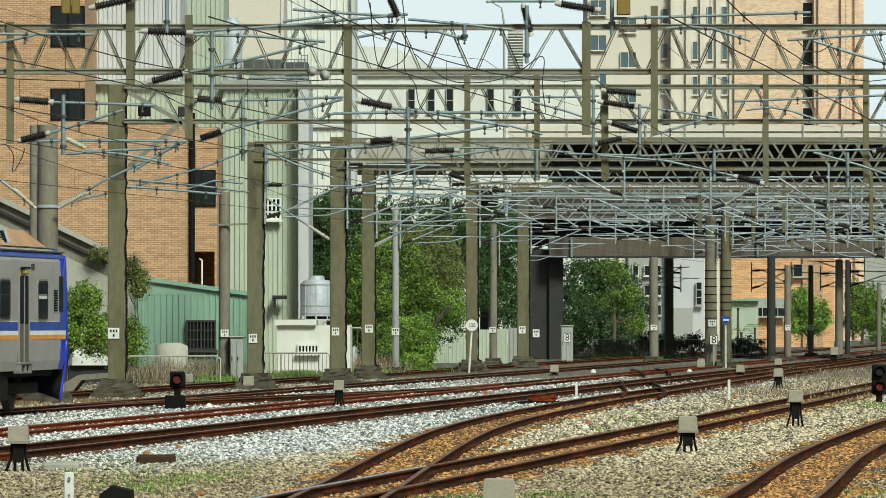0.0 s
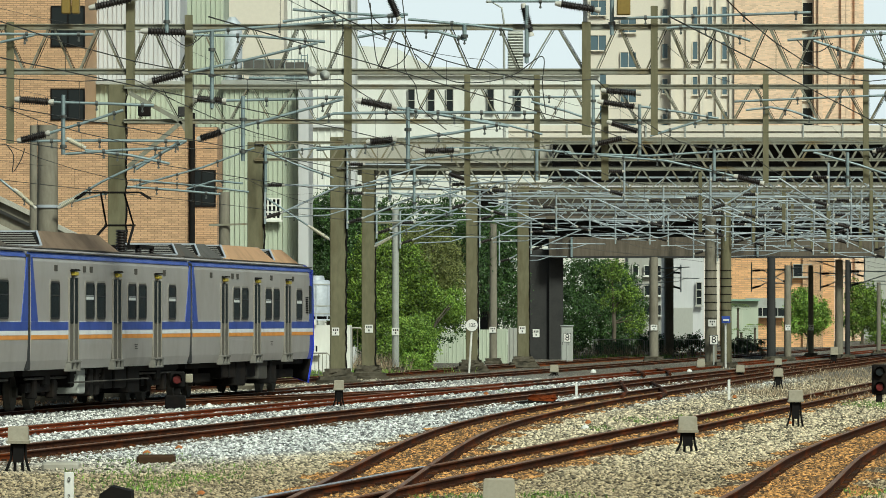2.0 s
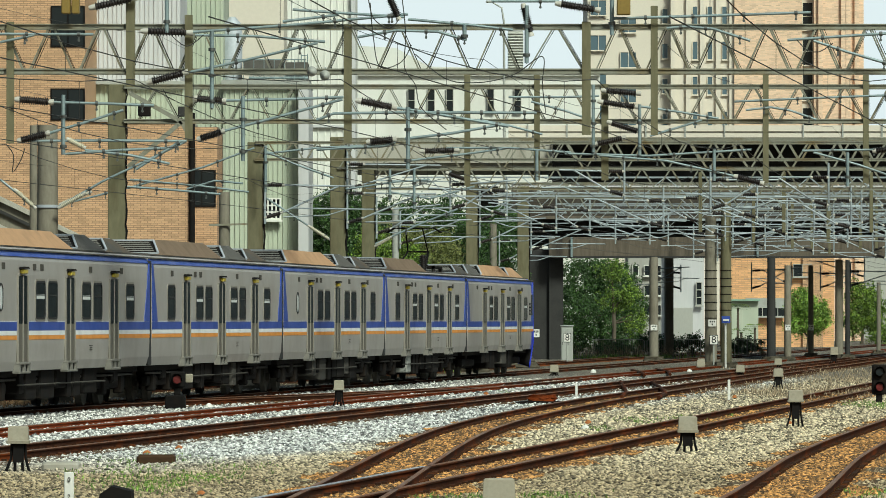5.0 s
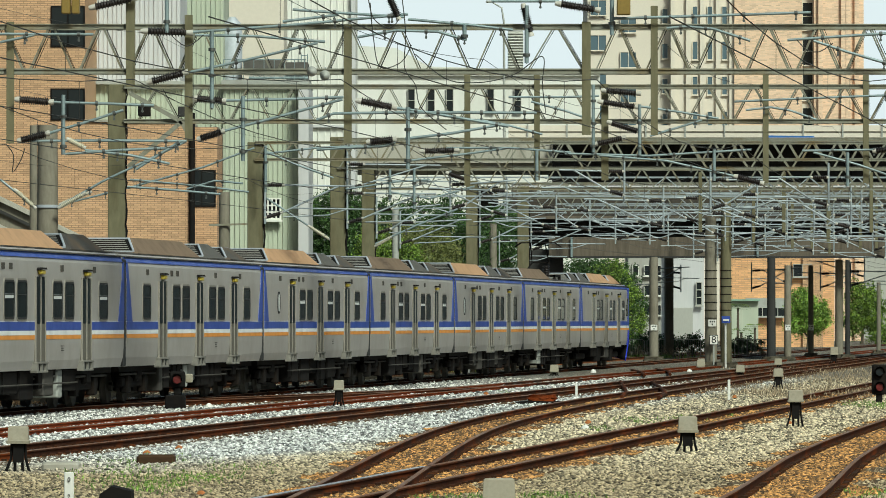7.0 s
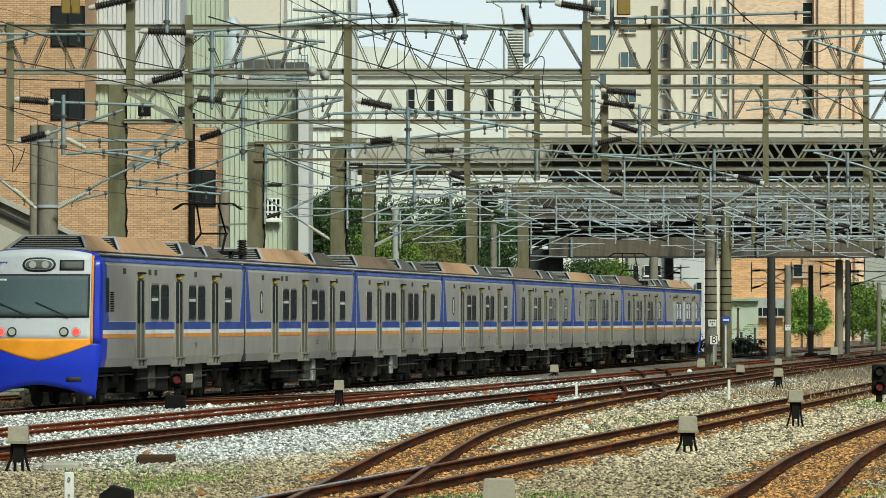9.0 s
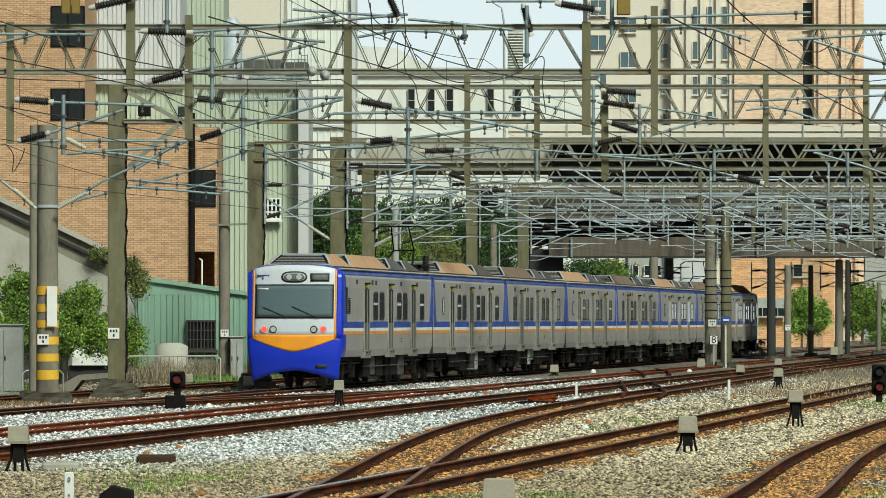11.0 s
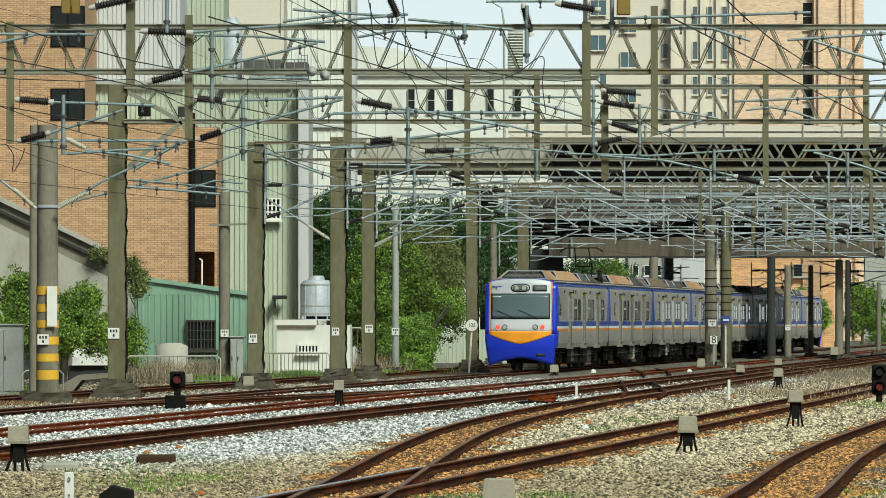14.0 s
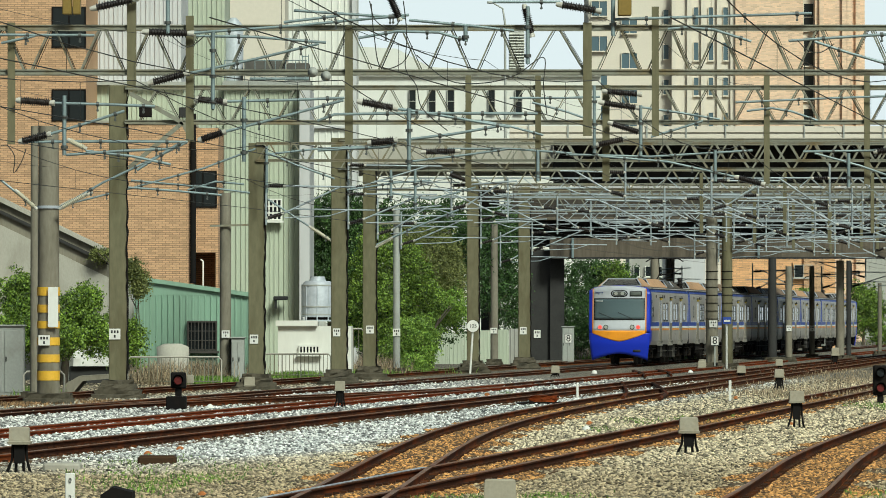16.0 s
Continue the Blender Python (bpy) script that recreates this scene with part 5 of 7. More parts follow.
N1, N2, N3 = 129.4, 159.4, 178.5
arm(N1, [[(-20, 60), (165, 61)], [(0, 75), (60, 62)]], [], [])
arm(N1, [[(338, 57), (520, 44), (722, 25)], [(345, 62), (450, 64), (575, 74)], [(335, 128), (450, 103), (562, 76)]], [(252, 55, 338, 58), (262, 146, 330, 128)], [(375, 55, 192), (295, -10, 58)])
arm(N1, [[(95, 181), (200, 184), (272, 187)], [(86, 236), (160, 214), (218, 195)], [(30, 250), (200, 249), (330, 250)], [(115, 273), (210, 266), (300, 262)], [(240, 300), (300, 262), (320, 250)], [(150, 266), (230, 275), (300, 290)]], [(28, 176, 92, 181), (32, 250, 86, 236)], [(112, 168, 274)], [(118, 246, 150, 262)])
arm(N1, [[(398, 178), (500, 176), (608, 172)], [(396, 232), (480, 210), (606, 176)]], [(343, 174, 398, 179), (350, 247, 396, 232)], [(430, 170, 285)])
arm(N1, [[(518, 17), (620, 24), (715, 30)], [(722, 34), (830, 44), (908, 53)], [(632, 66), (700, 54), (775, 56), (826, 71)], [(500, 38), (600, 26)]], [(160, 14, 240, -4), (686, -12, 706, 34)], [(822, 44, 72), (932, 10, 112)])
arm(N1, [[(700, 191), (750, 198), (900, 224)], [(560, 213), (590, 201), (720, 199), (950, 200)], [(716, 246), (800, 236), (880, 222)], [(560, 265), (680, 258), (700, 252)]], [(632, 178, 700, 191), (650, 252, 700, 247)], [(722, 190, 300)])
arm(N1, [[(870, 2), (990, 2)], [(1082, 33), (1250, 28), (1435, 22)], [(1180, 50), (1215, 47), (1262, 51), (1328, 72)], [(1394, 71), (1480, 65), (1590, 58)], [(1440, 72), (1500, 92), (1590, 118)]], [(985, 6, 1060, 18), (926, 8, 940, 62)], [(1083, -10, 62)])
arm(N2, [[(1130, 188), (1200, 198), (1272, 210)], [(1150, 241), (1200, 226), (1242, 213)], [(1300, 180), (1430, 174), (1590, 168)], [(1320, 195), (1365, 190), (1400, 196), (1445, 212)], [(900, 172), (1000, 172), (1060, 170)], [(940, 180), (1000, 196), (1046, 212)], [(845, 212), (900, 222), (960, 238)]], [(1066, 160, 1132, 166), (1060, 180, 1130, 190), (1076, 216, 1134, 234), (1052, 256, 1106, 244)], [(1050, 150, 270), (1132, 185, 275)])
arm(N2, [[(720, 285), (830, 272), (900, 262)], [(790, 262), (900, 262), (1010, 270)], [(1000, 272), (1150, 276), (1330, 265)], [(1060, 275), (1180, 285), (1300, 312)], [(1420, 267), (1568, 265)], [(1440, 270), (1520, 292), (1600, 320)]], [(745, 268, 810, 266), (1300, 312, 1350, 325), (1546, 268, 1590, 262)], [(950, 265, 320), (1264, 265, 320), (1500, 270, 330)])
arm(N3, [[(470, 272), (560, 262), (640, 258)], [(470, 268), (520, 290), (590, 315)], [(440, 340), (360, 330), (230, 318)], [(430, 325), (380, 320), (330, 335)], [(450, 262), (360, 296), (230, 332), (110, 362)]], [], [(470, 258, 340)], [(106, 362, 160, 340)])
arm(195, [[(612, 335), (700, 322), (760, 318)], [(690, 340), (760, 352), (840, 330)], [(664, 432), (740, 398), (810, 370)]], [(790, 306, 830, 320)], [(733, 300, 370), (690, 300, 355)], [(664, 436, 692, 420)])
arm(159.9, [[(218, 330), (300, 336), (390, 344)]])
arm(195.4, [[(470, 350), (540, 396), (588, 426)]], [], [], [(546, 400, 586, 426)])
arm(149.5, [[(0, 318), (60, 366)], [(104, 366), (180, 322), (260, 284), (330, 250)]], [], [], [(26, 336, 62, 368), (104, 368, 150, 342)])

rnd = random.Random(7)


def generic_arm(x, y, z, side, r=0.03):
    """A plain arm: post, upper and lower tube with insulators, steady tube."""
    ob = thing("cantilever_arm", "galvanised tube arm with ribbed insulators holding overhead wires", "overhead line arm", group="arms of the overhead line")
    L = rnd.uniform(2.2, 3.4)
    up = rnd.uniform(-0.05, 0.2)
    z2 = z - rnd.uniform(0.8, 1.1)
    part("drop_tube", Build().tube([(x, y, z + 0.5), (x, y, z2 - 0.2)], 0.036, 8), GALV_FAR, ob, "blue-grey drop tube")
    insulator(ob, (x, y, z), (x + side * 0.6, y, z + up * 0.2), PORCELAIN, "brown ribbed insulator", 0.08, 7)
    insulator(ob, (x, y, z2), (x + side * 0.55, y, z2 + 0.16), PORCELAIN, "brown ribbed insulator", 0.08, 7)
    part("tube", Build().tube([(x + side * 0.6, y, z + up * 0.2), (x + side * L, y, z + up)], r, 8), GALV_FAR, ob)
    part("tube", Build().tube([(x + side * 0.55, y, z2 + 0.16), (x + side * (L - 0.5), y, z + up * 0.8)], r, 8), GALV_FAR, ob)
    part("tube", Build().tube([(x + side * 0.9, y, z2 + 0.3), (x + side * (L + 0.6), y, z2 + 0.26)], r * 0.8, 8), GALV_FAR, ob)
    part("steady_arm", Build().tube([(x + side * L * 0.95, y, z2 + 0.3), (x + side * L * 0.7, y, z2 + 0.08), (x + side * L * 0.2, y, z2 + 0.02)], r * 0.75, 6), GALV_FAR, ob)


ACROSS = [TRACK_A, -21.40, -18.08, -14.6, TRACK_E, -5.4, -1.0, 3.4]
for y, zz, a0 in ((195.19, 7.1, 598), (209.76, 6.9, 652), (224.79, 6.9, 712), (239.76, 6.8, 835), (251.79, 6.8, 880), (261.76, 6.7, 926), (275.79, 6.9, 985), (289.79, 6.8, 1000), (303.79, 6.8, 1010)):
    for c in ACROSS:
        x = c + SLOPE * y + rnd.uniform(1.2, 1.9)
        if bearing(a0, y) < x < 0.084 * y:
            generic_arm(x, y, zz + rnd.uniform(-0.3, 0.3), rnd.choice((-1, -1, 1)))

for a, y, z in ((466, 179.2, 6.5), (612, 195.15, 6.6), (664, 209.7, 6.3), (612, 195.15, 7.6), (847, 239.7, 6.4), (938, 261.7, 6.3), (847, 239.7, 7.5), (1268, 262.3, 6.2), (1295, 258.2, 6.6), (882, 284.8, 6.2), (706, 231.8, 6.2)):
    generic_arm(bearing(a, y) + 0.05, y, z, 1)

for a, y, z, side in ((1150, 338, 5.3, 1), (1205, 344, 5.1, -1), (1330, 340, 5.2, 1), (1400, 346, 5.3, -1), (1452, 338, 5.0, 1), (1505, 342, 5.2, 1), (1530, 346, 5.75, -1)):
    generic_arm(bearing(a, y), y, z, side, 0.03)

# more gantries farther along
for y, a0, zt in ((225, 712, 7.9), (252, 880, 7.9), (276, 985, 7.9), (290, 1000, 8.1), (304, 1010, 8.0)):
    posts = [(c + SLOPE * y + 1.6, 0.14, zt - 2.2, zt + 0.2) for c in ACROSS[1:6]]
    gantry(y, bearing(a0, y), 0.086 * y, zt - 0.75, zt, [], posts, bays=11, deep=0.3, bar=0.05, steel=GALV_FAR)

# wires along each track, hung from gantry to gantry
SUPPORTS = [60, 95, 130, 160, 195, 225, 262, 304, 350, 400, 460]


def wire(points, r=0.010, label="thin overhead wire"):
    return solo("overhead_wire", Build().tube(points, r, 5, False), WIRE, label, "wire", group="wires of the overhead line")


for c in ACROSS[:6]:
    pts, low_pts, drops = [], [], Build()
    for a, b in zip(SUPPORTS, SUPPORTS[1:]):
        for k in range(8):
            t = k / 8
            y = a + (b - a) * t
            sway = 0.2 * (1 if SUPPORTS.index(a) % 2 else -1) * (1 - 2 * t)
            z = 6.25 - 0.9 * 4 * t * (1 - t) * 0.55
            pts.append((c + SLOPE * y + sway, y, z))
            low_pts.append((c + SLOPE * y + sway, y, 5.42))
            if k:
                drops.tube([(c + SLOPE * y + sway, y, z), (c + SLOPE * y + sway, y, 5.42)], 0.0035, 4, False)
    ob = thing("catenary_wire", "dark catenary wire pair with droppers", "wire", group="wires of the overhead line")
    part("messenger", Build().tube(pts, 0.008, 5, False), WIRE, ob)
    part("contact_wire", Build().tube(low_pts, 0.008, 5, False), WIRE, ob)
    tagged(part("dropper", drops, WIRE, ob), kind="stuff")
# feeders higher up, and slack jumpers
for c, z, r in ((-29.5, 8.3, 0.006), (-30.4, 6.6, 0.006), (-12.6, 8.9, 0.008), (-5.2, 9.25, 0.011), (-3.6, 9.4, 0.010), (-16.4, 8.2, 0.008), (-24.0, 8.8, 0.006)):
    pts = []
    for a, b in zip(SUPPORTS, SUPPORTS[1:]):
        for k in range(8):
            t = k / 8
            y = a + (b - a) * t
            pts.append((c + SLOPE * y, y, z - 0.35 * 4 * t * (1 - t)))
    wire(pts, r * 0.75, "dark feeder wire sagging between gantries")


def jumper(y, pts, r=0.012):
    """A slack cable loop beside a gantry, by bearing and height."""
    P = smooth_track([(bearing(a, y), height(b, y)) for a, b in pts], 0.1)
    return solo("jumper_cable", Build().tube([(x, y, z) for x, z in P], r, 5, False), WIRE, "slack black jumper cable by the gantry", "cable", group="jumper cables")


jumper(129, [(655, 5), (660, 60), (672, 118), (710, 110), (728, 80)])
jumper(129, [(706, 34), (690, 50), (662, 34), (652, 0)])
jumper(129, [(712, 0), (718, 60), (716, 120), (735, 150), (745, 190), (790, 230)])
jumper(129, [(735, 96), (790, 140), (850, 146), (910, 132), (960, 100), (960, 150), (966, 200)])
jumper(129, [(10, 255), (24, 275), (22, 305), (36, 285), (44, 262)])
jumper(129, [(1410, 70), (1428, 88), (1450, 92), (1475, 76)])
jumper(129, [(300, 60), (330, 82), (360, 62)])
disc = thing("strain_insulator", "pale round disc insulators hung below a gantry", "insulator")
for a in (555, 578):
    x, z = bearing(a, 131), height(133 if a < 560 else 140, 131)
    part("disc", Build().tube([(x, 129.0, z), (x, 129.04, z), (x + 0.02, 129.12, z)], [0.02, 0.12, 0.04], 20), GREY_BOX, disc)
    part("hanger", Build().tube([(x, 129.06, z), (x, 129.72, z + 0.09), (x, 129.75, height(124, 131))], 0.02, 6), GALV, disc)
gong = thing("junction_box", "small dark box on a gantry arm", "junction box")
part("case", Build().box(bearing(244, 158), bearing(266, 158), 158, 158.2, height(206, 158), height(186, 158), 0.02), UNDER, gong)


# ---- trees and bushes ----
def leaves(blobs, count, size, seed):
    """Leaves in drooping sprays: blobs are (x, y, z, rx, ry, rz)."""
    rng = np.random.default_rng(seed)
    w = np.array([b[3] * b[5] + 0.01 for b in blobs])
    w = w / w.sum()
    n, middles, reach = 26, [], []
    for b, share in zip(blobs, w):
        m = max(4, int(count * 3.4 * share / n))
        d = rng.normal(size=(m, 3))
        d /= np.linalg.norm(d, axis=1)[:, None]
        k = rng.uniform(0.45, 1.12, m)[:, None] * (1 + 0.18 * np.sin(d[:, :1] * 7 + seed) * np.cos(d[:, 2:] * 6))
        middles.append(np.array(b[:3]) + d * k * np.array(b[3:]))
        reach.append(rng.uniform(0.35, 1.35, m))
    c, s_ = np.concatenate(middles), np.concatenate(reach)
    m = len(c)
    run = rng.normal(size=(m, 3)) * np.array((1.0, 1.0, 0.6))
    run /= np.linalg.norm(run, axis=1)[:, None]
    t = rng.uniform(-1, 1, (m, n, 1))
    spread = rng.normal(size=(m, n, 3)) * 0.075
    p = c[:, None] + (run[:, None] * t * 0.34 + spread) * s_[:, None, None] * (size / 0.085)
    p[:, :, 2] -= 0.12 * (t[:, :, 0] ** 2) * s_[:, None]
    p = p.reshape(-1, 3)
    a = rng.normal(size=p.shape) + np.array((0, 0, -0.5))
    a /= np.linalg.norm(a, axis=1)[:, None]
    b = np.cross(a, rng.normal(size=p.shape) + np.array((0, 1.0, 0)))
    b /= np.linalg.norm(b, axis=1)[:, None] + 1e-9
    L, W = size * rng.uniform(0.7, 1.5, (len(p), 1)), size * rng.uniform(0.24, 0.46, (len(p), 1))
    v = np.stack([p - a * L * 0.5, p + b * W, p + a * L * 0.6, p - b * W], 1).reshape(-1, 3)
    out = Build()
    out.v = v.tolist()
    out.f = np.arange(len(v)).reshape(-1, 4).tolist()
    out.smooth = [False] * len(out.f)
    return out


def tree(name, label, x, y, z0, blobs, count, size, leaf, seed, trunk_r=0.16):
    """Trunk with limbs that reach into every clump of the crown."""
    rr = random.Random(seed)
    ob = thing(name, label, "tree" if "bush" not in name else "bush")
    mid = sum(b[2] for b in blobs) / len(blobs)
    t = Build().tube([(x, y, z0 - 0.1), (x + 0.1, y, z0 + (mid - z0) * 0.5), (x, y + 0.1, mid)], [trunk_r, trunk_r * 0.75, trunk_r * 0.45], 8)
    part("trunk", t, BARK, ob, "grey-brown trunk")
    limbs = Build()
    for b in blobs:
        s = z0 + (mid - z0) * rr.uniform(0.3, 0.8)
        for k in range(2):
            e = (b[0] + rr.uniform(-0.6, 0.6) * b[3], b[1] + rr.uniform(-0.5, 0.5) * b[4], b[2] + rr.uniform(0, 0.7) * b[5])
            m = (x + (e[0] - x) * 0.45, y + (e[1] - y) * 0.45, s + (e[2] - s) * 0.6)
            limbs.tube([(x, y, s), m, e], [trunk_r * 0.4, trunk_r * 0.25, 0.02], 5)
    tagged(part("branchwork", limbs, BARK, ob), kind="stuff")
    tagged(part("crown", leaves(blobs, count, size, seed), leaf, ob, "uneven leafy crown"), kind="stuff")
    return ob


def blob(a, b, ra, rb, y, deep=1.5):
    """A clump by bearing and height at the distance y."""
    return (bearing(a, y), y, height(b, y), ra / 1e4 * y, deep, rb / 1e4 * y)


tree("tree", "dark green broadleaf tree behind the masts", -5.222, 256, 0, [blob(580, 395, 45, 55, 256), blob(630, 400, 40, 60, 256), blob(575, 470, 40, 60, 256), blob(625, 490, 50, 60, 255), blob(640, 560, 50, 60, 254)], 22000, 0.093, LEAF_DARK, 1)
tree("tree", "bright green broadleaf tree beside the line", -2.312, 246, 0, [blob(660, 470, 42, 70, 246), blob(715, 480, 40, 60, 246), blob(680, 550, 50, 60, 245), blob(740, 540, 45, 60, 246), blob(700, 605, 60, 40, 244), blob(640, 540, 30, 60, 246)], 14000, 0.087, LEAF, 2)
tree("tree", "olive leafed tree with dry twigs", -0.598, 249, 0, [blob(720, 440, 50, 45, 249), blob(770, 440, 45, 40, 249), blob(800, 480, 28, 50, 249), blob(760, 490, 50, 45, 248)], 9000, 0.074, LEAF_OLIVE, 3)
tree("tree", "green shrubby tree beside the green fence", -0.936, 240, 0, [blob(715, 600, 30, 40, 240, 0.9), blob(750, 600, 26, 45, 240, 0.9), blob(790, 545, 35, 40, 247), blob(735, 640, 30, 14, 239, 0.6)], 7000, 0.074, LEAF_BRIGHT, 4)
tree("tree", "deep green tree behind the olive one", -1.485, 275, 0, [blob(680, 390, 40, 35, 275), blob(740, 385, 50, 35, 275), blob(800, 385, 45, 40, 275), blob(830, 440, 30, 60, 275), blob(700, 440, 60, 50, 276), blob(780, 460, 60, 60, 276), blob(740, 540, 90, 70, 277)], 12000, 0.099, LEAF_DARK, 12)
# Shade on this crown comes from the dark leaf colour.
tree("tree", "dark tree behind the masts, shade in its leaf colour", 2.43, 300, 0, [blob(850, 430, 60, 50, 300), blob(860, 500, 40, 60, 300), blob(890, 470, 30, 60, 302), blob(900, 520, 30, 50, 303), blob(880, 400, 50, 40, 304), blob(905, 560, 22, 30, 303)], 9000, 0.105, LEAF_DARK, 5)
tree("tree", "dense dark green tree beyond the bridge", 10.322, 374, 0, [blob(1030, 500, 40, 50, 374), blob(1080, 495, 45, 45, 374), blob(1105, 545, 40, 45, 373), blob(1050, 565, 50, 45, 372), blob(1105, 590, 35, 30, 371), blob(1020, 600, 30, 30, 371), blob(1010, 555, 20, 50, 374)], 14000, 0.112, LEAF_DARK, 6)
# Lit edge of the tree above, done as clumps of brighter leaves.
tree("tree", "brighter leaf clumps painting sunlight on the dark tree's edge", 11.017, 366, 0, [blob(1085, 480, 28, 22, 366, 0.8), blob(1118, 520, 22, 22, 366, 0.8), blob(1090, 530, 30, 20, 366, 0.8), blob(1125, 570, 20, 25, 366, 0.7)], 1700, 0.105, LEAF, 16)
tree("tree", "fresh green street tree beyond the bridge", 27.778, 430, 0, [blob(1420, 540, 25, 28, 430), blob(1448, 560, 20, 28, 430), blob(1410, 575, 18, 18, 430)], 4000, 0.124, LEAF_BRIGHT, 8)
tree("tree", "hazy green street tree far off", 38.532, 520, 0, [blob(1522, 530, 24, 34, 520), blob(1545, 550, 24, 40, 520), blob(1510, 570, 20, 24, 520), blob(1560, 590, 22, 20, 520)], 4500, 0.149, LEAF, 9)
tree("bush", "leafy green bush beside the stairs", -12.941, 192, 0, [blob(40, 520, 45, 40, 192), blob(130, 560, 45, 40, 192), blob(30, 580, 40, 50, 191), blob(90, 590, 50, 40, 190), blob(170, 590, 30, 40, 192), blob(225, 600, 28, 45, 194, 0.8), blob(150, 530, 25, 30, 193)], 12000, 0.081, LEAF, 10)
tree("bush", "creeper hanging over the shed corner", -10.934, 201, 0, [blob(230, 478, 16, 22, 201, 0.4), blob(245, 500, 12, 22, 201, 0.3), blob(178, 448, 20, 8, 206.6, 0.2)], 2600, 0.068, LEAF_OLIVE, 11, 0.03)
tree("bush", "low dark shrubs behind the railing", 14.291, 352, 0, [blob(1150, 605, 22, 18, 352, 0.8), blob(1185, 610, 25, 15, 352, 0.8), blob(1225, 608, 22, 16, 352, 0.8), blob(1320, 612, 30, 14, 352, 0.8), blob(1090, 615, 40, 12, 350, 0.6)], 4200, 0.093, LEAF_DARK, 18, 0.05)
for a, b, y in ((1306, 545, 425), (1312, 588, 415), (1336, 580, 418)):
    ob = thing("palm", "small green palm beyond the bridge", "palm")
    x, z = bearing(a, y), height(b, y)
    part("trunk", Build().tube([(x, y, 0), (x, y, z)], [0.12, 0.08], 7), BARK, ob)
    rr = random.Random(a)
    for k in range(11):
        t = k * 0.571
        d = Vector((math.cos(t), math.sin(t), 0))
        L = rr.uniform(0.7, 1.1)
        fr = Build()
        for i in range(7):
            s0 = i / 7
            c = Vector((x, y, z)) + d * L * s0 + Vector((0, 0, 0.35 * math.sin(s0 * 3.0) - 0.35 * s0 * s0))
            for sgn in (-1, 1):
                e = c + d * 0.12 + sgn * Vector((-d.y, d.x, 0)) * 0.26 * (1 - s0 * 0.6) + Vector((0, 0, -0.08))
                fr.add([c, c + d * 0.08, e], [(0, 1, 2)])
        tagged(part("frond", fr, LEAF, ob))


# grass, weeds and dry stalks
def blades(spots, tall, material, label, seed, wide=0.012, name="weeds"):
    rr = random.Random(seed)
    b = Build()
    for x, y, rx, ry, n in spots:
        for _ in range(int(n * 1.8)):
            u, w = rr.gauss(0, 0.5), rr.gauss(0, 0.5)
            px, py = x + u * rx * 1.2, y + w * ry * 1.5
            h = tall * rr.uniform(0.4, 1.1)
            lx, ly = rr.uniform(-0.6, 0.6) * h, rr.uniform(-0.3, 0.3) * h
            t = rr.uniform(0, 3.14)
            dx, dy = math.cos(t) * wide, math.sin(t) * wide
            b.add([(px - dx, py - dy, -0.02), (px + dx, py + dy, -0.02), (px + lx * 0.5 + dx * 0.7, py + ly * 0.5 + dy * 0.7, h * 0.7), (px + lx * 0.5 - dx * 0.7, py + ly * 0.5 - dy * 0.7, h * 0.7), (px + lx, py + ly, h)], [(0, 1, 2, 3), (3, 2, 4)])
    return solo(name, b, material, label, "plants", kind="stuff")


blades([(-8.3, 197.5, 0.75, 0.8, 1900), (-5.6, 219, 0.9, 1.0, 900), (10.428, 330, 4, 4, 500), (-3.2, 226, 1.2, 2, 400), (-2.0, 238, 1.6, 3, 500), (-12.3, 168, 0.7, 1.5, 300)], 0.30, LEAF_GRASS, "fresh green grass tufts beside the fence", 21, 0.014)
blades([(-3.346, 78, 0.5, 1.8, 160), (-3.767, 73, 0.35, 1.5, 120), (-4.73, 81, 0.6, 2, 90), (-3.021, 83, 0.5, 2, 60), (5.456, 126, 0.35, 2.2, 130), (6.432, 131, 0.2, 2, 80), (4.256, 123, 0.4, 3, 90), (3.146, 114, 0.3, 2, 60),
        (1.25, 70, 0.5, 1.0, 160), (11.252, 145, 0.8, 5, 420), (1.823, 172, 0.25, 2, 60), (5.368, 71, 0.5, 1.5, 120), (-5.0, 178, 0.4, 2, 60), (-3.9, 76, 0.9, 3.0, 320), (-4.6, 88, 0.8, 2.5, 140), (0.1, 69, 0.5, 1.2, 130)], 0.07, LEAF_GRASS, "low green weeds growing through the ballast", 22)
blades([(11.283, 172, 2.6, 12, 900), (9.834, 165, 1.2, 8, 200), (15.12, 200, 2.5, 16, 900), (16.704, 240, 3, 20, 600)], 0.16, DRY, "dry yellow grass between the tracks", 23)
blades([(-8.6, 199.5, 1.3, 0.8, 1300), (-2.9, 232, 1.0, 2, 350), (10.251, 335, 4, 3, 300), (-9.9, 196, 0.9, 1.0, 500)], 0.85, DRY, "heap of dry brown stalks by the fence", 24, 0.012)
blades([(-11.3, 150, 0.9, 4, 700), (-12.2, 158, 0.9, 3, 400), (-9.2, 152, 0.7, 2, 160)], 0.10, LITTER, "brown leaf litter beside the mast", 25, 0.03, "leaf_litter")


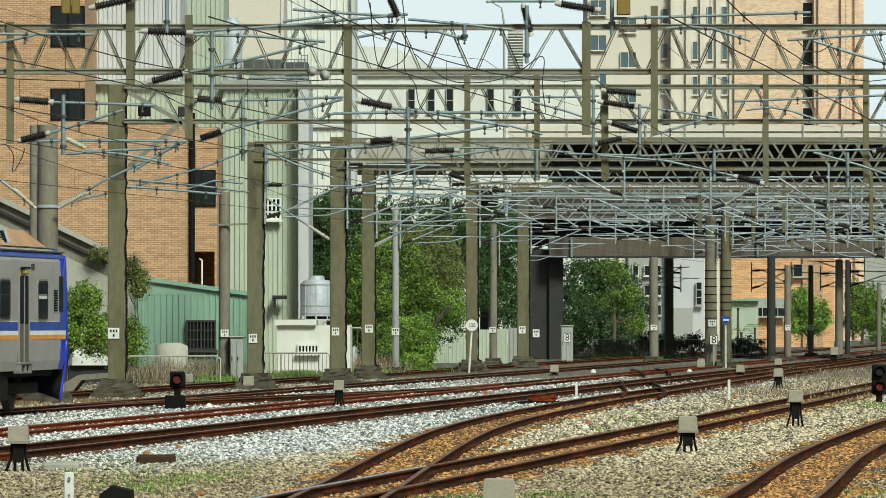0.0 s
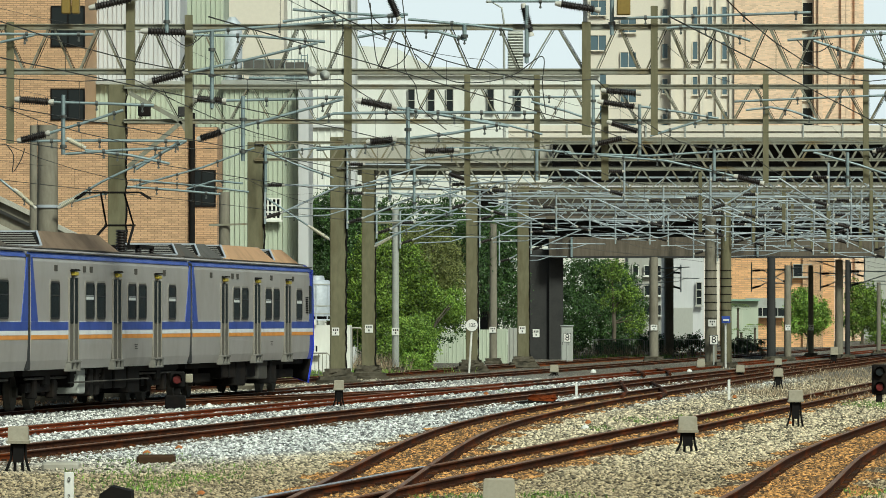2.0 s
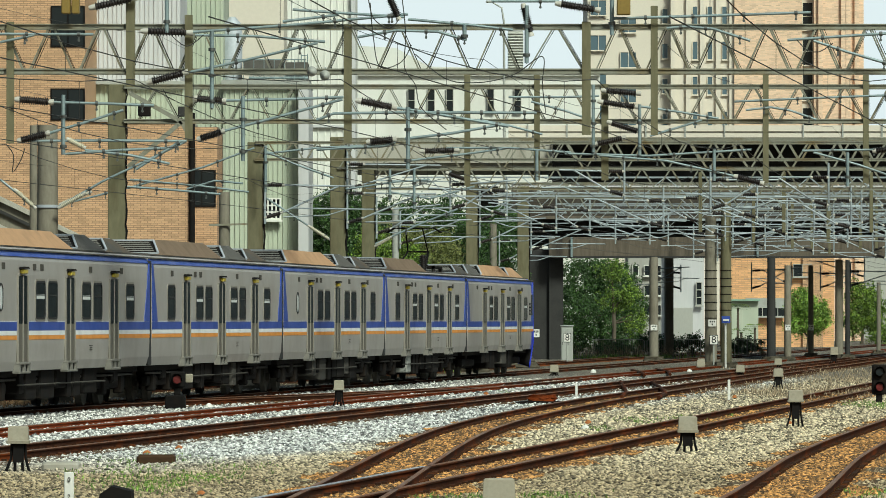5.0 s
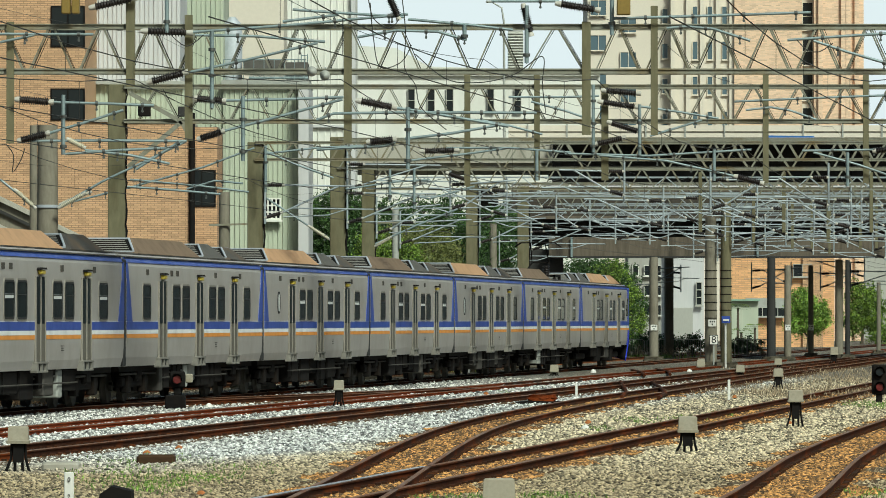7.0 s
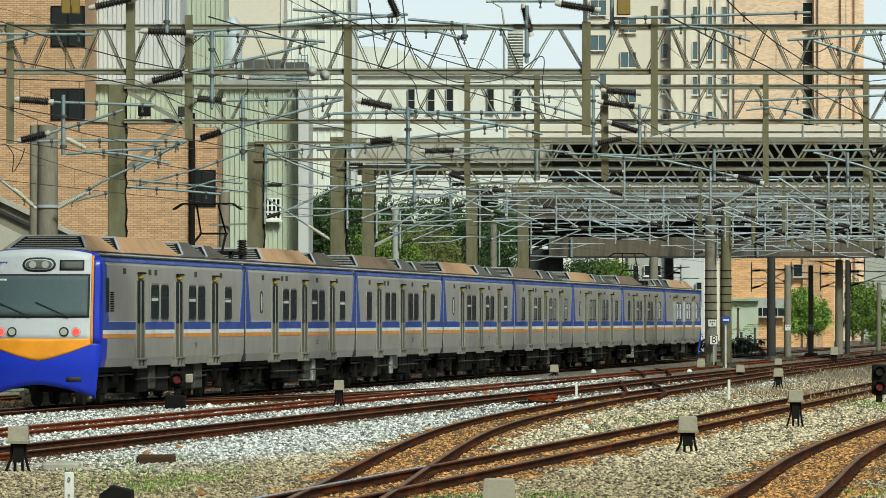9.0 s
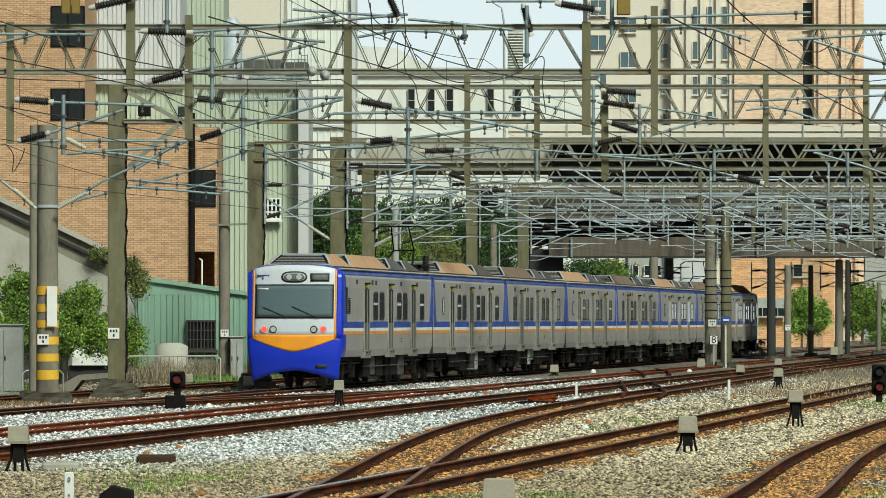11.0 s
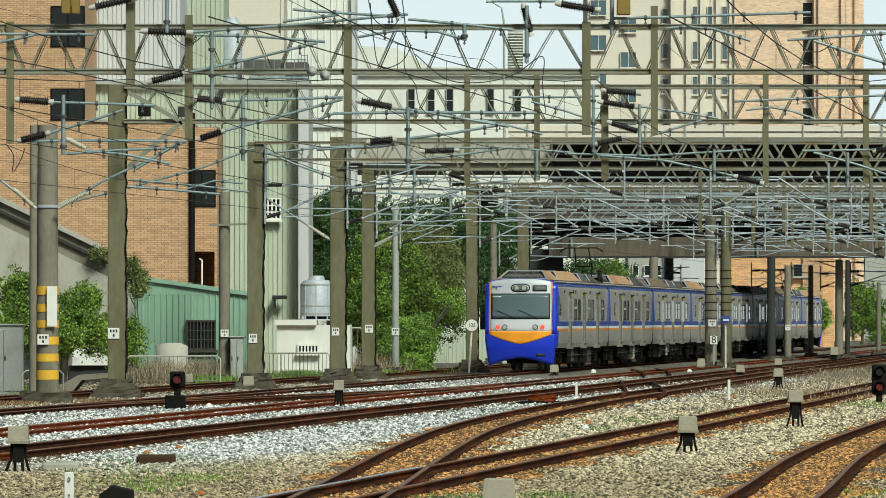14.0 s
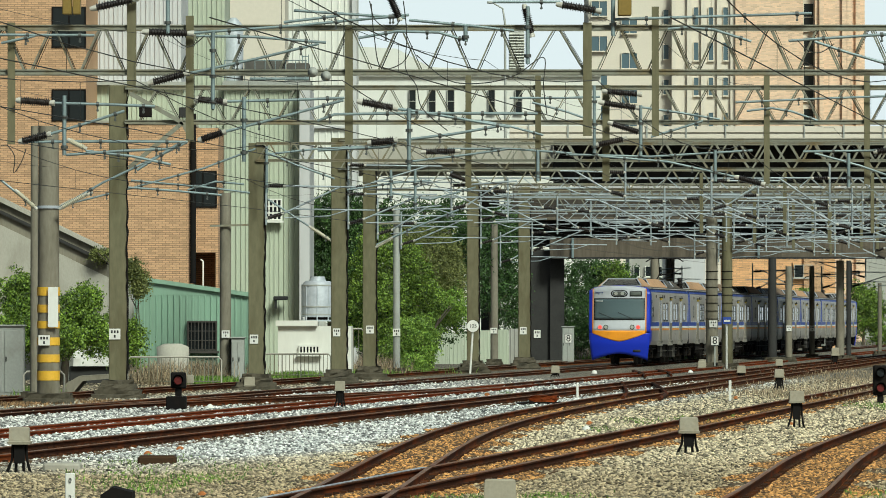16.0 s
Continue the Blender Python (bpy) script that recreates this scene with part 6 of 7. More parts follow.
# ---- trackside furniture ----
def pedestal(x, y, w, h, leg, label="grey trackside relay box on black legs"):
    ob = thing("trackside_box", label, "trackside box", pose(x, y, 0), group="trackside boxes")
    b = Build().loft([[(-w * 0.5, -w * 0.4, leg), (w * 0.5, -w * 0.4, leg), (w * 0.5, w * 0.4, leg), (-w * 0.5, w * 0.4, leg)],
                      [(-w * 0.53, -w * 0.43, leg + h * 0.15), (w * 0.53, -w * 0.43, leg + h * 0.15), (w * 0.53, w * 0.43, leg + h * 0.15), (-w * 0.53, w * 0.43, leg + h * 0.15)],
                      [(-w * 0.47, -w * 0.37, leg + h * 0.18), (w * 0.47, -w * 0.37, leg + h * 0.18), (w * 0.47, w * 0.37, leg + h * 0.18), (-w * 0.47, w * 0.37, leg + h * 0.18)],
                      [(-w * 0.44, -w * 0.34, leg + h * 0.94), (w * 0.44, -w * 0.34, leg + h * 0.94), (w * 0.44, w * 0.34, leg + h * 0.94), (-w * 0.44, w * 0.34, leg + h * 0.94)],
                      [(-w * 0.38, -w * 0.3, leg + h), (w * 0.38, -w * 0.3, leg + h), (w * 0.38, w * 0.3, leg + h), (-w * 0.38, w * 0.3, leg + h)]])
    part("case", b, BOX_PAINT, ob, "stained beige-grey case")
    if leg > 0.1:
        for k, (sx, fx) in enumerate(((-0.30, -0.62), (-0.12, -0.18), (0.14, 0.20), (0.30, 0.50))):
            part("leg", Build().tube([(sx * w, 0, leg), (sx * w * 1.1, 0, leg * 0.5), (fx * w, 0.02 * k, -0.03)], [0.022, 0.02, 0.024], 7), UNDER, ob)
        part("stem", Build().box(-w * 0.24, w * 0.24, -0.06, 0.06, leg * 0.35, leg), UNDER, ob)
    return ob


BOX_PAINT = surface("stained beige enamel", (0.34, 0.31, 0.24), 0.7, grain=22, stain=(0.22, 0.17, 0.11), patch=5)
pedestal(-6.121, 81.5, 0.32, 0.25, 0.42)
pedestal(4.053, 93.6, 0.34, 0.27, 0.34)
pedestal(7.238, 116, 0.32, 0.25, 0.52)
pedestal(-2.594, 141, 0.27, 0.25, 0.46)
pedestal(10.615, 179, 0.32, 0.26, 0.42)
pedestal(0.644, 65, 0.40, 0.30, 0.08, "weathered concrete cable box between tracks")
for a, y in ((981, 225), (1240, 250), (1310, 225), (1377, 262), (1241, 262), (440, 179)):
    pedestal(bearing(a, y), y, 0.36, 0.3, 0.14)
pedestal(19.376, 280, 0.40, 0.4, 0.5, "dark trackside box on a short stand")


def text_mesh(body, size, x, y, z, material, parent):
    cu = bpy.data.curves.new("sign_text", "FONT")
    cu.body, cu.size, cu.align_x, cu.align_y, cu.extrude = body, size, "CENTER", "CENTER", 0.004
    tmp = bpy.data.objects.new("tmp", cu)
    scene.collection.objects.link(tmp)
    me = bpy.data.meshes.new_from_object(tmp.evaluated_get(bpy.context.evaluated_depsgraph_get()))
    bpy.data.objects.remove(tmp)
    me.materials.clear()
    me.materials.append(material)
    ob = new("lettering", me)
    ob.parent = parent
    ob.matrix_basis = pose(x, y, z, 90, 0, 0)
    return ob


# round kilometre sign
km = thing("distance_post", "white round distance sign on a slanting white post", "sign")
y = 238
part("post", Build().tube([(1.095, y, 0), (1.214, y, 1.904)], 0.045, 8), WHITE_PAINT, km)
plate = part("plate", Build().tube([(1.214, y - 0.10, 2.0), (1.214, y - 0.06, 2.0)], 0.25, 24), WHITE_PAINT, km, "round white plate")
ringb = Build().tube([(1.214, y - 0.095, 2.0), (1.214, y - 0.05, 2.0)], 0.266, 24)
part("rim", ringb, BLACK_PAINT, km)
text_mesh("105", 0.22, 1.214, y - 0.108, 2.0, BLACK_PAINT, km)


def square_sign(a, b, base, w, h, y, text, size):
    ob = thing("number_sign", "white square sign with a black figure on a post", "sign", group="number signs")
    x, z = bearing(a, y), height(b, y)
    part("post", Build().tube([(x, y, 0), (x, y, z + h * 0.5)], 0.04, 8), GREY_BOX, ob)
    part("border", Build().box(x - w / 2 - 0.03, x + w / 2 + 0.03, y - 0.07, y - 0.04, z - h / 2 - 0.03, z + h / 2 + 0.03), BLACK_PAINT, ob)
    part("plate", Build().box(x - w / 2, x + w / 2, y - 0.085, y - 0.06, z - h / 2, z + h / 2), WHITE_PAINT, ob, "white plate")
    text_mesh(text, size, x, y - 0.09, z, BLACK_PAINT, ob)


square_sign(1004, 598, 640, 0.32, 0.42, 290, "8", 0.48)
square_sign(1263, 602, 645, 0.34, 0.40, 262, "8", 0.48)
tall = thing("marker_post", "white post with a small blue sign", "sign")
part("post", Build().tube([(12.9, 258, 0), (12.9, 258, 2.138)], 0.05, 8), WHITE_PAINT, tall)
part("plate", Build().box(12.719, 13.106, 257.85, 257.93, 2.087, 2.396), BLUE, tall, "blue plate with pale bars")
part("lettering", Build().box(12.771, 13.055, 257.83, 257.845, 2.177, 2.267), WHITE_PAINT, tall)
for a, b0, b1, w in ((1020, 706, 680, 0.07), (1290, 708, 672, 0.075)):
    y = 21900 / (b0 - 568)
    solo("white_peg", Build().box(bearing(a, y) - w / 2, bearing(a, y) + w / 2, y - 0.03, y + 0.03, -0.05, height(b1, y), 0.01), WHITE_PAINT, "short white peg in the ballast", "marker post", group="white pegs")
peg = thing("gradient_post", "white post with black figures in the ballast", "marker post")
part("post", Build().box(-4.422, -4.31, 65.95, 66.05, -0.05, 0.421, 0.008), WHITE_PAINT, peg)
text_mesh("0", 0.075, -4.363, 65.94, 0.335, BLACK_PAINT, peg)
text_mesh("2", 0.075, -4.363, 65.94, 0.137, BLACK_PAINT, peg)


# masts beside the line
def round_mast(a, w, y, top, label, arms=(), bands=False, mat_=None):
    x, r = bearing(a, y), w / 2e4 * y
    ob = thing("mast", label, "mast", group="masts beside the line")
    zt = height(top, y)
    part("shaft", Build().tube([(x, y, -0.05), (x, y, zt)], [r, r * 0.88], 16), mat_ or CONCRETE, ob, "weathered shaft")
    part("footing", rough_block(x, y, max(0.4, r * 2.2), 0.6, -0.05, 0.3, int(a)), FOOTING, ob)
    for b, l0, l1 in arms:
        part("cross_arm", Build().beam((bearing(a + l0, y), y - r - 0.04, height(b, y)), (bearing(a + l1, y), y - r - 0.04, height(b - 2, y)), 0.05, 0.07), TRUSS, ob)
    if bands:
        for b0, b1 in ((507, 522), (538, 552), (567, 580), (596, 610), (626, 640), (655, 672)):
            part("band", Build().tube([(x, y, height(b1, y)), (x, y, height(b0, y))], r * 1.02, 16), YELLOW, ob, "yellow warning band")
    return ob


def number_plate(a, b, w, h, y, off):
    """A mast plate whose figures are bars."""
    x, z = bearing(a, y), height(b, y)
    w, h = w / 1e4 * y, h / 1e4 * y
    ob = thing("mast_plate", "small white number plate fixed to a mast", "sign", group="mast plates")
    part("plate", Build().box(x - w / 2, x + w / 2, y - off - 0.02, y - off, z - h / 2, z + h / 2), WHITE_PAINT, ob)
    for k, (z0, z1, ww) in enumerate(((0.08, 0.34, 0.32), (-0.34, -0.08, 0.16))):
        for i in range(3 if k == 0 else 1):
            cxx = x + (i - 1) * w * 0.26 if k == 0 else x
            part("figure_bar", Build().box(cxx - w * 0.08, cxx + w * 0.08, y - off - 0.026, y - off - 0.02, z + z0 * h, z + z1 * h), BLACK_PAINT, ob)
    return ob


round_mast(84, 40, 150, 222, "thick round concrete mast with yellow warning bands", bands=True)
part("notice", Build().box(-10.487, -10.218, 149.60, 149.63, 2.04, 3.105), WHITE_PAINT, bpy.data.objects["mast"], "white notice board")
part("strap", Build().tube([(-10.5, 150, 5.19), (-10.5, 150, 5.265)], 0.315, 16), STAINLESS, bpy.data.objects["mast"], "pale steel strap")
round_mast(59, 15, 153, 222, "slim steel mast beside the round one", mat_=CONCRETE)
round_mast(397, 21, 199, 340, "round concrete mast with a lamp arm", [(399, -27, 42)])
round_mast(700, 13, 232, 366, "slim grey steel mast", [(395, -40, 60)], mat_=GREY_BOX)
round_mast(873, 14, 285, 396, "slim concrete mast in front of the fence")
round_mast(1157, 17, 300, 455, "round concrete mast near the bridge")
round_mast(1258, 22, 262.6, 385, "concrete mast wound with wires")
round_mast(1285, 20, 258.6, 345, "concrete mast beside the blue sign", mat_=MAST)
round_mast(1365, 16, 300, 455, "dark steel column under the bridge", mat_=CONCRETE_DARK)
round_mast(1394, 13, 300, 470, "pale concrete mast under the bridge")
round_mast(1435, 10, 330, 470, "thin concrete mast under the bridge")
round_mast(1485, 15, 320, 460, "concrete mast with a yellow foot", mat_=CONCRETE)
round_mast(1500, 9, 318, 460, "dark thin column under the bridge", mat_=CONCRETE_DARK)
round_mast(1555, 8, 360, 500, "thin grey mast far down the line")
for a, b, w, h, y, off in ((202, 590, 20, 19, 160, 0.21), (78, 601, 20, 18, 150, 0.34), (448, 599, 15, 16, 179.5, 0.21), (398, 590, 14, 13, 199, 0.25), (594, 587, 13, 14, 195.5, 0.21), (653, 582, 14, 14, 210, 0.21), (700, 587, 13, 13, 232, 0.16), (872, 584, 12, 10, 285, 0.22), (924, 584, 12, 13, 262, 0.21), (949, 590, 12, 14, 319, -0.45), (1260, 572, 14, 12, 262.6, 0.3), (1157, 580, 12, 10, 300, 0.27), (1394, 580, 9, 10, 300, 0.2), (1435, 580, 9, 10, 330, 0.2)):
    number_plate(a, b, w, h, y, off)


for k in range(0, 13, 2):
    for a, y, w in ((1258, 262.6, 22), (1285, 258.6, 20)):
        if k < 11 or a < 1270:
            part("wire_coil", Build().tube([(bearing(a, y), y, height(480 + 7 * k, y)), (bearing(a, y), y, height(478.6 + 7 * k, y))], w / 2e4 * y * 1.02, 12), UNDER, bpy.data.objects["mast.006" if a < 1270 else "mast.007"], "dark coil of wire")


# fences
def railing(a0, a1, y, z1, n, label):
    ob = thing("railing", label, "fence", group="railings beside the line")
    x0, x1 = bearing(a0, y), bearing(a1, y)
    part("top_rail", Build().tube([(x0, y, 0), (x0, y, z1 - 0.1), (x0 + 0.1, y, z1), (x1 - 0.1, y, z1), (x1, y, z1 - 0.1), (x1, y, 0)], 0.03, 8), CONCRETE_PALE, ob)
    part("lower_rail", Build().tube([(x0, y, 0.15), (x1, y, 0.15)], 0.02, 6), TRUSS, ob)
    for i in range(1, n):
        x = x0 + (x1 - x0) * i / n
        part("baluster", Build().tube([(x, y, 0.15 if i % 5 else 0), (x, y, z1)], 0.012 if i % 5 else 0.022, 5), TRUSS, ob)
    return ob


railing(224, 390, 193, 0.98, 22, "low weathered steel railing before dry stalks")
railing(464, 584, 216, 0.95, 18, "low weathered steel railing before the pump house")
railing(40, 112, 163, 0.75, 4, "short pale handrail beside the mast")
railing(596, 642, 228, 1.9, 5, "pale blue-grey steel rack beside the mast")
for a0, a1 in ((1050, 1140), (1145, 1240), (1300, 1360)):
    railing(a0, a1, 345, 1.05, 26, "rusty railing before the shrubs")
gf = thing("green_fence", "pale green corrugated fence panels", "fence")
for k in range(6):
    a0 = 764 + k * 27
    part("panel", corrugated(bearing(a0, 292), bearing(a0 + 26.4, 292), 292, 0, height(588 + k * -1.5, 292), 0.2, 0.03, 0.05), PALE_SHEET if k < 5 else PLASTER_GREY, gf, "pale green panel")

# cabinets, stairs and culvert
def cabinet(a0, a1, b0, b1, y, label):
    x0, x1 = bearing(a0, y), bearing(a1, y)
    z0, z1 = 0.0, height(b0, y)
    ob = thing("cabinet", label, "cabinet", group="trackside cabinets")
    part("case", Build().box(x0, x1, y, y + 0.6, z0, z1, 0.02), GREY_BOX, ob)
    part("roof", Build().box(x0 - 0.05, x1 + 0.05, y - 0.06, y + 0.66, z1, z1 + 0.06, 0.02), GREY_BOX, ob)
    for k in range(2):
        m0 = x0 + (x1 - x0) * (0.06 + 0.46 * k)
        d = part("door", Build().box(m0, m0 + (x1 - x0) * 0.42, y - 0.025, y - 0.002, z0 + 0.12, z1 - 0.1, 0.008), GREY_BOX, ob)
        part("handle", Build().box(m0 + 0.03, m0 + 0.06, y - 0.05, y - 0.025, z1 * 0.5, z1 * 0.5 + 0.14), UNDER, d)
    return ob


cabinet(-30, 40, 577, 690, 166, "grey trackside cabinet with two doors")
cabinet(407, 430, 598, 670, 198.4, "narrow pale grey cabinet beside a mast")
cabinet(993, 1014, 578, 638, 293, "pale grey cabinet behind the number sign")
stair = thing("stair_flight", "sloping concrete footbridge stair with dark edge", "stairs")
part("flight", Build().prism([(-17.139, 6.974), (-12.355, 4.686), (-12.355, 3.771), (-17.139, 6.142)], 207, 209.5), CONCRETE, stair, "concrete flight")
part("edge", Build().prism([(-17.049, 7.117), (-12.29, 4.819), (-12.29, 4.674), (-17.049, 6.951)], 206.8, 209.6), CONCRETE_PALE, stair, "pale coping")
part("edge", Build().prism([(-17.049, 6.661), (-12.29, 4.384), (-12.29, 4.26), (-17.049, 6.537)], 206.85, 207.0), CONCRETE_DARK, stair, "dark handrail line")
part("side_wall", wall_box(-17.724, -11.508, 210, 211, 0, 3.87), PLASTER_GREY, stair, "grey side wall")
part("upper_wall", Build().prism([(-17.462, 6.33), (-12.29, 3.805), (-12.29, 2.356), (-17.462, 2.356)], 206.9, 207.0), CONCRETE_PALE, stair, "pale plastered wall")
cul = thing("culvert", "small pale concrete culvert edge beside the mast", "culvert")
part("coping", Build().prism([(-11.73, 0), (-11.455, 0.332), (-11.077, 0.539), (-10.182, 0.59), (-10.182, 0.453), (-10.974, 0.384), (-11.283, 0)], 171.6, 174), CONCRETE, cul)
pan = thing("round_planter", "shallow round concrete tub before the shed", "tub")
part("tub", Build().tube([(-9.552, 199, 0), (-9.552, 199, 1.294), (-9.552, 199, 1.414)], [0.55, 0.58, 0.3], 18), CONCRETE_PALE, pan)


# dwarf signals
def dwarf(a, b, y, lenses, lit=None):
    ob = thing("dwarf_signal", "black dwarf signal with round lenses on a stand", "signal", group="dwarf signals")
    x, z = bearing(a, y), height(b, y)
    h = 0.20 * lenses
    part("housing", Build().box(x - 0.19, x + 0.19, y - 0.1, y + 0.15, z - h, z + h, 0.03), UNDER, ob)
    for k in range(lenses):
        zz = z + h - 0.2 - 0.4 * k
        lens = part("lens", Build().tube([(x, y - 0.14, zz), (x, y - 0.09, zz)], 0.10, 14), RED_GLASS if (k == lenses - 1) else GLASS_DARK, ob, "round signal lens")
        part("hood", Build().tube([(x, y - 0.22, zz + 0.02), (x, y - 0.09, zz + 0.02)], 0.13, 14, False), UNDER, lens)
    part("relay_case", Build().box(x + 0.20, x + 0.38, y - 0.05, y + 0.12, z - 0.08, z + 0.14, 0.02), BOX_PAINT, ob, "small beige relay case")
    part("stand", Build().box(x - 0.08, x + 0.08, y - 0.05, y + 0.1, -0.05, z - h, 0.01), UNDER, ob)


RED_GLASS = plain("unlit red lens", (0.12, 0.02, 0.02), 0.15)
dwarf(314, 672, 140, 1)
dwarf(1556, 672, 150, 2)
solo("cable_box", Build().box(-6.874, -6.384, 139.7, 140.3, -0.03, 0.342, 0.02), UNDER, "black steel cable box in the ballast", "cable box")
solo("cable_box", Build().prism([(-4.074, -0.05), (-3.672, -0.05), (-3.672, 0.18), (-3.913, 0.24), (-4.047, 0.147)], 66.6, 67.2), UNDER, "black angular cover beside the track", "cable box")
ROTTEN_WOOD = surface("rotten wet timber", (0.06, 0.034, 0.018), 0.9, grain=9, vary=0.5, stain=(0.02, 0.013, 0.008), stretch=(0.3, 1, 1))
solo("old_timber", Build().box(-4.66, -4.08, 85.9, 86.4, -0.02, 0.15, 0.035), ROTTEN_WOOD, "rotten brown timber end in the weeds", "timber")
solo("concrete_slab", Build().box(-5.86, -5.32, 82.5, 83.2, -0.05, 0.12, 0.03), CONCRETE_PALE, "half-buried concrete slab in the ballast", "slab")
PAINT_STONE = surface("rust orange stone", (0.40, 0.15, 0.05), 0.8, grain=14)


def boulder(a, y, r, material, label):
    rr = random.Random(a)
    pts, rs = [], []
    for k in range(6):
        t = k / 5
        pts.append((0, 0, -0.04 + r * 1.45 * t))
        rs.append(max(0.02, r * math.sqrt(max(0.0, 1 - t ** 2.6)) * rr.uniform(0.92, 1.08)))
    solo("stone", Build().tube(pts, rs, 9), material, label, "stone", "loose stones", m=pose(bearing(a, y), y, 0, 0, 0, rr.uniform(0, 90)))


for a, b, r, m in ((260, 806, 0.085, PAINT_STONE), (317, 797, 0.085, PAINT_STONE), (1041, 751, 0.09, PAINT_STONE), (1036, 761, 0.10, WHITE_PAINT), (356, 878, 0.075, PAINT_STONE), (1398, 752, 0.08, PAINT_STONE), (730, 693, 0.11, WHITE_PAINT), (1050, 660, 0.13, WHITE_PAINT), (370, 722, 0.11, WHITE_PAINT), (205, 690, 0.12, WHITE_PAINT), (1000, 715, 0.10, WHITE_PAINT), (1220, 660, 0.13, WHITE_PAINT), (1300, 705, 0.09, PAINT_STONE), (560, 690, 0.1, PAINT_STONE), (860, 700, 0.1, PAINT_STONE)):
    boulder(a, 21900 / (b - 568), r, m, "white painted stone in the ballast" if m is WHITE_PAINT else "rust-orange round stone in the ballast")
solo("steel_plate", Build().prism([(1.95, 0.0), (3.25, 0.0), (3.3, 0.06), (2.3, 0.085), (1.9, 0.05)], 148.4, 149.8), UNDER, "dark flat steel plate lying on the ballast", "scrap")
solo("rusty_scrap", rough_block(2.62, 149.0, 0.36, 0.3, 0.06, 0.24, 8), RAIL_RED, "rusty red scrap heap on the dark plate", "scrap")
tarp = solo("white_tarpaulin", rough_block(-12.3, 199.5, 0.75, 0.7, 0.62, 1.5, 12), WHITE_PAINT, "white tarpaulin over a pile behind the bush", "tarpaulin")
solo("stone_bench", Build().box(-13.2, -11.4, 199.0, 200.3, -0.02, 0.62, 0.04), CONCRETE_DARK, "low dark stone bench behind the bush", "bench")


# point rods beside the far turnout
rods = thing("point_rodding", "bent rusty point rods between the rails", "point rods")
for pts in ([(1098, 676), (1104, 684), (1108, 694), (1100, 703)], [(1152, 676), (1168, 686), (1178, 697), (1165, 704)], [(1118, 655), (1136, 660), (1140, 665)], [(1160, 654), (1182, 658), (1186, 663)]):
    part("rod", Build().tube([(bearing(a, 20700 / (b - 568)), 20700 / (b - 568), 0.12) for a, b in pts], 0.06, 6), RAIL_RUST, rods)


# ---- loose ballast stones over the nearer ground ----
def stone_field(count, near, far, seed, rusty):
    rng = np.random.default_rng(seed)
    u = rng.random(count)
    y = near * far / (far - u * (far - near))
    x = rng.uniform(-0.083, 0.083, count) * y
    close = np.zeros(count, bool)
    on_rail = np.zeros(count, bool)
    lift = np.zeros(count)
    for way, bed, buried in WAYS:
        p = np.array(way)
        d = np.abs(x - np.interp(y, p[:, 1], p[:, 0]))
        if bed is not None:
            close |= d < 0.95 + 0.25 * np.sin(y * 0.9)
        on_rail |= np.abs(d - 0.5335) < 0.10
        if buried:
            lift = np.maximum(lift, np.where((y > p[0, 1]) & (y < p[-1, 1]), np.clip((1.5 - d) / 0.5, 0, 1) * 0.045, 0))
    keep = (close == rusty) & ~on_rail
    x, y, lift = x[keep], y[keep], lift[keep]
    count = len(x)
    s = rng.uniform(0.02, 0.058, count) * (0.75 + 0.45 * (y / 120))
    v0 = np.array([(1, 0, 0), (0, 1, 0), (-1, 0, 0), (0, -1, 0), (0.2, -0.15, 0.48), (0.15, 0.1, -0.4)])
    jit = rng.uniform(0.45, 1.35, (count, 6, 3))
    jit[:, :, 1] *= 0.8
    ang = rng.uniform(0, 6.283, count)
    ca, sa = np.cos(ang)[:, None], np.sin(ang)[:, None]
    loc = v0[None] * jit
    loc[:, :4, 2] += rng.uniform(-0.3, 0.3, (count, 4))
    px = (loc[:, :, 0] * ca - loc[:, :, 1] * sa) * s[:, None] + x[:, None]
    py = (loc[:, :, 0] * sa + loc[:, :, 1] * ca) * s[:, None] + y[:, None]
    pz = loc[:, :, 2] * s[:, None] + (lift + rng.uniform(-0.006, 0.024, count))[:, None]
    verts = np.stack([px, py, pz], -1).reshape(-1, 3)
    f0 = np.array([(0, 1, 4), (1, 2, 4), (2, 3, 4), (3, 0, 4), (1, 0, 5), (2, 1, 5), (3, 2, 5), (0, 3, 5)])
    faces = (f0[None] + (np.arange(count) * 6)[:, None, None]).reshape(-1, 3)
    me = bpy.data.meshes.new("ballast_stones")
    me.vertices.add(len(verts))
    me.vertices.foreach_set("co", verts.ravel())
    me.loops.add(len(faces) * 3)
    me.loops.foreach_set("vertex_index", faces.ravel().astype(np.int32))
    me.polygons.add(len(faces))
    me.polygons.foreach_set("loop_start", (np.arange(len(faces)) * 3).astype(np.int32))
    me.update(calc_edges=True)
    me.validate()
    me.materials.append(STONES_RUST if rusty else STONES)
    ob = new("ballast_stones", me)
    return tagged(ob, "rust-brown ballast stones between the rails" if rusty else "loose broken ballast stones, pale grey to cream", "ballast", kind="stuff")


stone_field(170000, 63, 215, 5, False)
stone_field(270000, 63, 170, 6, True)

# pale hazy sky far behind everything
k = Nodes("hazy sky")
k.bsdf.inputs["Emission Color"].default_value = (0.92, 0.92, 0.97, 1)
k.bsdf.inputs["Emission Strength"].default_value = 0.86
solo("backdrop", Build().box(-900, 1100, 3600, 3610, -5, 900), k.done((0.02, 0.02, 0.02), 1.0), "pale hazy sky behind the town", "sky", kind="structure")


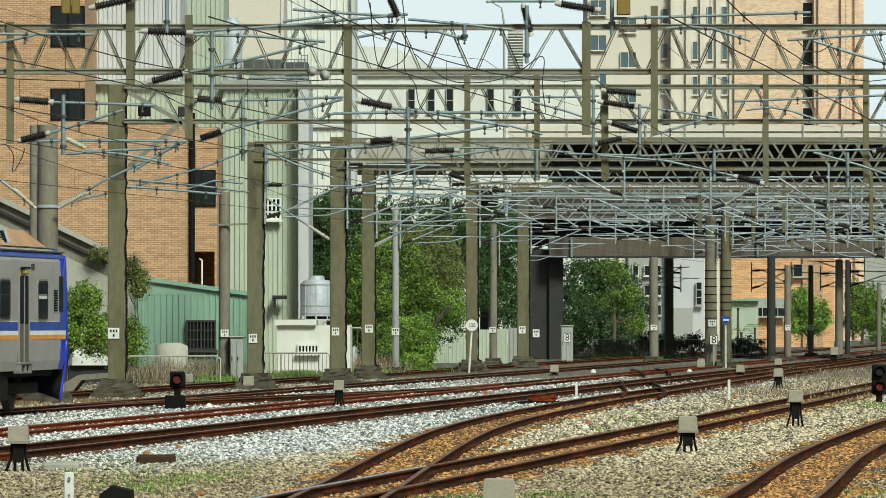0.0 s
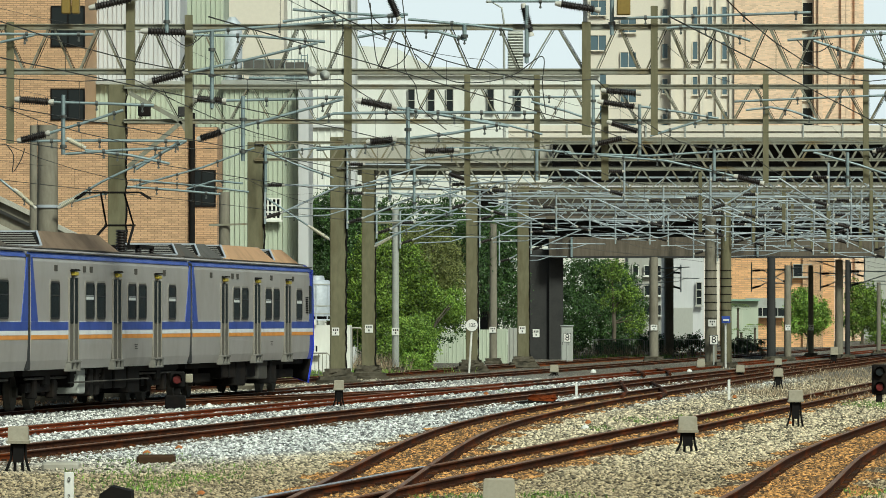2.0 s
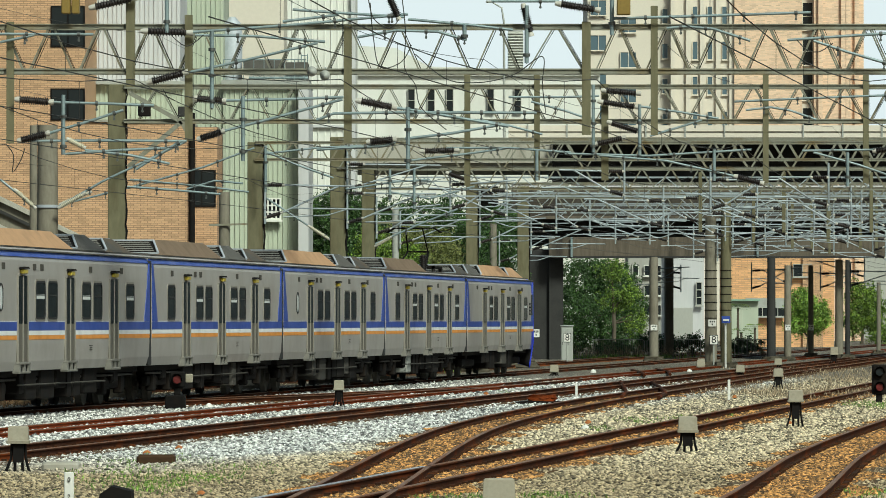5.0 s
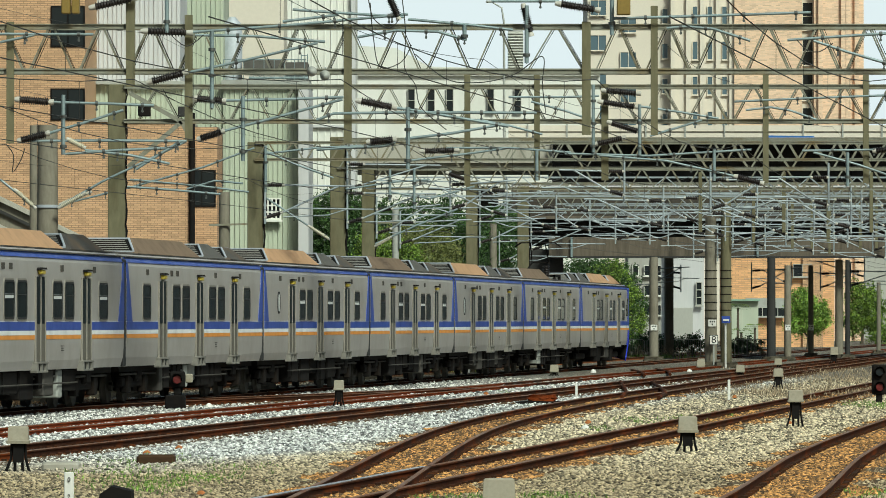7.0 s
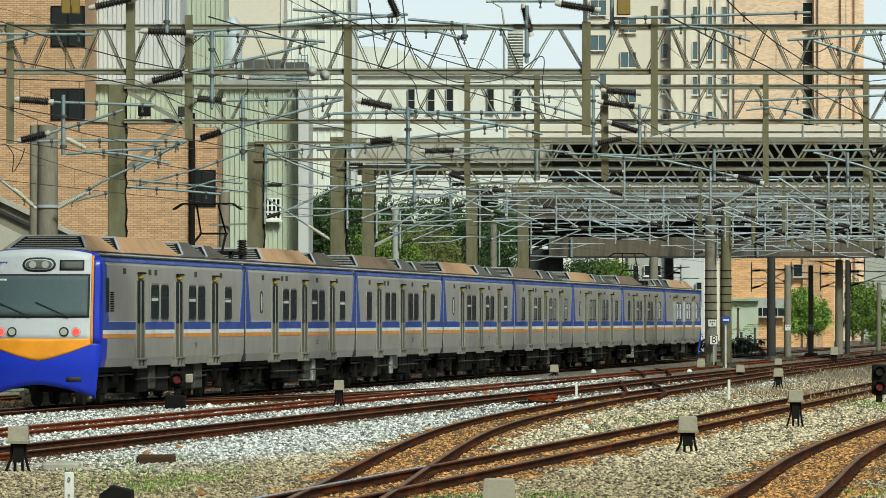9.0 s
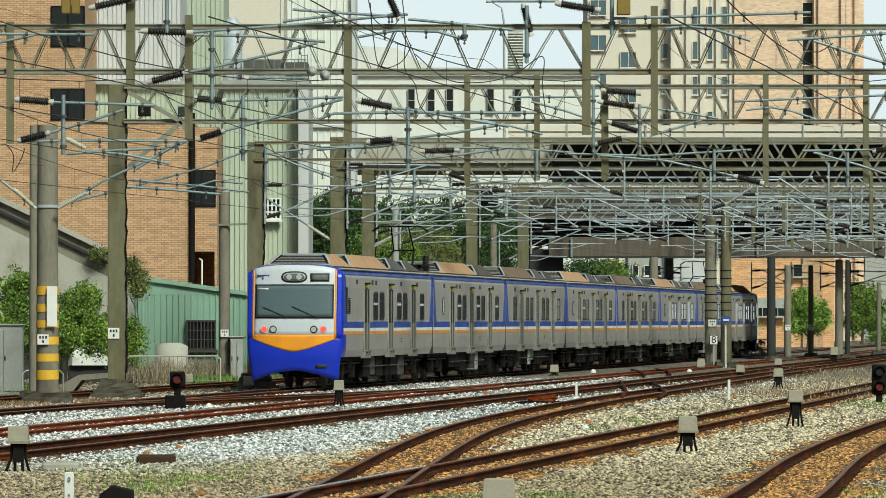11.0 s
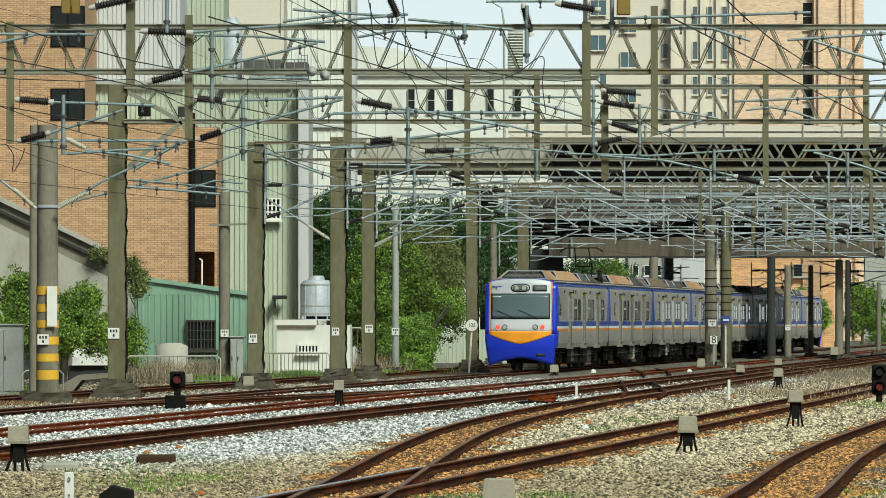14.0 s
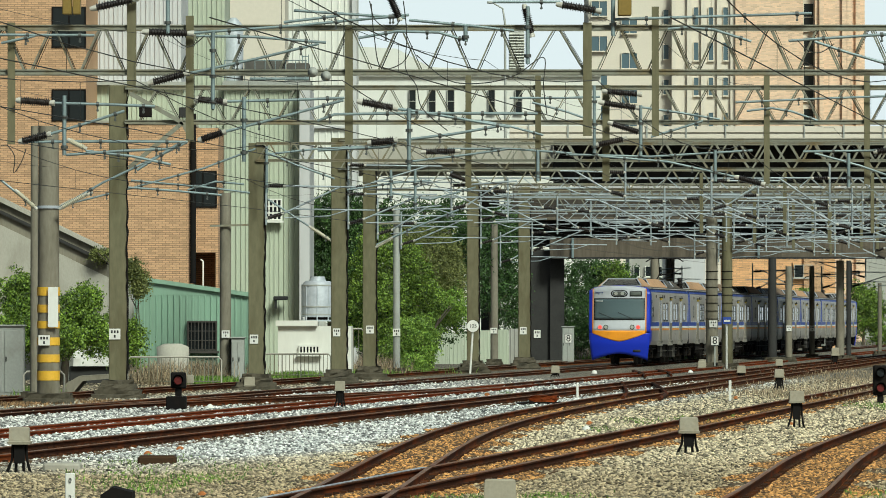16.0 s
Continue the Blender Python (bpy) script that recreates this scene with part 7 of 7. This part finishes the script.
# ---- what moves ----
def build_van():
    """A blue delivery van on the bridge; x is forward."""
    ob = thing("delivery_van", "blue delivery van driving over the bridge", "van")
    part("body", Build().prism([(-2.1, 0.3), (2.1, 0.3), (2.15, 0.75), (1.45, 0.95), (0.95, 1.52), (-1.9, 1.56), (-2.1, 1.3)], -0.8, 0.8), VAN_BLUE, ob, "blue van body")
    part("side_window", Build().box(0.1, 0.95, -0.815, -0.79, 0.98, 1.36), GLASS_DARK, ob)
    part("windscreen", Build().add([(1.46, -0.7, 0.98), (1.46, 0.7, 0.98), (0.99, 0.7, 1.49), (0.99, -0.7, 1.49), (1.42, -0.7, 0.94), (1.42, 0.7, 0.94), (0.95, 0.7, 1.45), (0.95, -0.7, 1.45)], [(0, 1, 2, 3), (7, 6, 5, 4), (0, 4, 5, 1), (1, 5, 6, 2), (2, 6, 7, 3), (3, 7, 4, 0)]), GLASS_DARK, ob)
    for wx in (-1.3, 1.3):
        for wy in (-0.72, 0.72):
            wheel = part("wheel", Build().tube([(wx, wy - 0.09, 0.31), (wx, wy + 0.09, 0.31)], 0.31, 16), RUBBER, ob)
            part("hub", Build().tube([(wx, wy - 0.1, 0.31), (wx, wy + 0.1, 0.31)], 0.15, 12), STAINLESS, wheel)
    part("bumper", Build().box(2.08, 2.22, -0.78, 0.78, 0.32, 0.52, 0.03), RUBBER, ob)
    return ob


VAN_BLUE = surface("blue van paint", (0.03, 0.14, 0.48), 0.35, grain=6, vary=0.06)
van = build_van()


def tail_depth(t):
    """How far away the rear end of the train is; it gathers speed slowly."""
    return -31.8 + 17.9 * t + 0.043 * t * t


TIMES = [0, 0.1] + [0.5 * k for k in range(1, 32)] + [15.9, 16.0]


def motions():
    ux, uy = SLOPE / math.hypot(1, SLOPE), 1 / math.hypot(1, SLOPE)
    for n, car in enumerate(TRAIN):
        rows = []
        for t in TIMES:
            y = tail_depth(t)
            s = 20.25 * n + 10.37
            x0, y0 = TRACK_A + SLOPE * y + ux * s, y + uy * s
            rows.append((t, pose(x0, y0, RAIL_TOP, 0, 0, YAW if n < 7 else YAW + 180)))
        walk(car, rows)
    walk(van, [(t, pose(10.6 + 14.4 * (t - 6.3), 330.5, 11.45)) for t in TIMES])


motions()
